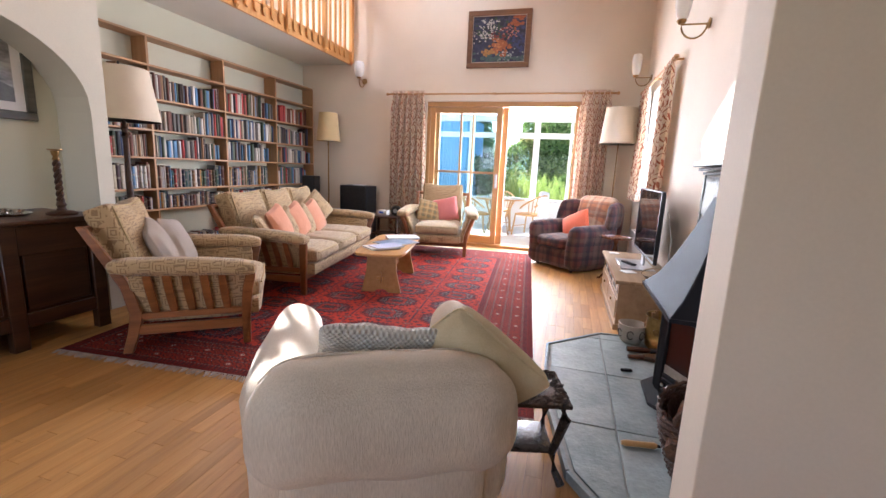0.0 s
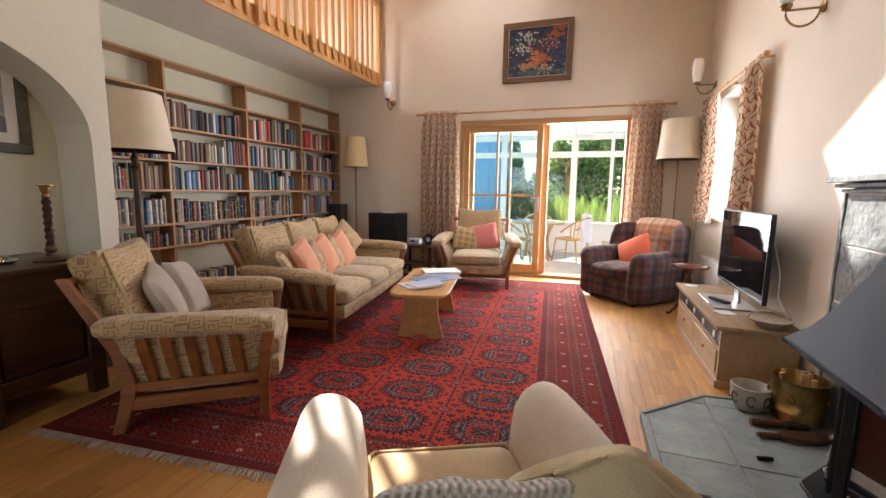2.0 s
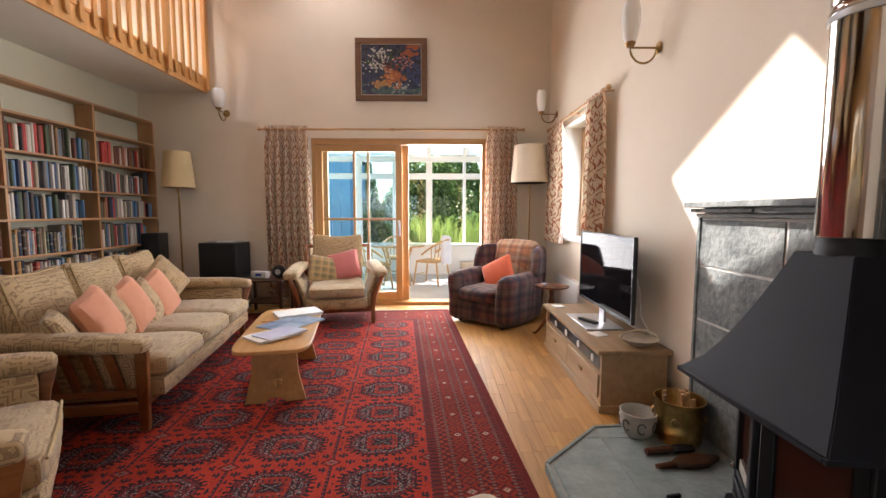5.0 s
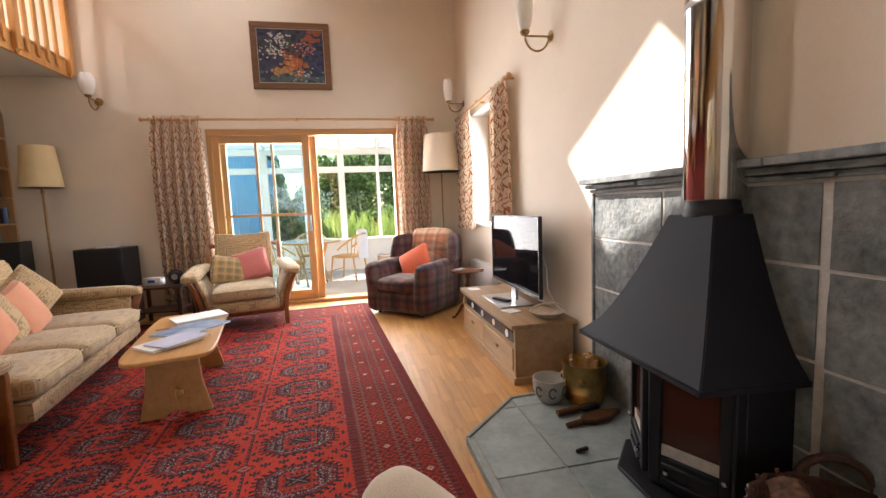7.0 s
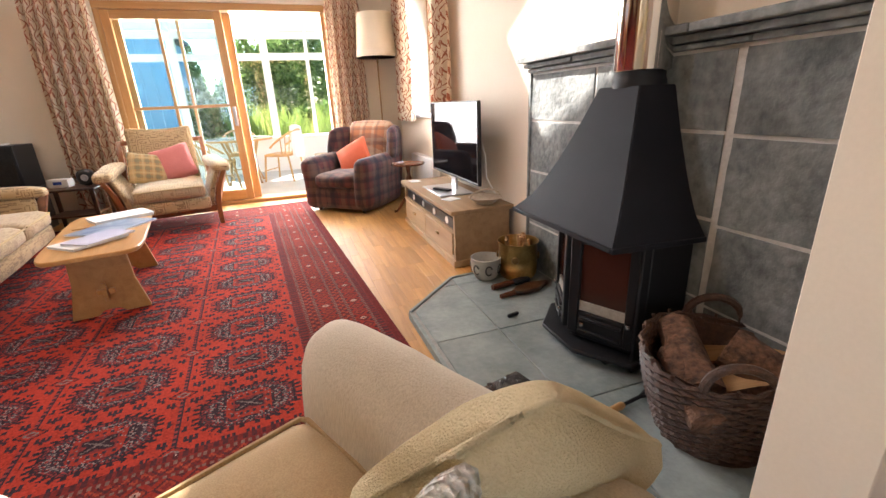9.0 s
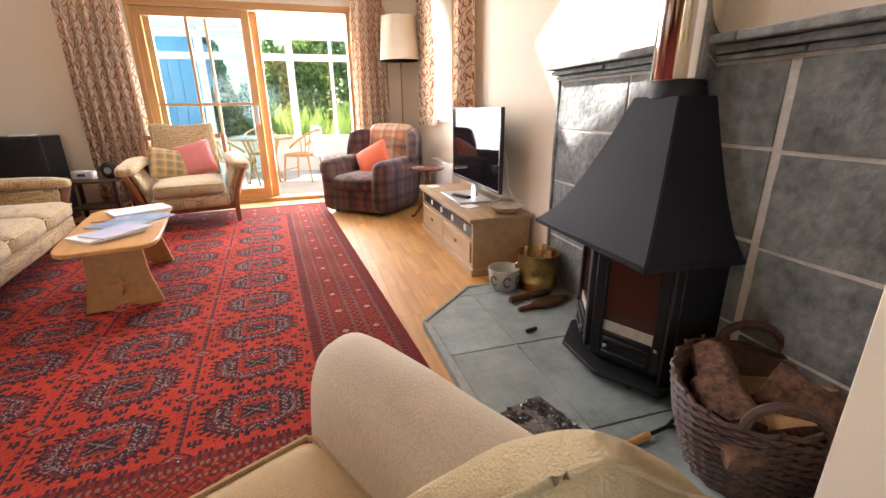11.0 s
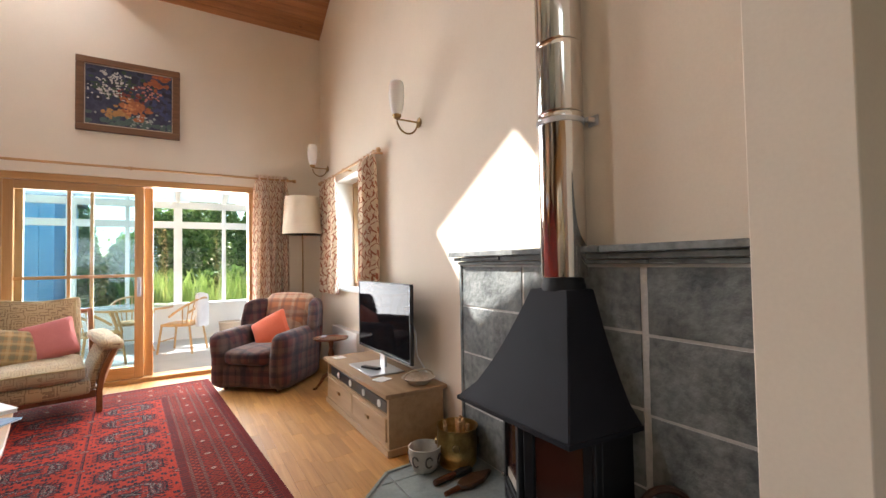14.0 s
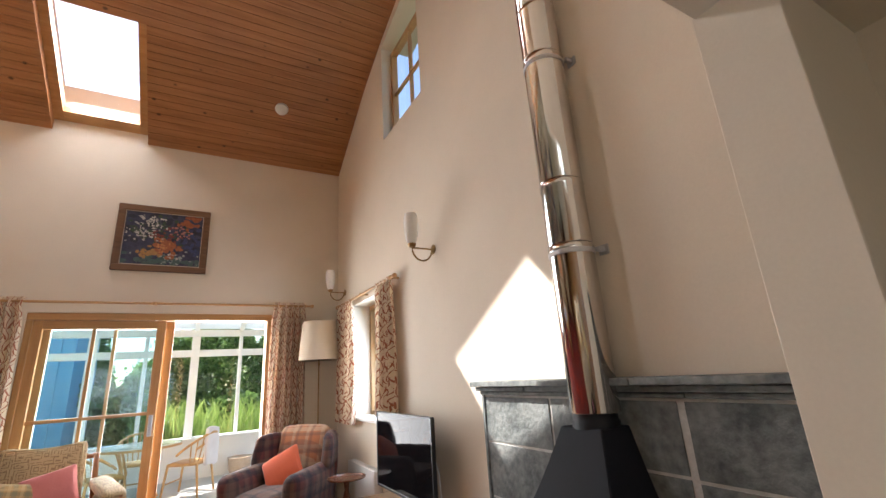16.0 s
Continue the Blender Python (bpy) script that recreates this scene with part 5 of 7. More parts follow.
for a, b in zip(HEARTH, HEARTH[1:]):
    if a[0] < 1.2 or b[0] < 1.2:
        d = Vector((b[0] - a[0], b[1] - a[1], 0)).normalized()
        nrm = Vector((d.y, -d.x, 0)) * -0.009
        q = [(a[0], a[1]), (b[0], b[1]), (b[0] - nrm.x * 2, b[1] - nrm.y * 2), (a[0] - nrm.x * 2, a[1] - nrm.y * 2)]
        part("edging", prism(q, 0.002, 0.047, "z", 0.002), SLATE, hearth, smooth=False)

panel = thing("slate_wall_panel", pose(0, 0, 0), "riven dark slate panel with pale joints on the wall behind the stove", "wall panel", kind="structure")
part("mortar", box(EAST - 0.032, 1.778, 0.044, EAST - 0.001, 3.70, 1.268), GROUT, panel, smooth=False)
cols = [(1.78, 2.350), (2.378, 3.08), (3.095, 3.68)]
rows_ = {0: [0.045, 0.34, 0.66, 0.98, 1.262], 1: [0.045, 0.36, 0.675, 0.987, 1.262], 2: [0.045, 0.352, 0.693, 0.997, 1.262]}


def riven(y0, y1, z0, z1, seed):
    """A slate with a split, uneven face towards the room."""
    bm = bmesh.new()
    nu, nv = 12, 8
    x = EAST - 0.038
    g = [[bm.verts.new((x - 0.005 * noise.fractal(Vector((y0 + (y1 - y0) * i / nu + seed, (z0 + (z1 - z0) * j / nv) * 1.6, seed)) * 4, 0.8, 2, 4), y0 + (y1 - y0) * i / nu, z0 + (z1 - z0) * j / nv)) for j in range(nv + 1)] for i in range(nu + 1)]
    for i in range(nu):
        for j in range(nv):
            bm.faces.new((g[i][j], g[i][j + 1], g[i + 1][j + 1], g[i + 1][j]))
    ext = bmesh.ops.extrude_edge_only(bm, edges=[e for e in bm.edges if e.is_boundary])
    for v in [q for q in ext["geom"] if isinstance(q, bmesh.types.BMVert)]:
        v.co.x = EAST - 0.015
    bmesh.ops.recalc_face_normals(bm, faces=bm.faces[:])
    return bm


for ci, (y0, y1) in enumerate(cols):
    for z0, z1 in zip(rows_[ci], rows_[ci][1:]):
        part("slate", riven(y0 + 0.003, y1 - 0.003, z0 + 0.007, z1 - 0.007, ci * 7 + z0 * 5), SLATE_DARK, panel)
part("edge_strip", box(EAST - 0.045, 3.682, 0.046, EAST - 0.001, 3.708, 1.266, 0.004), SLATE_DARK, panel)
for i, (z0, z1, o) in enumerate(((1.268, 1.290, 0.055), (1.292, 1.318, 0.075), (1.320, 1.352, 0.115))):
    yy = 1.778
    for k in range(3):
        ln = (0.55, 0.72, 0.74)[(k + i) % 3]
        e = min(yy + ln, 3.71 + 0.01 * i)
        part("ledge_slate", box(EAST - o - 0.006 * ((k + i) % 2), yy + 0.002, z0, EAST - 0.001, e, z1 - 0.001 * ((k * 2 + i) % 3), 0.004), SLATE_DARK, panel)
        yy = e

stove = thing("wood_stove", pose(0, 0, 0.045), "black cast-iron wood stove with a tall sheet-metal hood", "stove")
BODY = [(1.225, 2.99), (1.02, 2.99), (0.885, 2.72), (1.02, 2.45), (1.225, 2.45)]
cx, cy = 1.05, 2.72


def scaled(poly, k, ax=cx, ay=cy):
    return [(ax + (p[0] - ax) * k, ay + (p[1] - ay) * k) for p in poly]


part("base_plate", prism([(1.21, 3.01), (0.98, 3.02), (0.825, 2.85), (0.82, 2.60), (0.96, 2.41), (1.21, 2.41)], 0.035, 0.055, "z", 0.005), IRON, stove)
for x, y in ((0.95, 2.90), (0.95, 2.54), (1.17, 2.94), (1.17, 2.50)):
    part("leg", box(x - 0.025, y - 0.025, 0, x + 0.025, y + 0.025, 0.036, 0.004), IRON, stove)
part("firebox", prism(BODY, 0.055, 0.555, "z", 0.008), IRON, stove, smooth=False)
part("side_column", box(0.985, 2.430, 0.0, 1.025, 2.447, 0.558, 0.004), IRON, stove)
part("side_panel", box(1.027, 2.432, 0.0, 1.225, 2.447, 0.558, 0.004), IRON, stove)


def stove_door(a, b, hand):
    """One glazed door on the canted front, from hinge to meeting edge."""
    a, b = Vector((*a, 0)), Vector((*b, 0))
    d = (b - a).normalized()
    n = Vector((d.y, -d.x, 0))
    if n.x > 0:
        n = -n
    ln = (b - a).length

    def pc(s0, s1, z0, z1, o0, o1, bev=0.004):
        bm = box(s0, o0, z0, s1, o1, z1, bev)
        return moved(bm, Matrix(((d.x, n.x, 0, a.x), (d.y, n.y, 0, a.y), (0, 0, 1, 0), (0, 0, 0, 1))))
    dr = part("door", join(pc(0.012, 0.05, 0.09, 0.54, 0.0, 0.03), pc(ln - 0.05, ln - 0.004, 0.09, 0.54, 0.0, 0.03), pc(0.05, ln - 0.05, 0.09, 0.20, 0.0, 0.028), pc(0.05, ln - 0.05, 0.505, 0.54, 0.0, 0.03), pc(0.06, ln - 0.06, 0.105, 0.12, 0.02, 0.04), pc(0.06, ln - 0.06, 0.165, 0.18, 0.02, 0.04)), IRON, stove)
    part("glass", pc(0.05, ln - 0.05, 0.20, 0.505, 0.004, 0.012, 0), STOVE_GLASS, dr, "smoked stove glass", smooth=False)
    part("log_bar", pc(0.05, ln - 0.05, 0.20, 0.245, 0.013, 0.018, 0.001), plain("pale_ash_bar", (0.30, 0.27, 0.22), (0.42, 0.38, 0.32), 20, 0.6), dr)
    for z in (0.145, 0.20):
        k = a + d * (ln * (0.75 if z < 0.17 else 0.10)) + n * 0.035
        part("knob", lathe([(0.0, -0.012), (0.010, -0.008), (0.012, 0.0), (0.010, 0.008), (0.0, 0.012)], 10, (k.x, k.y, z)), STEEL, dr)
    return dr


stove_door(BODY[1], BODY[2], 1)
stove_door(BODY[3], BODY[2], -1)
hx0, hx1, hy0, hy1, tx0, tx1, ty0, ty1 = 0.824, 1.222, 2.413, 3.15, 1.05, 1.222, 2.61, 2.84
hb0 = hy0 - 0.03
bm = bmesh.new()
loops = []
for k in range(8):
    f = k / 7
    g = f ** 0.7
    z = 0.565 + f * 0.546
    loops.append([bm.verts.new(c) for c in ((hx0 + (tx0 - hx0) * g, hy0 + (ty0 - hy0) * g, z), (hx1, hb0 + (ty0 - hb0) * g, z), (hx1, hy1 + (ty1 - hy1) * g, z), (hx0 + (tx0 - hx0) * g, hy1 + (ty1 - hy1) * g, z))])
for p, q in zip(loops, loops[1:]):
    for i in range(4):
        bm.faces.new((p[i], p[(i + 1) % 4], q[(i + 1) % 4], q[i]))
bm.faces.new(loops[-1])
bm.faces.new(loops[0][::-1])
bmesh.ops.recalc_face_normals(bm, faces=bm.faces[:])
bmesh.ops.bevel(bm, geom=[e for e in bm.edges if e.calc_face_angle(0) > 0.7], offset=0.004, segments=2, affect="EDGES")
part("hood", bm, IRON_SHEET, stove)
part("hood_rim", join(prism([(hx0 - 0.004, hy0 - 0.004), (hx1, hb0 - 0.004), (hx1, hb0 + 0.012), (hx0 - 0.004, hy0 + 0.012)], 0.547, 0.567, "z", 0.002), box(hx0 - 0.004, hy1 - 0.012, 0.547, hx1, hy1 + 0.004, 0.567, 0.002), box(hx0 - 0.004, hy0 + 0.012, 0.547, hx0 + 0.012, hy1 - 0.012, 0.567, 0.002)), IRON_SHEET, stove)
part("collar", lathe([(0.10, 1.105), (0.10, 1.13), (0.094, 1.14), (0.094, 1.165)], 32, (1.140, 2.715, 0)), IRON, stove)
flue = thing("flue_pipe", pose(1.146, 2.715, 1.205), "polished stainless steel twin-wall flue rising to the ceiling", "flue")
z = 0.0
for k, ln in enumerate((0.76, 0.33, 0.75, 0.33, 0.95, 0.95, 0.7)):
    if z > 4.7:
        break
    part("section", lathe([(0.093, z), (0.103, z + 0.005), (0.1065, z + 0.010), (0.1065, z + ln - 0.03), (0.1095, z + ln - 0.026), (0.1095, z + ln - 0.006), (0.105, z + ln)], 40), STEEL, flue)
    z += ln
for z in (0.71, 1.78):
    part("wall_bracket", join(lathe([(0.1065, z), (0.1105, z + 0.003), (0.1105, z + 0.024), (0.1065, z + 0.027)], 32), box(0.06, -0.115, z + 0.008, 0.106, -0.09, z + 0.03, 0.003), box(0.104, -0.13, z - 0.005, 0.113, -0.075, z + 0.043, 0.002)), SILVER, flue)

# log basket
lb = thing("log_basket", pose(1.01, 2.085, 0.045), "dark woven wicker basket full of split logs, on the hearth", "basket")


def basket_wall():
    bms = []
    segs = 36
    for k in range(22):
        f = k / 21
        r = 0.165 + 0.075 * f + 0.012 * math.sin(f * 3)
        pts = []
        for i in range(segs + 1):
            a = 2 * math.pi * i / segs
            w = 0.006 * (1 if (i + k) % 2 else -1)
            rim = 0.045 * math.cos(a + 1.2) ** 2 * f
            pts.append(((r * 1.05 + w) * math.cos(a), (r * 0.92 + w) * math.sin(a), 0.012 + 0.275 * f + rim))
        bms.append(sweep(pts, 0.0085, 5))
    for i in range(18):
        a = 2 * math.pi * (i + 0.5) / 18
        bms.append(sweep([((0.165 + 0.08 * f) * 1.05 * math.cos(a), (0.165 + 0.08 * f) * 0.92 * math.sin(a), 0.005 + 0.30 * f + 0.045 * math.cos(a + 1.2) ** 2 * f) for f in (0, 0.5, 1)], 0.006, 5))
    return join(*bms)


part("weave", basket_wall(), WICKER, lb)
part("base", lathe([(0.0, 0.0), (0.17, 0.0), (0.17, 0.012), (0.0, 0.012)], 24), WICKER, lb)
part("liner", lathe([(0.155, 0.012), (0.225, 0.285), (0.222, 0.285), (0.15, 0.02), (0.0, 0.02)], 24), WICKER, lb)
for a0 in (0.9, 0.9 + math.pi):
    c, s = math.cos(a0), math.sin(a0)
    part("handle", sweep([(0.245 * c - 0.09 * math.cos(q) * s, 0.22 * s + 0.09 * math.cos(q) * c, 0.30 + 0.085 * math.sin(q)) for q in np.linspace(0, math.pi, 14)], 0.014, 7), WICKER, lb)


def log(m, r, ln, seed, label, split=True):
    lg = thing("log", m, label, "log", "logs in the basket")
    rg = random.Random(seed)
    bm = bmesh.new()
    n, rings = 16, []
    cut = 0.62 if split else 2
    for k in range(10):
        y = -ln / 2 + ln * k / 9
        ring = []
        for i in range(n):
            a = 2 * math.pi * i / n
            rr = r * (1 + 0.16 * noise.noise(Vector((math.cos(a) * 2 + seed, y * 9, math.sin(a) * 2))))
            x, z = rr * math.cos(a), rr * math.sin(a)
            ring.append(bm.verts.new((x, y, min(z, r * (cut - 0.5) + 0.01 * noise.noise(Vector((x * 20, y * 7, seed)))))))
        rings.append(ring)
    for p, q in zip(rings, rings[1:]):
        for i in range(n):
            bm.faces.new((p[i], p[(i + 1) % n], q[(i + 1) % n], q[i]))
    bm.faces.new(rings[0][::-1])
    bm.faces.new(rings[-1])
    bmesh.ops.recalc_face_normals(bm, faces=bm.faces[:])
    ob = part("bark", bm, BARK, lg)
    if split:
        ob.data.materials.append(SPLIT)
        for p in ob.data.polygons:
            if p.normal.z > 0.8 or abs(p.normal.y) > 0.9:
                p.material_index = 1
    return lg


LB = pose(1.01, 2.085, 0.045)
log(LB @ pose(-0.08, 0.06, 0.26, 14, 6, -28), 0.062, 0.30, 1, "rough bark log lying across the basket", False)
log(LB @ pose(0.11, 0.05, 0.235, -8, 14, 62), 0.075, 0.30, 2, "split log with pale grain in the basket")
log(LB @ pose(0.10, -0.09, 0.24, 18, -16, 18), 0.07, 0.28, 3, "lichen-spotted log in the basket", False)
log(LB @ pose(-0.03, -0.05, 0.225, -6, 10, 70), 0.06, 0.22, 4, "split log with pale grain in the basket")
log(LB @ pose(-0.02, 0.0, 0.15, 0, 0, 10), 0.08, 0.30, 5, "split log deep in the basket")
log(LB @ pose(-0.155, -0.02, 0.23, 20, 30, -12), 0.05, 0.26, 6, "thin bark log against the basket side", False)

pail = thing("brass_pail", pose(1.075, 3.555, 0.046), "hammered brass coal pail holding kindling, on the hearth", "pail")
part("body", lathe([(0.0, 0.004), (0.105, 0.0), (0.118, 0.02), (0.125, 0.12), (0.120, 0.215), (0.128, 0.228), (0.131, 0.236), (0.124, 0.236), (0.116, 0.21), (0.118, 0.02), (0.0, 0.015)], 36), BRASS, pail)
for a in (2.6, 5.7, 4.1):
    part("lion_ring", moved(lathe([(0.0, 0.0), (0.024, 0.002), (0.02, 0.012), (0.0, 0.016)], 12), pose(0.122 * math.cos(a), 0.122 * math.sin(a), 0.14, 90, 0, math.degrees(a) + 90)), DARK_BRASS, pail)
for i in range(9):
    rg = random.Random(i)
    solo("kindling", box(-0.013, -0.009, 0, 0.013, 0.009, 0.235 + 0.02 * rg.random(), 0.003), SPLIT, "split kindling stick standing in the brass pail", "kindling", pose(1.075 + rg.uniform(-0.06, 0.06), 3.555 + rg.uniform(-0.06, 0.06), 0.065, rg.uniform(-9, 9), rg.uniform(-9, 9), rg.uniform(0, 90)), group="kindling")
pot = thing("pottery_bowl", pose(0.872, 3.60, 0.046), "grey stoneware pot with dark painted scrolls, on the hearth", "pot")
STONEWARE = plain("stoneware", (0.36, 0.34, 0.29), (0.46, 0.43, 0.37), 14, 0.5, relief=0.2)
part("body", lathe([(0.0, 0.0), (0.06, 0.0), (0.072, 0.012), (0.092, 0.06), (0.097, 0.11), (0.095, 0.132), (0.099, 0.14), (0.093, 0.142), (0.086, 0.12), (0.06, 0.02), (0.0, 0.014)], 30), STONEWARE, pot)
for i in range(7):
    a = 2 * math.pi * i / 7
    ring = [((0.0965 + 0.001) * math.cos(a + 0.22 * math.cos(q)), (0.0965 + 0.001) * math.sin(a + 0.22 * math.cos(q)), 0.076 + 0.030 * math.sin(q)) for q in np.linspace(0.4, 5.6, 14)]
    ring = [(p[0] * (0.90 + 0.10 * min(1, (p[2] - 0.02) / 0.08)), p[1] * (0.90 + 0.10 * min(1, (p[2] - 0.02) / 0.08)), p[2]) for p in ring]
    part("painted_scroll", sweep(ring, 0.005, 5), plain("scroll_glaze", (0.06, 0.055, 0.05), (0.10, 0.09, 0.08), 20, 0.4) if i == 0 else bpy.data.materials["scroll_glaze"], pot)
bl = thing("bellows", pose(0.96, 3.30, 0.046, 0, 0, 12), "worn leather and wood fire bellows lying on the hearth", "bellows")
part("board", prism([(-0.05, -0.02), (0.0, -0.045), (0.10, -0.05), (0.17, -0.02), (0.21, -0.01), (0.21, 0.01), (0.17, 0.02), (0.10, 0.05), (0.0, 0.045), (-0.05, 0.02)], 0.0, 0.028, "z", 0.005), DARK_OAK, bl)
part("grip", sweep([(-0.05, 0, 0.014), (-0.15, 0, 0.016)], [0.016, 0.013], 10), MAHOGANY, bl)
br = thing("hearth_brush", pose(0.95, 3.415, 0.056, 0, 0, 8), "small hearth brush with a turned reddish wooden handle", "brush")
part("handle", sweep([(-0.13, 0, 0.008), (-0.02, 0, 0.008), (0.02, 0, 0.008)], [0.017, 0.019, 0.013], 10), MAHOGANY, br)
part("bristles", box(0.02, -0.025, -0.008, 0.14, 0.025, 0.022, 0.008), BLACK, br)
pk = thing("hearth_poker", pose(0.80, 2.272, 0.060, 0, 0, 9), "iron fire tongs with a turned wooden handle lying by the basket", "fire tool")
part("grip", sweep([(-0.14, 0, 0), (-0.12, 0, 0), (-0.06, 0, 0), (0.0, 0, 0), (0.012, 0, 0)], [0.009, 0.014, 0.0125, 0.0145, 0.010], 12), TABLE_WOOD, pk)
part("shaft", join(sweep([(0.01, 0, 0), (0.10, 0.0, -0.002), (0.17, 0.02, -0.004)], 0.007, 8), sweep([(0.10, 0, -0.002), (0.17, -0.02, -0.004)], 0.006, 8)), IRON, pk)
solo("stove_key", box(-0.035, -0.008, 0, 0.035, 0.008, 0.018, 0.004), IRON, "small black iron stove tool on the hearth", "fire tool", pose(0.78, 3.06, 0.0455, 0, 0, 12))

# carved side table
ST = pose(0.242, 2.047, 0.0, 0, 0, 15)
st = thing("carved_side_table", ST, "small ebonised side table with a carved border and a lower shelf", "side table")
part("top", box(-0.15, -0.15, 0.342, 0.15, 0.15, 0.36, 0.008, 2), BLACK_CARVED, st)
rg = random.Random(4)
car = []
for i in range(150):
    e = rg.randrange(4)
    p, q = rg.uniform(-0.137, 0.137), rg.uniform(0.097, 0.138)
    x, y = ((p, q), (p, -q), (q, p), (-q, p))[e]
    a, r = rg.uniform(0, 6.28), rg.uniform(0.008, 0.015)
    car.append(moved(sweep([(r * math.cos(b), r * math.sin(b), 0) for b in np.linspace(a, a + 3.8, 6)], 0.0035, 4), Matrix.Translation((x, y, 0.3605))))
part("carving", join(*car), BLACK_CARVED, st, "raised carved leaf border")
part("shelf", box(-0.105, -0.105, 0.12, 0.105, 0.105, 0.135, 0.006, 2), BLACK_CARVED, st)
for sx in (-1, 1):
    for sy in (-1, 1):
        part("leg", sweep([(sx * 0.118, sy * 0.118, 0.343), (sx * 0.13, sy * 0.13, 0.29), (sx * 0.112, sy * 0.112, 0.20), (sx * 0.098, sy * 0.098, 0.12), (sx * 0.112, sy * 0.112, 0.05), (sx * 0.135, sy * 0.135, 0.003)], [0.02, 0.022, 0.019, 0.016, 0.014, 0.018], 8), BLACK_CARVED, st)
solo("coaster", box(-0.05, -0.05, 0, 0.05, 0.05, 0.005, 0.002), plain("pink_flower_print", (0.45, 0.03, 0.14), (0.80, 0.50, 0.56), 28, 0.3, fine=40, relief=0.0), "pink flower-printed coaster on the carved table", "coaster", ST @ pose(-0.045, -0.01, 0.3605, 0, 0, 20))

# ---- pictures ----
pic = thing("framed_painting", pose(-0.87, NORTH - 0.001, 3.175), "brown-framed still life of white flowers, fruit and an orange jug", "painting")
FRAME_BROWN = wood("picture_frame_wood", (0.10, 0.045, 0.018), (0.15, 0.07, 0.03), (0.20, 0.10, 0.045), 0.4, "x", 1.0)
pw, ph = 0.475, 0.405
for nm, bm in (("frame_rail", box(-pw, -0.035, ph - 0.075, pw, 0, ph, 0.006)), ("frame_rail", box(-pw, -0.035, -ph, pw, 0, -ph + 0.075, 0.006)), ("frame_stile", box(-pw, -0.034, -ph + 0.075, -pw + 0.075, 0, ph - 0.075, 0.006)), ("frame_stile", box(pw - 0.075, -0.034, -ph + 0.075, pw, 0, ph - 0.075, 0.006))):
    part(nm, bm, FRAME_BROWN, pic)
SLIP = plain("pale_slip", (0.45, 0.36, 0.28), (0.52, 0.43, 0.34), 9, 0.5)
part("slip", join(box(-0.402, -0.026, 0.322, 0.402, -0.004, 0.332), box(-0.402, -0.026, -0.332, 0.402, -0.004, -0.322), box(-0.402, -0.026, -0.322, -0.394, -0.004, 0.322), box(0.394, -0.026, -0.322, 0.402, -0.004, 0.322)), SLIP, pic, smooth=False)
part("canvas", box(-0.394, -0.016, -0.322, 0.394, -0.004, 0.322), plain("navy_brushwork", (0.012, 0.014, 0.045), (0.05, 0.055, 0.10), 9, 0.45, fine=45, relief=0.6), pic, smooth=False)


def daubs(name, spots, color, seed, label=""):
    rg = random.Random(seed)
    bms = []
    for x, z, rx, rz in spots:
        n = 11
        ring = [(x + rx * rg.uniform(0.8, 1.15) * math.cos(2 * math.pi * i / n), z + rz * rg.uniform(0.8, 1.15) * math.sin(2 * math.pi * i / n)) for i in range(n)]
        bms.append(prism(ring, -0.0165 - 0.0006 * rg.random() - 0.0005 * seed, -0.015, "y"))
    part(name, join(*bms), plain(name + "_paint", tuple(c * 0.7 for c in color), tuple(min(1, c * 1.25) for c in color), 40, 0.45, fine=120, relief=0.5), pic, label, smooth=False)["kind"] = "stuff"


def cluster(rg, k, x, z, sx, sz, lo, hi):
    """Loose brush touches scattered about a spot."""
    return [(max(-0.37, min(0.37, rg.gauss(x, sx))), max(-0.30, min(0.30, rg.gauss(z, sz))), rg.uniform(lo, hi), rg.uniform(lo, hi) * 0.8) for _ in range(k)]


rg = random.Random(12)
daubs("dark_backdrop_daub", cluster(rg, 60, 0.0, 0.05, 0.22, 0.16, 0.02, 0.05), (0.012, 0.016, 0.035), 1)
daubs("blue_drape_daub", cluster(rg, 34, 0.29, 0.02, 0.06, 0.13, 0.015, 0.035), (0.035, 0.05, 0.13), 2)
daubs("green_cloth_daub", cluster(rg, 46, 0.02, -0.26, 0.20, 0.04, 0.018, 0.04), (0.06, 0.11, 0.10), 3)
daubs("pale_cloth_daub", cluster(rg, 30, 0.12, -0.24, 0.16, 0.04, 0.006, 0.016), (0.28, 0.33, 0.31), 4)
daubs("foliage_daub", cluster(rg, 60, -0.10, 0.08, 0.14, 0.09, 0.010, 0.03), (0.028, 0.055, 0.028), 5)
daubs("orange_drape_daub", cluster(rg, 22, 0.27, 0.24, 0.06, 0.035, 0.015, 0.04), (0.30, 0.085, 0.03), 6)
daubs("jug_daub", cluster(rg, 30, 0.05, -0.11, 0.055, 0.055, 0.02, 0.045), (0.34, 0.105, 0.035), 7)
daubs("jug_light_daub", cluster(rg, 16, 0.01, -0.10, 0.03, 0.05, 0.008, 0.02), (0.52, 0.21, 0.07), 8)
daubs("fruit_daub", cluster(rg, 20, -0.15, -0.18, 0.06, 0.03, 0.016, 0.034), (0.40, 0.20, 0.06), 9)
daubs("red_bloom_daub", cluster(rg, 26, 0.03, 0.04, 0.09, 0.05, 0.010, 0.026), (0.17, 0.028, 0.022), 10)
daubs("pink_bloom_daub", cluster(rg, 22, 0.17, 0.08, 0.06, 0.05, 0.008, 0.02), (0.40, 0.17, 0.14), 11)
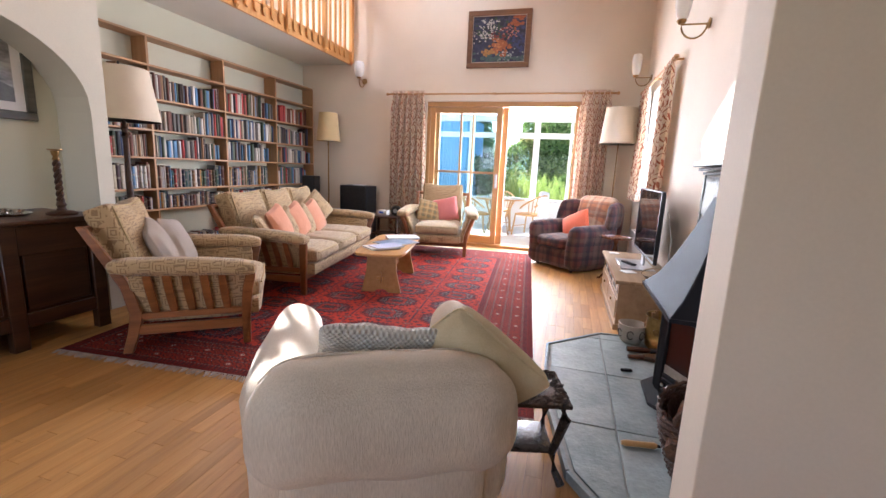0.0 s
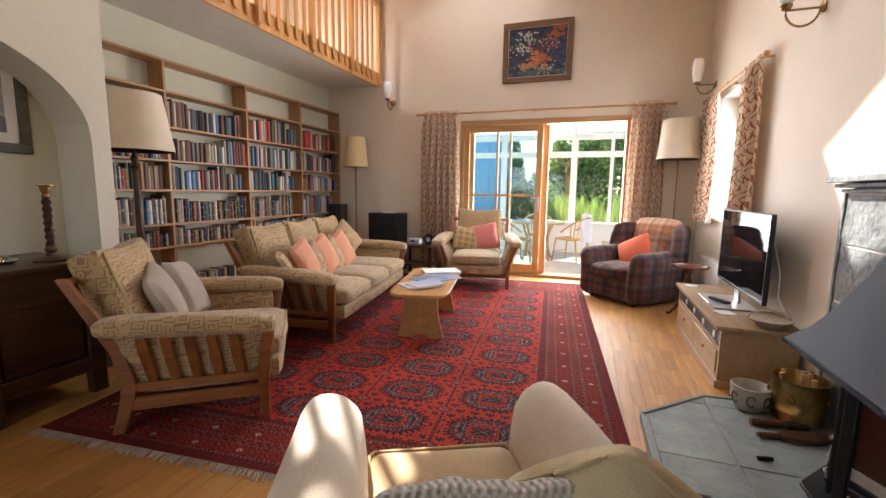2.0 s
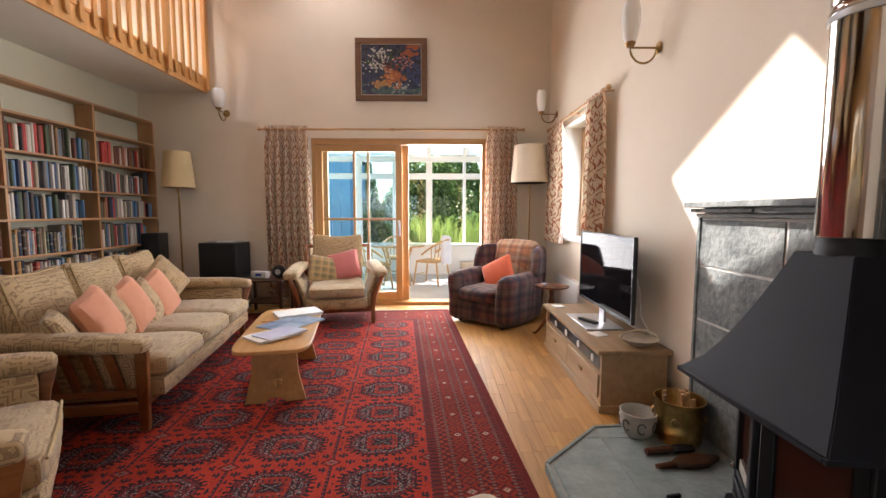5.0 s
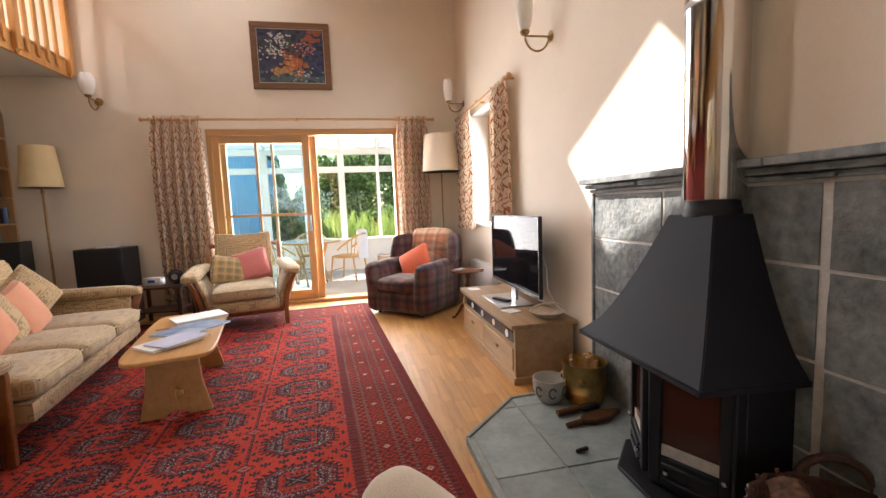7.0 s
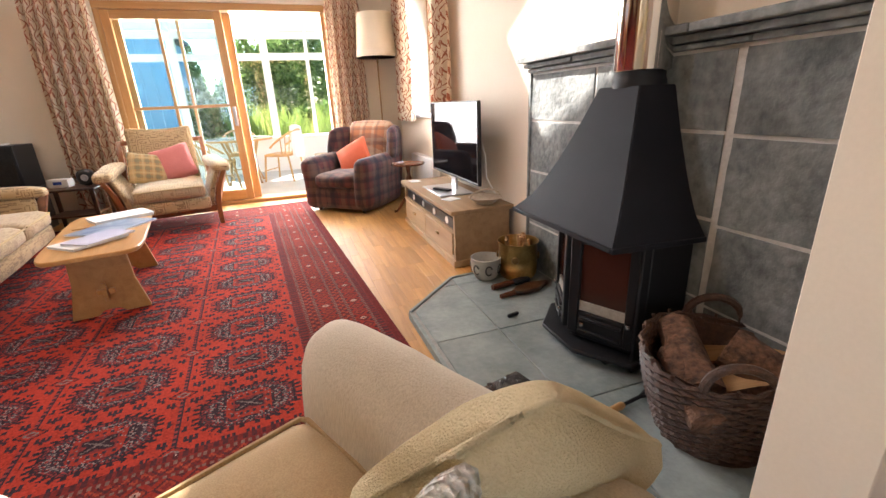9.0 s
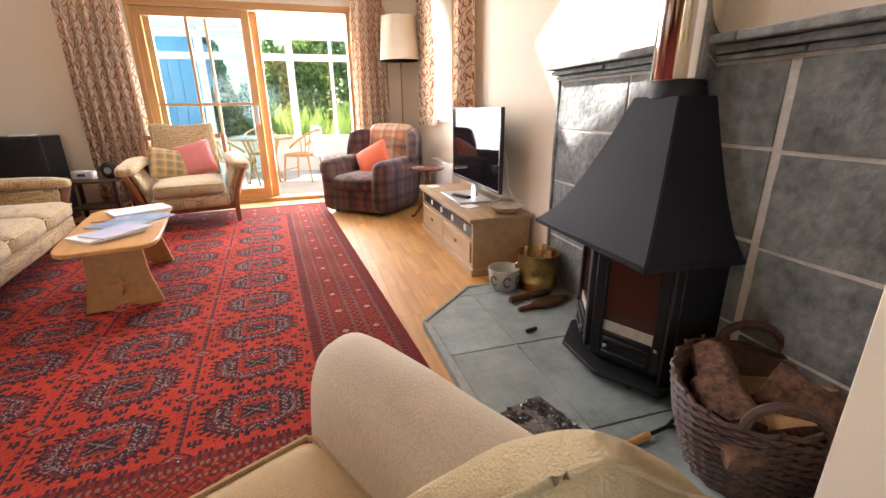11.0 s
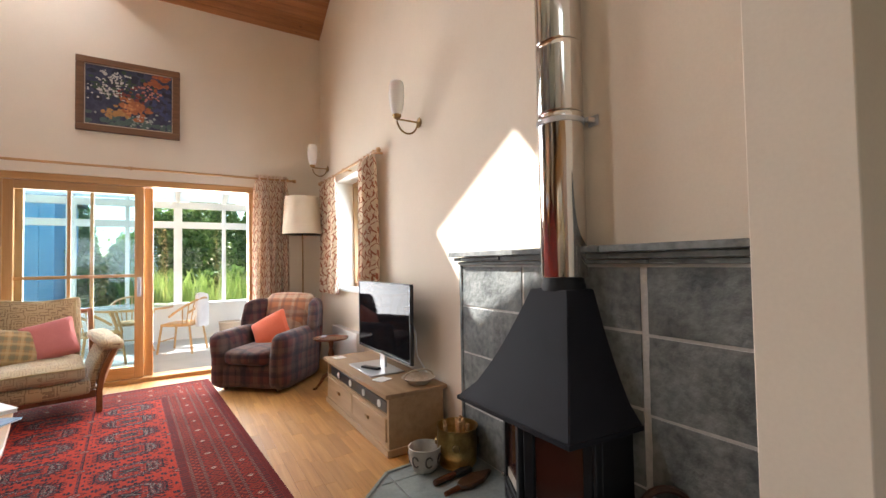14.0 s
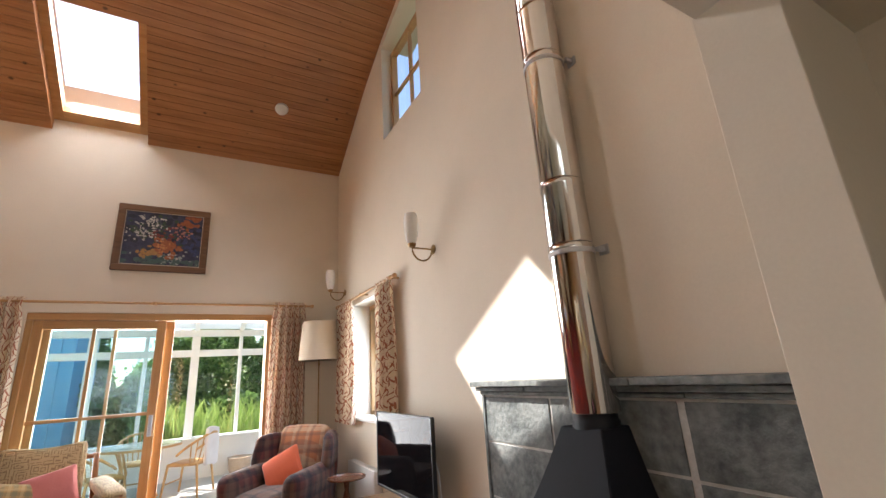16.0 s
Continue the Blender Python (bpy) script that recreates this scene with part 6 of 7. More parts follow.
daubs("white_bloom_daub", cluster(rg, 70, -0.15, 0.19, 0.075, 0.055, 0.006, 0.015) + cluster(rg, 50, -0.22, 0.05, 0.09, 0.04, 0.006, 0.015) + cluster(rg, 14, 0.10, -0.20, 0.05, 0.02, 0.005, 0.012), (0.50, 0.48, 0.43), 12)

p2 = thing("framed_print", pose(ARCH_X - 0.351, 2.195, 1.79, 0, 0, 90), "grey landscape print in a broad dark frame", "picture")
GREY_FRAME = wood("grey_green_frame", (0.05, 0.045, 0.03), (0.08, 0.072, 0.05), (0.12, 0.105, 0.075), 0.4, "x", 1.0)
for nm, bm in (("frame_rail", box(-0.46, -0.03, 0.285, 0.46, 0, 0.345, 0.006)), ("frame_rail", box(-0.46, -0.03, -0.345, 0.46, 0, -0.285, 0.006)), ("frame_stile", box(-0.46, -0.029, -0.285, -0.40, 0, 0.285, 0.006)), ("frame_stile", box(0.40, -0.029, -0.285, 0.46, 0, 0.285, 0.006))):
    part(nm, moved(bm, pose(0, 0, 0)), GREY_FRAME, p2)
part("mount", box(-0.40, -0.012, -0.285, 0.40, -0.004, 0.285), PAPER, p2, smooth=False)
part("print", box(-0.34, -0.014, -0.225, 0.34, -0.0125, 0.225), plain("grey_landscape_print", (0.10, 0.10, 0.095), (0.42, 0.41, 0.38), 5, 0.3, fine=25, relief=0.0, stretch=(1, 1, 3)), p2, smooth=False)
part("hill", prism([(-0.34, -0.225), (0.34, -0.225), (0.34, -0.13), (0.12, -0.04), (-0.05, -0.10), (-0.22, -0.02), (-0.34, -0.08)], -0.0155, -0.0145, "y"), plain("dark_hill_ink", (0.07, 0.07, 0.07), (0.15, 0.15, 0.145), 12, 0.4), p2, smooth=False)
sw = thing("light_switch", pose(ARCH_X - 0.349, 2.845, 1.365), "white plastic light switch on the recess wall", "switch")
part("plate", box(0, -0.043, -0.043, 0.009, 0.043, 0.043, 0.003), PLASTIC, sw)
part("rocker", box(0.009, -0.012, -0.016, 0.013, 0.012, 0.016, 0.002), plain("grey_rocker", (0.45, 0.45, 0.45), (0.5, 0.5, 0.5)), sw)
solo("smoke_alarm", moved(lathe([(0.0, 0.042), (0.055, 0.040), (0.076, 0.028), (0.082, 0.0), (0.0, 0.0)], 28), pose(0, 0, 0)), PLASTIC, "round white smoke alarm on the boarded ceiling", "smoke alarm", Matrix.Translation((0.294, 6.443, roof_z(6.443))) @ pose(0, 0, 0, 180 - 30.5, 0, 0))

# ---- bookcase and books ----
BX0, BX1 = WEST + 0.001, -4.045
ROWS_Z = [0.36, 0.655, 0.885, 1.225, 1.52, 1.85, 2.19, 2.485]
DIVS = [2.93, 4.085, 5.145, 6.175, 7.165]
bc = thing("bookcase", pose(0, 0, 0), "wall-wide pine bookcase, crammed but for its empty top row", "bookcase")
for z in ROWS_Z[1:]:
    part("shelf", box(BX0 + 0.004, DIVS[0], z - 0.022, BX1, DIVS[-1], z, 0.002), SHELF_WOOD, bc)
SHELF_UP = wood("bookcase_upright_pine", (0.36, 0.185, 0.075), (0.44, 0.24, 0.105), (0.50, 0.29, 0.14), 0.5, "z", 0.7)
for y in DIVS:
    for za, zb in zip(ROWS_Z[1:], ROWS_Z[2:]):
        part("upright", box(BX0 + 0.004, y - 0.012, za, BX1 - 0.003, y + 0.012, zb - 0.022), SHELF_UP, bc)
    part("upright", box(BX0 + 0.004, y - 0.012, 0, BX1 - 0.003, y + 0.012, ROWS_Z[1] - 0.022), SHELF_UP, bc)
part("bottom_shelf", box(BX0 + 0.004, DIVS[0], 0.08, BX1, DIVS[-1], 0.10), SHELF_WOOD, bc)


def book_cloth():
    mt, n, l, b = nodes_of("book_cloth")
    oi = n.new("ShaderNodeObjectInfo")
    stops = [(0.514, 0.442, 0.346), (0.070, 0.052, 0.046), (0.166, 0.064, 0.040), (0.610, 0.562, 0.490), (0.040, 0.052, 0.094), (0.610, 0.526, 0.358), (0.418, 0.052, 0.046), (0.070, 0.106, 0.064), (0.730, 0.694, 0.634), (0.032, 0.030, 0.032), (0.130, 0.250, 0.394), (0.250, 0.142, 0.070), (0.750, 0.706, 0.610), (0.274, 0.274, 0.262), (0.586, 0.298, 0.070), (0.094, 0.048, 0.046), (0.634, 0.466, 0.406), (0.058, 0.118, 0.106), (0.166, 0.130, 0.094), (0.514, 0.514, 0.538)]
    r = ramp(n, [(i / len(stops), c) for i, c in enumerate(stops)], "CONSTANT")
    l.new(oi.outputs["Random"], r.inputs["Fac"])
    v = coords(n, l)
    sp = n.new("ShaderNodeSeparateXYZ")
    l.new(v, sp.inputs[0])
    wob = math_node(n, l, "MULTIPLY", oi.outputs["Random"], 17.3)
    band = math_node(n, l, "FRACT", math_node(n, l, "ADD", math_node(n, l, "MULTIPLY", sp.outputs[2], 1.9), wob))
    mask = math_node(n, l, "MULTIPLY", math_node(n, l, "LESS_THAN", band, 0.16), 0.55)
    fine = noise_tex(n, l, coords(n, l, (12, 30, 30)), 4, 3)
    c = mix(n, l, mask, r.outputs["Color"], (0.45, 0.38, 0.26))
    c = mix(n, l, math_node(n, l, "MULTIPLY", fine, 0.18), c, (0.05, 0.04, 0.035))
    l.new(c, b.inputs["Base Color"])
    b.inputs["Roughness"].default_value = 0.6
    return mt


BOOK = book_cloth()
book_me = bpy.data.meshes.new("book")
o = [(0.0, 0.0), (0.95, 0.0), (0.99, 0.22), (1.0, 0.5), (0.99, 0.78), (0.95, 1.0), (0.0, 1.0)]
bm = prism(o, 0, 1, "z")
bm.to_mesh(book_me)
bm.free()
book_me.materials.append(BOOK)
rg = random.Random(77)
far_books = []
count = 0
for ri in range(6):
    z0, z1 = ROWS_Z[ri], ROWS_Z[ri + 1]
    if ri == 0:
        z0, z1 = 0.10, 0.633
    for ci in range(4):
        y, end = DIVS[ci] + 0.016, DIVS[ci + 1] - 0.016
        stop = end - rg.choice((0.0, 0.02, 0.05, 0.16 if ci > 1 else 0.04))
        base_h = (min(0.30, z1 - z0 - 0.03)) * rg.uniform(0.90, 1.0)
        tilt_end = rg.random() < 0.4
        run = 0
        while y < stop - 0.012:
            if run <= 0:
                run, ht = rg.randint(3, 9), base_h * rg.uniform(0.70, 1.0)
                tk = rg.uniform(0.016, 0.034)
            run -= 1
            w = tk * rg.uniform(0.7, 1.35)
            h = min(z1 - z0 - 0.028, ht * rg.uniform(0.93, 1.05))
            d = rg.uniform(0.125, 0.165)
            m = Matrix.Translation((BX0 + 0.01 + rg.uniform(0.0, 0.014), y, z0 + 0.0005)) @ Matrix.Diagonal((d, w, h, 1))
            if ci == 3 or (ri == 0 and ci > 0) or count >= 300:
                far_books.append(m)
            else:
                ob = new("book", book_me)
                ob.matrix_basis = m
                tagged(ob, "upright book with a worn spine on the bookcase shelf", "book", "books on the bookcase")
                count += 1
            y += w + 0.0008
verts, faces = [], []
src = [v.co.copy() for v in book_me.vertices]
src_f = [tuple(p.vertices) for p in book_me.polygons]
for m in far_books:
    k = len(verts)
    verts += [m @ v for v in src]
    faces += [tuple(i + k for i in f) for f in src_f]
me = bpy.data.meshes.new("books")
me.from_pydata(verts, [], faces)
mt, n, l, b = nodes_of("far_book_cloth")
geo = n.new("ShaderNodeNewGeometry")
r = ramp(n, [(i / 12, c) for i, c in enumerate(((0.490, 0.426, 0.330), (0.082, 0.058, 0.050), (0.170, 0.066, 0.042), (0.586, 0.538, 0.458), (0.042, 0.066, 0.138), (0.090, 0.122, 0.074), (0.490, 0.058, 0.050), (0.746, 0.714, 0.650), (0.034, 0.034, 0.037), (0.106, 0.234, 0.410), (0.330, 0.186, 0.090), (0.170, 0.154, 0.138)))], "CONSTANT")
l.new(geo.outputs["Random Per Island"], r.inputs["Fac"])
l.new(r.outputs["Color"], b.inputs["Base Color"])
b.inputs["Roughness"].default_value = 0.6
me.materials.append(mt)
tagged(new("books", me), "rows of closely packed books at the far end of the bookcase", "books", kind="stuff")

# ---- lamps ----


def floor_lamp(m, zb, zt, rb, rt, shade, stem, label, turned, rstem=0.013):
    f = thing("floor_lamp", m, label, "floor lamp", "floor lamps")
    part("base", lathe([(0.0, 0.0), (0.14, 0.0), (0.145, 0.012), (0.12, 0.03), (0.045, 0.045), (0.03, 0.06), (0.0, 0.06)], 24), stem, f)
    if turned:
        prof = [(0.024, 0.05), (0.03, 0.10), (0.02, 0.16), (0.026, 0.30), (0.03, 0.7), (0.026, 1.05), (0.021, zb - 0.16), (0.034, zb - 0.13), (0.02, zb - 0.10), (0.03, zb - 0.06), (0.016, zb - 0.03), (0.014, zb + 0.08)]
    else:
        prof = [(rstem, 0.05), (rstem, zb * 0.6), (rstem * 0.9, zb - 0.08), (rstem * 1.5, zb - 0.05), (rstem, zb - 0.02), (rstem, zb + 0.10)]
    part("stem", lathe(prof, 16), stem, f)
    part("shade", lathe([(rb, zb), (rb * 0.5 + rt * 0.5, (zb + zt) / 2), (rt, zt), (rt - 0.004, zt), (rb * 0.5 + rt * 0.5 - 0.005, (zb + zt) / 2), (rb - 0.004, zb)], 40), shade, f)
    part("spider", join(sweep([(-rt + 0.003, 0, zt - 0.03), (rt - 0.003, 0, zt - 0.03)], 0.003, 5), sweep([(0, 0, zb + 0.08), (0, 0, zt - 0.03)], 0.006, 6)), BRASS, f)
    part("bulb", lathe([(0.0, zb + 0.06), (0.018, zb + 0.08), (0.03, zb + 0.14), (0.02, zb + 0.18), (0.0, zb + 0.19)], 12), OPAL, f)
    return f


floor_lamp(pose(-3.50, 3.34, 0), 1.53, 1.97, 0.285, 0.215, SHADE, DARK_OAK, "turned dark oak standard lamp with a cream drum shade", True)
floor_lamp(pose(-3.60, 6.92, 0), 1.605, 2.06, 0.195, 0.15, SHADE_YELLOW, DARK_BRASS, "slim bronze floor lamp with a straw-coloured shade", False)
floor_lamp(pose(0.945, 6.91, 0), 1.675, 2.15, 0.25, 0.205, SHADE, DARK_BRASS, "slim brass floor lamp with a cream shade behind the tartan chair", False, 0.009)

# ---- sideboard in the arch ----
SX = -2.83
sb = thing("sideboard", pose(0, 0, 0), "old dark oak sideboard with fielded panel doors, in the arched recess", "sideboard")
part("top", box(-3.46, 1.02, 0.785, SX + 0.025, 2.62, 0.815, 0.007, 2), DARK_OAK, sb)
part("carcass", box(-3.45, 1.06, 0.14, SX - 0.03, 2.58, 0.785), DARK_OAK, sb, smooth=False)
for y in (1.06, 1.51, 2.0, 2.50):
    part("stile", box(SX - 0.06, y, 0.0, SX, y + 0.085, 0.785, 0.004), DARK_OAK, sb)
for i, y in enumerate((1.145, 1.595, 2.085)):
    w = 0.365 if i == 0 else 0.405 if i == 1 else 0.415
    d = part("door", box(SX - 0.03, y, 0.60, SX - 0.004, y + w, 0.785, 0.003), DARK_OAK, sb)
    part("rail", box(SX - 0.03, y, 0.14, SX - 0.004, y + w, 0.23, 0.004), DARK_OAK, sb)
    o = [(y + 0.02, 0.25), (y + w - 0.02, 0.25), (y + w - 0.02, 0.60), (y + w - 0.08, 0.655), (y + w / 2, 0.675), (y + 0.08, 0.655), (y + 0.02, 0.60)]
    part("panel", prism(o, SX - 0.028, SX - 0.012, "x", 0.006), DARK_OAK, d)
cs = thing("candlestick", pose(-2.98, 2.44, 0.815), "tall barley-twist dark wood candlestick with a brass cup", "candlestick")
part("foot", lathe([(0.0, 0.0), (0.085, 0.0), (0.088, 0.012), (0.07, 0.022), (0.03, 0.03), (0.022, 0.05), (0.03, 0.065), (0.02, 0.09)], 24), DARK_OAK, cs)
tw = []
for s in range(2):
    tw.append(sweep([(0.011 * math.cos(a + s * math.pi), 0.011 * math.sin(a + s * math.pi), 0.085 + 0.28 * k / 60) for k, a in enumerate(np.linspace(0, 7 * math.pi, 61))], 0.0125, 7))
part("twist", join(*tw), DARK_OAK, cs)
part("cup", lathe([(0.012, 0.355), (0.022, 0.37), (0.014, 0.385), (0.022, 0.405), (0.024, 0.425), (0.042, 0.432), (0.042, 0.437), (0.02, 0.437)], 20), DARK_BRASS, cs)
tr = thing("silver_tray", pose(-3.17, 2.22, 0.815), "round silver tray with small silver dishes on the sideboard", "tray")
part("tray", lathe([(0.0, 0.003), (0.12, 0.0), (0.14, 0.012), (0.142, 0.016), (0.12, 0.008), (0.0, 0.007)], 28), STEEL, tr)
for x, y in ((0.04, 0.05), (-0.05, 0.03), (0.01, -0.06)):
    solo("silver_dish", lathe([(0.0, 0.0), (0.025, 0.0), (0.04, 0.02), (0.045, 0.03), (0.036, 0.022), (0.0, 0.008)], 16), STEEL, "small silver dish on the tray", "dish", pose(-3.17 + x, 2.22 + y, 0.823), group="silver dishes")

# ---- by the far wall: speakers, side table, radio, tripod table, heater ----


def speaker(m, w, d, h, label):
    s = thing("speaker", m, label, "speaker", "loudspeakers")
    part("cabinet", box(-w / 2, -d / 2, 0, w / 2, d / 2, h, 0.006), BLACK, s)
    part("grille", box(-w / 2 + 0.015, -d / 2 - 0.012, 0.02, w / 2 - 0.015, -d / 2 + 0.001, h - 0.02, 0.006), plain("grille_cloth", (0.010, 0.010, 0.010), (0.02, 0.02, 0.02), 40, 0.9, fine=300, relief=0.8), s)
    return s


stnd = thing("speaker_stand", pose(-3.03, 6.90, 0), "low black cabinet under a loudspeaker", "stand")
part("body", box(-0.24, -0.19, 0.0, 0.24, 0.19, 0.46, 0.006), BLACK, stnd)
speaker(pose(-3.03, 6.90, 0.461, 0, 0, -4), 0.50, 0.34, 0.44, "large black loudspeaker beside the curtain")
solo("paper_sheet", box(-0.1, -0.07, 0, 0.1, 0.07, 0.012, 0.003), PAPER, "folded white paper on the loudspeaker", "paper", pose(-3.02, 6.92, 0.902, 0, 0, 10))
speaker(pose(-3.93, 6.90, 0.66, 0, 0, 8), 0.22, 0.24, 0.36, "small black loudspeaker beside the bookcase")
s2 = thing("speaker_stand", pose(-3.93, 6.90, 0), "slim black loudspeaker stand beside the bookcase", "stand")
part("foot", box(-0.12, -0.13, 0, 0.12, 0.13, 0.02, 0.004), BLACK, s2)
part("column", box(-0.03, -0.03, 0.02, 0.03, 0.03, 0.648, 0.004), BLACK, s2)
part("plate", box(-0.1, -0.11, 0.648, 0.1, 0.11, 0.659, 0.003), BLACK, s2)
nt = thing("nest_table", pose(-2.42, 6.72, 0), "small dark wood side table between sofa and armchair", "side table")
part("top", box(-0.27, -0.23, 0.435, 0.27, 0.23, 0.458, 0.006, 2), DARK_OAK, nt)
for x in (-0.24, 0.24):
    for y in (-0.20, 0.20):
        part("leg", box(x - 0.018, y - 0.018, 0, x + 0.018, y + 0.018, 0.436, 0.004), DARK_OAK, nt)
part("shelf", box(-0.22, -0.18, 0.16, 0.22, 0.18, 0.178, 0.004), DARK_OAK, nt)
ra = thing("clock_radio", pose(-2.50, 6.72, 0.459, 0, 0, -12), "small white clock radio with a blue display", "radio")
part("case", box(-0.10, -0.05, 0, 0.10, 0.05, 0.085, 0.012, 2), PLASTIC, ra)
part("display", box(-0.04, -0.053, 0.03, 0.04, -0.05, 0.06), glossy("blue_display", (0.05, 0.10, 0.45), 0.2), ra, smooth=False)
dk = thing("round_speaker", pose(-2.26, 6.70, 0.459), "round black portable speaker on the side table", "speaker")
part("body", moved(lathe([(0.0, -0.05), (0.06, -0.045), (0.082, -0.02), (0.085, 0.02), (0.06, 0.045), (0.0, 0.05)], 24), pose(0, 0, 0.085, 90, 0, 0)), BLACK, dk)
part("cone", moved(lathe([(0.0, 0.0), (0.03, 0.008), (0.034, 0.0)], 20), pose(0, -0.05, 0.085, 90, 0, 0)), SILVER, dk)
tp = thing("tripod_table", pose(0.925, 5.66, 0), "small mahogany tripod table with a dished round top", "side table")
part("top", lathe([(0.0, 0.520), (0.15, 0.520), (0.172, 0.526), (0.178, 0.540), (0.168, 0.541), (0.158, 0.531), (0.0, 0.531)], 32), MAHOGANY, tp)
part("column", lathe([(0.03, 0.14), (0.036, 0.18), (0.02, 0.24), (0.026, 0.32), (0.034, 0.37), (0.018, 0.43), (0.03, 0.515), (0.04, 0.521)], 16), MAHOGANY, tp)
for i in range(3):
    a = 2.1 * i + 0.4
    c, s = math.cos(a), math.sin(a)
    part("leg", sweep([(0.02 * c, 0.02 * s, 0.17), (0.07 * c, 0.07 * s, 0.15), (0.12 * c, 0.12 * s, 0.07), (0.165 * c, 0.165 * s, 0.016), (0.19 * c, 0.19 * s, 0.014)], [0.016, 0.018, 0.014, 0.012, 0.014], 8), MAHOGANY, tp)
ht = thing("panel_heater", pose(EAST - 0.001, 6.02, 0), "white louvred wall heater under the side window", "heater")
part("case", box(-0.085, -0.42, 0.13, 0.0, 0.42, 0.555, 0.008, 2), PLASTIC, ht)
for i in range(26):
    part("louvre", box(-0.07, -0.39 + i * 0.03, 0.556, -0.015, -0.375 + i * 0.03, 0.562), PLASTIC, ht, smooth=False)
solo("power_cable", sweep([(1.17, 4.40, 0.95), (1.21, 4.34, 0.72), (1.20, 4.30, 0.56), (1.22, 4.22, 0.47), (1.25, 4.2, 0.40)], 0.005, 6), PLASTIC, "white cable hanging behind the television", "cable")

# ---- conservatory and garden ----
CX0, CX1, CY0, CY1 = -3.6, 2.9, NORTH + 0.35, 10.4
structure("conservatory_floor", box(CX0 - 0.2, CY0 - 0.24, -0.14, CX1 + 0.2, CY1 + 0.1, -0.02), plain("pale_stone_paving", (0.42, 0.42, 0.40), (0.50, 0.50, 0.48), 3, 0.5, fine=50), "pale grey tiled conservatory floor", "floor")
cons = thing("conservatory", pose(0, 0, 0), "white-framed glazed conservatory beyond the patio doors", "conservatory", kind="structure")
part("dwarf_wall", box(CX0, CY1 - 0.05, -0.02, CX1, CY1 + 0.15, 0.60), WHITE, cons, smooth=False)
part("window_board", box(CX0, CY1 - 0.20, 0.60, CX1, CY1 + 0.1, 0.635, 0.005), WHITE, cons)
part("transom", box(CX0, CY1 - 0.03, 1.98, CX1, CY1 + 0.04, 2.10, 0.004), WHITE, cons)
part("eaves_beam", box(CX0, CY1 - 0.04, 2.34, CX1, CY1 + 0.06, 2.46, 0.004), WHITE, cons)
xs = [-3.6, -2.9, -1.91, -1.17, -0.43, 0.31, 1.05, 1.8, 2.9]
for i, x in enumerate(xs):
    w = 0.065 if i % 2 == 0 else 0.03
    part("mullion", box(x - w, CY1 - 0.035, 0.635, x + w, CY1 + 0.045, 2.34, 0.004), WHITE, cons)
    a, b_ = Vector((0, CY1 + 0.1, 2.47)), Vector((0, CY0, 3.05))
    bm = bmesh.new()
    hexa(bm, x - 0.035, x + 0.035, a, b_, Vector((0, 0, 1)), Vector((0, 0, 1)), -0.06, 0.02)
    bmesh.ops.recalc_face_normals(bm, faces=bm.faces[:])
    part("rafter", bm, WHITE, cons, smooth=False)
for p, q in zip(xs, xs[1:]):
    g = part("pane", box(p, CY1, 0.635, q, CY1 + 0.006, 2.34), GARDEN_GLASS, cons, smooth=False)
    g.visible_shadow = False
    bm = bmesh.new()
    hexa(bm, p, q, Vector((0, CY1 + 0.1, 2.49)), Vector((0, CY0, 3.07)), Vector((0, 0, 1)), Vector((0, 0, 1)), 0.0, 0.02)
    bmesh.ops.recalc_face_normals(bm, faces=bm.faces[:])
    part("roof_panel", bm, ROOF_SHEET, cons, smooth=False)
for x in (CX0, CX1):
    part("end_wall", box(x - 0.05, CY0, -0.02, x + 0.05, CY1, 0.60), WHITE, cons, smooth=False)
    for y in (CY0 + 0.05, 8.5, 9.5, CY1 - 0.05):
        part("mullion", box(x - 0.04, y - 0.04, 0.60, x + 0.04, y + 0.04, 2.6, 0.004), WHITE, cons)


def cane_chair(m, label, cloth=False):
    c = thing("cane_chair", m, label, "chair", "conservatory chairs")
    part("seat", soft(-0.22, -0.21, 0.40, 0.22, 0.22, 0.45, 0.02, 0.01, 6), RATTAN, c)
    for x in (-0.2, 0.2):
        part("leg", sweep([(x, 0.2, 0.43), (x * 1.15, 0.25, 0.0)], 0.016, 8), RATTAN, c)
        part("leg", sweep([(x, -0.2, 0.43), (x * 1.15, -0.26, 0.0)], 0.016, 8), RATTAN, c)
    arc = [(0.29 * math.cos(a), -0.06 - 0.26 * math.sin(a), 0.64 + 0.18 * math.sin(a)) for a in np.linspace(-0.5, math.pi + 0.5, 22)]
    part("arm_hoop", sweep(arc, 0.017, 8), RATTAN, c)
    for k in range(9):
        a = math.pi * (0.1 + 0.8 * k / 8)
        part("back_cane", sweep([(0.21 * math.cos(a), -0.05 - 0.16 * math.sin(a), 0.43), (0.28 * math.cos(a), -0.06 - 0.25 * math.sin(a), 0.64 + 0.18 * math.sin(a))], 0.009, 6), RATTAN, c)
    part("brace", sweep([(-0.22, 0.23, 0.18), (0.22, 0.23, 0.18)], 0.01, 6), RATTAN, c)
    return c


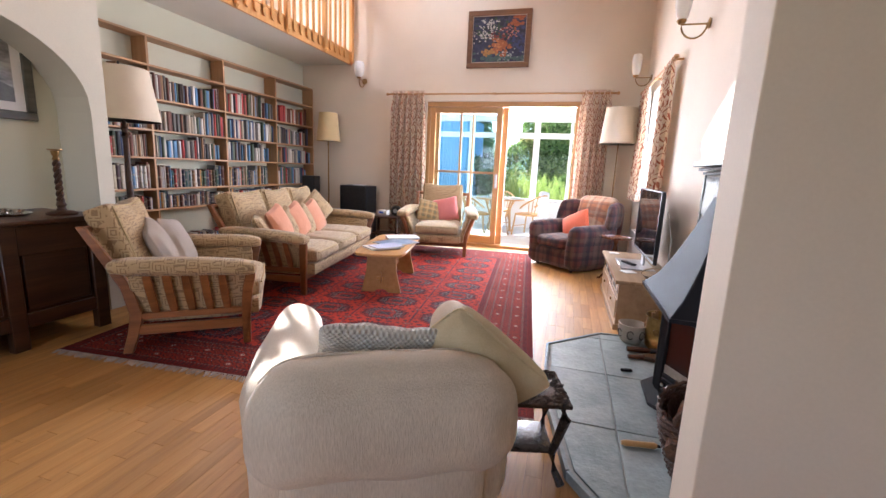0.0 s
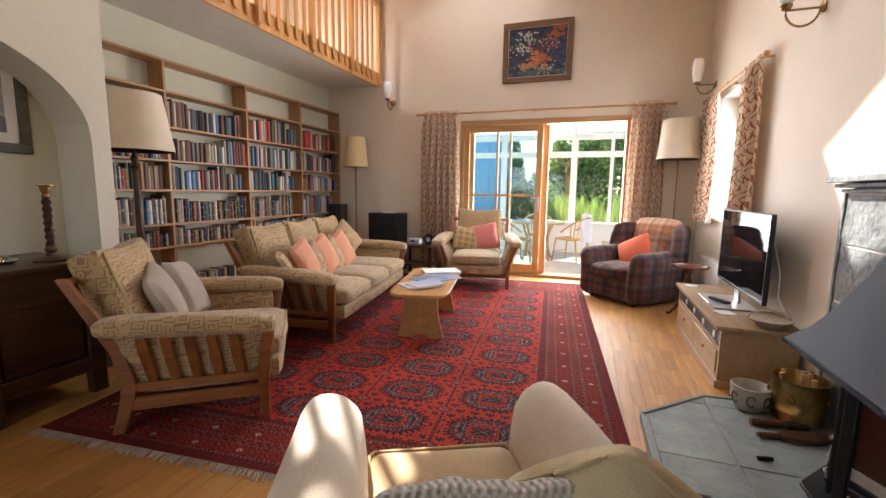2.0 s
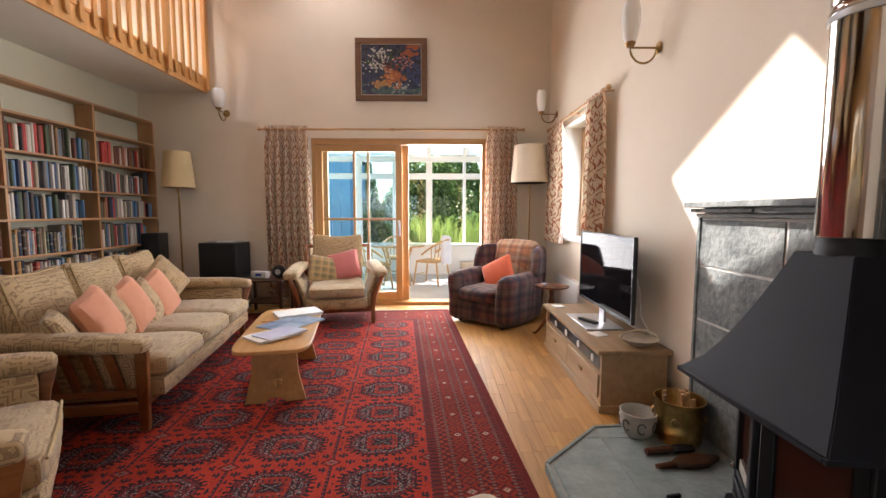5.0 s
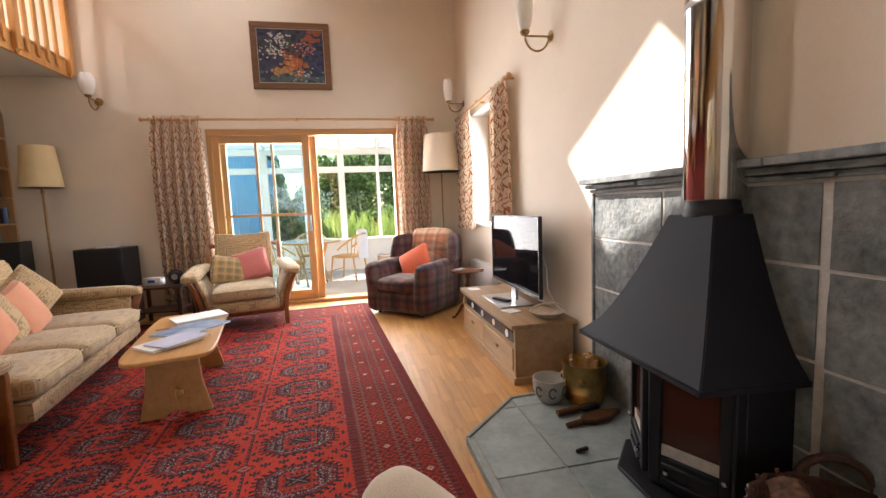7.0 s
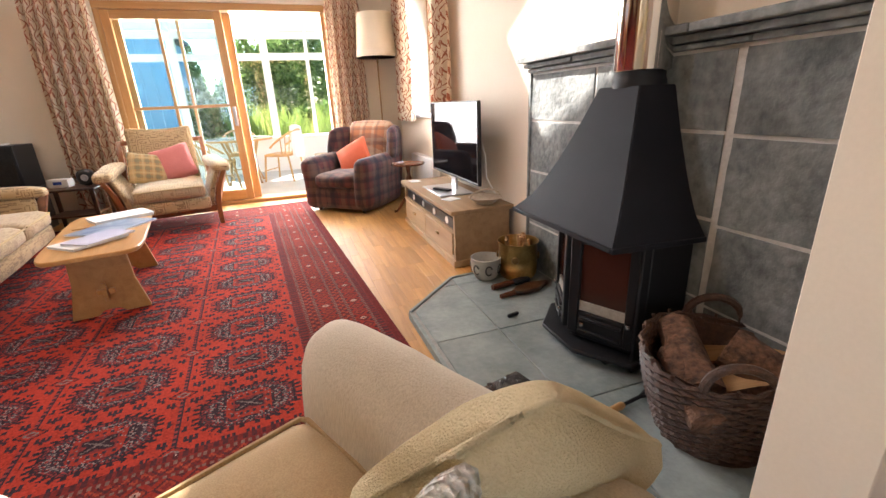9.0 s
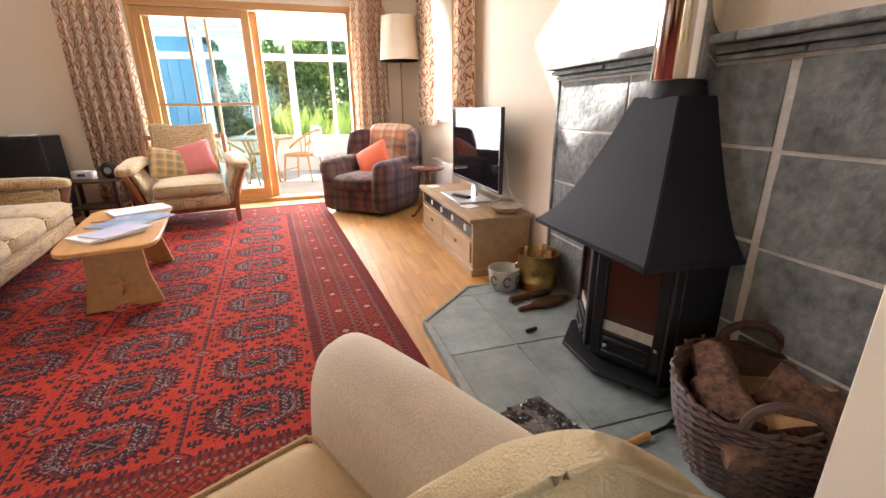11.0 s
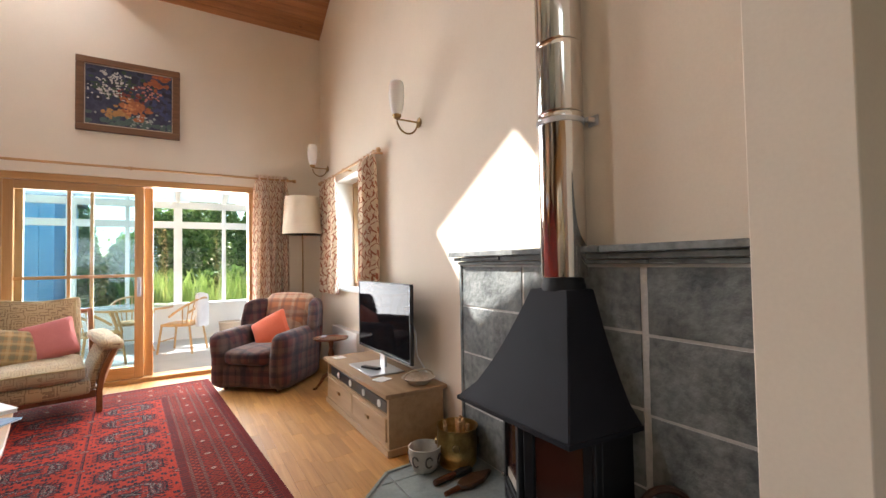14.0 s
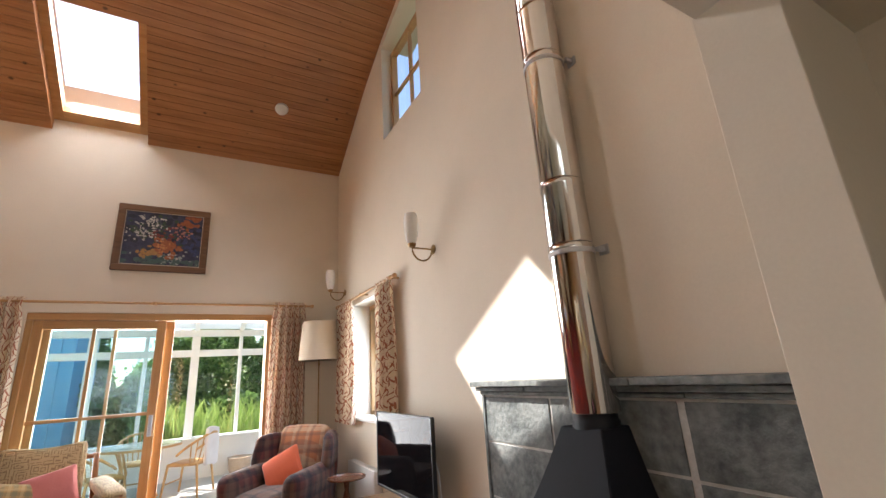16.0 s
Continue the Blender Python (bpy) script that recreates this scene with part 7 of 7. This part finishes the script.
cane_chair(pose(-0.36, 9.12, -0.02, 0, 0, 62), "honey cane tub chair in the conservatory")
cane_chair(pose(-1.35, 8.62, -0.02, 0, 0, -60), "honey cane tub chair beside the glass table")
cane_chair(pose(-1.05, 9.75, -0.02, 0, 0, 185), "honey cane tub chair beyond the table")
tw_ = soft(-0.17, -0.03, 0.0, 0.17, 0.03, 0.50, 0.025, 0.01, 8, 2, 0.01)
solo("draped_towel", tw_, plain("white_towel", (0.66, 0.64, 0.66), (0.76, 0.74, 0.76), 5, 0.95, fine=200, relief=0.6), "white towel hung over the cane chair back", "towel", pose(-0.10, 9.01, 0.36, 0, 0, 62))
gt = thing("conservatory_table", pose(-0.98, 9.15, -0.02), "round cane table with a glass top", "table")
part("top", lathe([(0.0, 0.72), (0.50, 0.72), (0.505, 0.726), (0.50, 0.732), (0.0, 0.732)], 40), plain("frosted_table_top", (0.55, 0.57, 0.56), (0.62, 0.64, 0.63), 4, 0.1), gt)
part("rim", lathe([(0.48, 0.70), (0.50, 0.69), (0.50, 0.719), (0.46, 0.719)], 40), RATTAN, gt)
for i in range(4):
    a = math.pi / 4 + i * math.pi / 2
    part("leg", sweep([(0.36 * math.cos(a), 0.36 * math.sin(a), 0.70), (0.22 * math.cos(a), 0.22 * math.sin(a), 0.35), (0.34 * math.cos(a), 0.34 * math.sin(a), 0.0)], 0.018, 8), RATTAN, gt)
solo("garden_pot", lathe([(0.0, 0.0), (0.12, 0.0), (0.17, 0.12), (0.185, 0.28), (0.20, 0.30), (0.17, 0.30), (0.0, 0.26)], 24), plain("pale_clay", (0.48, 0.36, 0.26), (0.58, 0.46, 0.35), 8, 0.8), "pale clay pot by the conservatory wall", "pot", pose(0.38, 10.0, -0.02))

GRASS = plain("lawn", (0.035, 0.065, 0.018), (0.075, 0.11, 0.035), 2, 0.9, fine=30, relief=0.8)
structure("ground", box(-400, CY1 + 0.1, -0.5, 400, 700, -0.16), GRASS, "grassy garden ground", "ground")
structure("ground_near", box(-400, -400, -0.5, 400, CY1 + 0.1, -0.17), GRASS, "ground around the house", "ground")
house = thing("blue_shed", pose(-4.15, 12.6, -0.16), "bright blue boarded shed across the garden", "shed")
BLUE = plain("blue_boards", (0.15, 0.38, 0.64), (0.21, 0.46, 0.72), 3, 0.6, fine=40, relief=0.3)
for i in range(15):
    part("board", box(-1.9 + 0.235 * i, -0.02, 0.0, -1.9 + 0.235 * i + 0.228, 0.02, 2.95, 0.006), BLUE, house)
part("body", box(-1.9, 0.02, 0, 1.6, 2.4, 2.9), BLUE, house, smooth=False)
part("roof", prism([(-2.05, 2.951), (1.75, 2.951), (1.75, 3.03), (-0.15, 3.6), (-2.05, 3.03)], -0.2, 2.6, "y"), plain("shed_felt", (0.10, 0.10, 0.11), (0.15, 0.15, 0.16)), house, smooth=False)


def leaf_mat(name, c1, c2):
    mt, n, l, b = nodes_of(name)
    g = n.new("ShaderNodeNewGeometry")
    r = ramp(n, [(0.0, c1), (1.0, c2)])
    l.new(g.outputs["Random Per Island"], r.inputs["Fac"])
    l.new(r.outputs["Color"], b.inputs["Base Color"])
    b.inputs["Roughness"].default_value = 0.6
    tl, mx = n.new("ShaderNodeBsdfTranslucent"), n.new("ShaderNodeMixShader")
    mx.inputs[0].default_value = 0.5
    l.new(r.outputs["Color"], tl.inputs["Color"])
    l.new(b.outputs[0], mx.inputs[1])
    l.new(tl.outputs[0], mx.inputs[2])
    l.new(mx.outputs[0], n["Material Output"].inputs[0])
    return mt


LEAF = leaf_mat("hedge_leaf", (0.07, 0.13, 0.03), (0.30, 0.42, 0.13))
BLADE = leaf_mat("grass_blade", (0.14, 0.22, 0.04), (0.36, 0.42, 0.12))


def leaves(n_, place, size, seed):
    rs = np.random.RandomState(seed)
    c = place(rs, n_)
    a = rs.normal(size=(n_, 3))
    a /= np.linalg.norm(a, axis=1)[:, None]
    b = np.cross(a, rs.normal(size=(n_, 3)))
    b /= np.linalg.norm(b, axis=1)[:, None]
    s = size * rs.uniform(0.6, 1.4, (n_, 1))
    v = np.stack([c + a * s, c + b * s * 0.45, c - a * s, c - b * s * 0.45], 1).reshape(-1, 3)
    return v, np.arange(4 * n_).reshape(-1, 4)


def hedge(name, x0, x1, y, hgt, seed, label):
    def place(rs, k):
        x = rs.uniform(x0, x1, k)
        top = hgt * (0.72 + 0.2 * np.sin(x * 1.3 + seed) + 0.12 * np.sin(x * 3.7) + 0.06 * np.sin(x * 9))
        z = -0.16 + top * rs.uniform(0, 1, k) ** 0.8
        yy = y + 0.35 * np.sin(x * 2.1 + z * 2) + rs.normal(0, 0.28, k)
        return np.stack([x, yy, z], 1)
    v, f = leaves(42000, place, 0.10, seed)
    me = bpy.data.meshes.new(name)
    me.from_pydata(v.tolist(), [], f.tolist())
    me.materials.append(LEAF)
    tagged(new(name, me), label, "hedge", kind="stuff")


hedge("hedge", -9, 6.5, 16.6, 4.6, 1, "tall dense garden hedge of small dark leaves")
hedge("shrubs", -2.6, 5.0, 14.4, 1.9, 5, "leafy shrubs along the garden edge")


def tall_grass(name, x0, x1, y, n_, seed):
    rs = np.random.RandomState(seed)
    bx, by = rs.uniform(x0, x1, n_), y + rs.normal(0, 0.25, n_)
    h = rs.uniform(0.8, 1.75, n_)
    lean = rs.normal(0, 0.22, (n_, 2))
    v, f = [], []
    for i in range(n_):
        k = len(v)
        w = 0.011
        for t, ww in ((0, w), (0.5, w), (0.85, w * 0.7), (1.0, 0.001)):
            px, py = bx[i] + lean[i, 0] * t * t, by[i] + lean[i, 1] * t * t
            z = -0.16 + h[i] * (t - 0.18 * t * t)
            v += [(px - ww, py, z), (px + ww, py, z)]
        f += [(k, k + 1, k + 3, k + 2), (k + 2, k + 3, k + 5, k + 4), (k + 4, k + 5, k + 7, k + 6)]
    me = bpy.data.meshes.new(name)
    me.from_pydata(v, [], f)
    me.materials.append(BLADE)
    tagged(new(name, me), "tall arching ornamental grass outside the glass", "grass", kind="stuff")


tall_grass("tall_grass", -1.3, -0.1, 11.6, 420, 3)
tall_grass("reed_grass", 0.0, 1.9, 12.1, 420, 8)


def tree(x, y, h, seed):
    t_ = thing("garden_tree", pose(x, y, -0.16), "leafy garden tree beyond the hedge", "tree", "garden trees")
    rg = random.Random(seed)
    bms = [sweep([(0, 0, 0), (0.05, 0.02, h * 0.3), (-0.04, 0.05, h * 0.6), (0.02, 0, h * 0.85)], [0.16, 0.13, 0.08, 0.03], 10)]
    tips = []
    for k in range(9):
        a, z = rg.uniform(0, 6.28), h * rg.uniform(0.35, 0.75)
        r = rg.uniform(0.8, 1.6)
        tip = (r * math.cos(a), r * math.sin(a), z + rg.uniform(0.5, 1.2))
        tips.append(tip)
        bms.append(sweep([(0, 0, z), (tip[0] * 0.5, tip[1] * 0.5, z + 0.35), tip], [0.05, 0.035, 0.012], 6))
    part("trunk", join(*bms), BARK, t_)

    def place(rs, k):
        i = rs.randint(0, len(tips), k)
        return np.array(tips)[i] + rs.normal(0, 0.42, (k, 3))
    v, f = leaves(5000, place, 0.09, seed)
    me = bpy.data.meshes.new("crown")
    me.from_pydata(v.tolist(), [], f.tolist())
    me.materials.append(LEAF)
    o_ = new("crown", me)
    o_.parent = t_
    o_["kind"] = "stuff"


tree(-0.6, 21.5, 3.6, 4)
tree(4.4, 19.5, 3.8, 6)

# ---- floor strips ----
rg = random.Random(21)
floor_ob = bpy.data.objects["floor"]
SW = 0.072
strip_mesh = {}
near_n = 0
vs, fs = [], []
x = -4.2
while x < 2.75:
    y = SOUTH - rg.uniform(0, 0.4)
    while y < NORTH + 0.11:
        ln = rg.choice((0.28, 0.34, 0.40, 0.46, 0.52))
        y1 = min(y + ln, NORTH + 0.118)
        if y1 - y < 0.06:
            break
        full = abs(y1 - y - ln) < 1e-6 and y > SOUTH
        vis = (-2.75 < x < -0.35 and 0.75 < y < 2.35 and y - 2.385 < -0.087 * (0.27 - x) + 0.1) or (0.0 < x < 0.74 and 3.3 < y < 6.9 and x > 0.27 - 0.087 * (y - 2.385) - 0.08)
        if full and vis and near_n < 320:
            if ln not in strip_mesh:
                m_ = bpy.data.meshes.new("floor_strip")
                bm = box(0.0006, 0.0006, -0.008, SW - 0.0006, ln - 0.0006, 0.0, 0.0008)
                bm.to_mesh(m_)
                bm.free()
                m_.materials.append(OAK_FLOOR)
                strip_mesh[ln] = m_
            ob = new("floor_strip", strip_mesh[ln])
            ob.parent, ob.location = floor_ob, (x, y, 0)
            near_n += 1
        else:
            k = len(vs)
            a, b_, c, d = x + 0.0006, x + SW - 0.0006, max(y, SOUTH) + 0.0006, y1 - 0.0006
            vs += [(a, c, -0.008), (b_, c, -0.008), (b_, d, -0.008), (a, d, -0.008), (a, c, 0), (b_, c, 0), (b_, d, 0), (a, d, 0)]
            fs += [tuple(i + k for i in f) for f in ((4, 5, 6, 7), (0, 1, 5, 4), (1, 2, 6, 5), (2, 3, 7, 6), (3, 0, 4, 7))]
        y = y1
    x += SW
me = bpy.data.meshes.new("floor_strips")
me.from_pydata(vs, [], fs)


def strip_rest():
    mt, n, l, b = nodes_of("oak_floor_rest")
    g = n.new("ShaderNodeNewGeometry")
    tc, ad = n.new("ShaderNodeTexCoord"), n.new("ShaderNodeVectorMath")
    cb = n.new("ShaderNodeCombineXYZ")
    for i in range(3):
        l.new(math_node(n, l, "MULTIPLY", g.outputs["Random Per Island"], 37.0 + 11 * i), cb.inputs[i])
    mp = n.new("ShaderNodeMapping")
    mp.inputs["Scale"].default_value = (14, 0.9, 14)
    l.new(tc.outputs["Object"], mp.inputs["Vector"])
    l.new(mp.outputs[0], ad.inputs[0])
    l.new(cb.outputs[0], ad.inputs[1])
    fig = noise_tex(n, l, ad.outputs[0], 1.6, 5, 0.6, 0.6)
    pore = noise_tex(n, l, ad.outputs[0], 9.0, 3, 0.7)
    f = math_node(n, l, "ADD", math_node(n, l, "MULTIPLY", fig, 0.65), math_node(n, l, "MULTIPLY", pore, 0.35))
    r = ramp(n, [(0.32, (0.34, 0.155, 0.036)), (0.5, (0.46, 0.225, 0.058)), (0.68, (0.55, 0.29, 0.088))])
    l.new(f, r.inputs["Fac"])
    hs = n.new("ShaderNodeHueSaturation")
    l.new(math_node(n, l, "MULTIPLY_ADD", g.outputs["Random Per Island"], 0.26, 0.87), hs.inputs["Value"])
    l.new(r.outputs["Color"], hs.inputs["Color"])
    l.new(hs.outputs["Color"], b.inputs["Base Color"])
    l.new(math_node(n, l, "MULTIPLY_ADD", pore, 0.2, 0.37), b.inputs["Roughness"])
    bump(n, l, b, pore, 0.06, 0.004)
    return mt


me.materials.append(strip_rest())
rest = new("floor_strips", me)
rest.parent = floor_ob
rest["kind"] = "stuff"
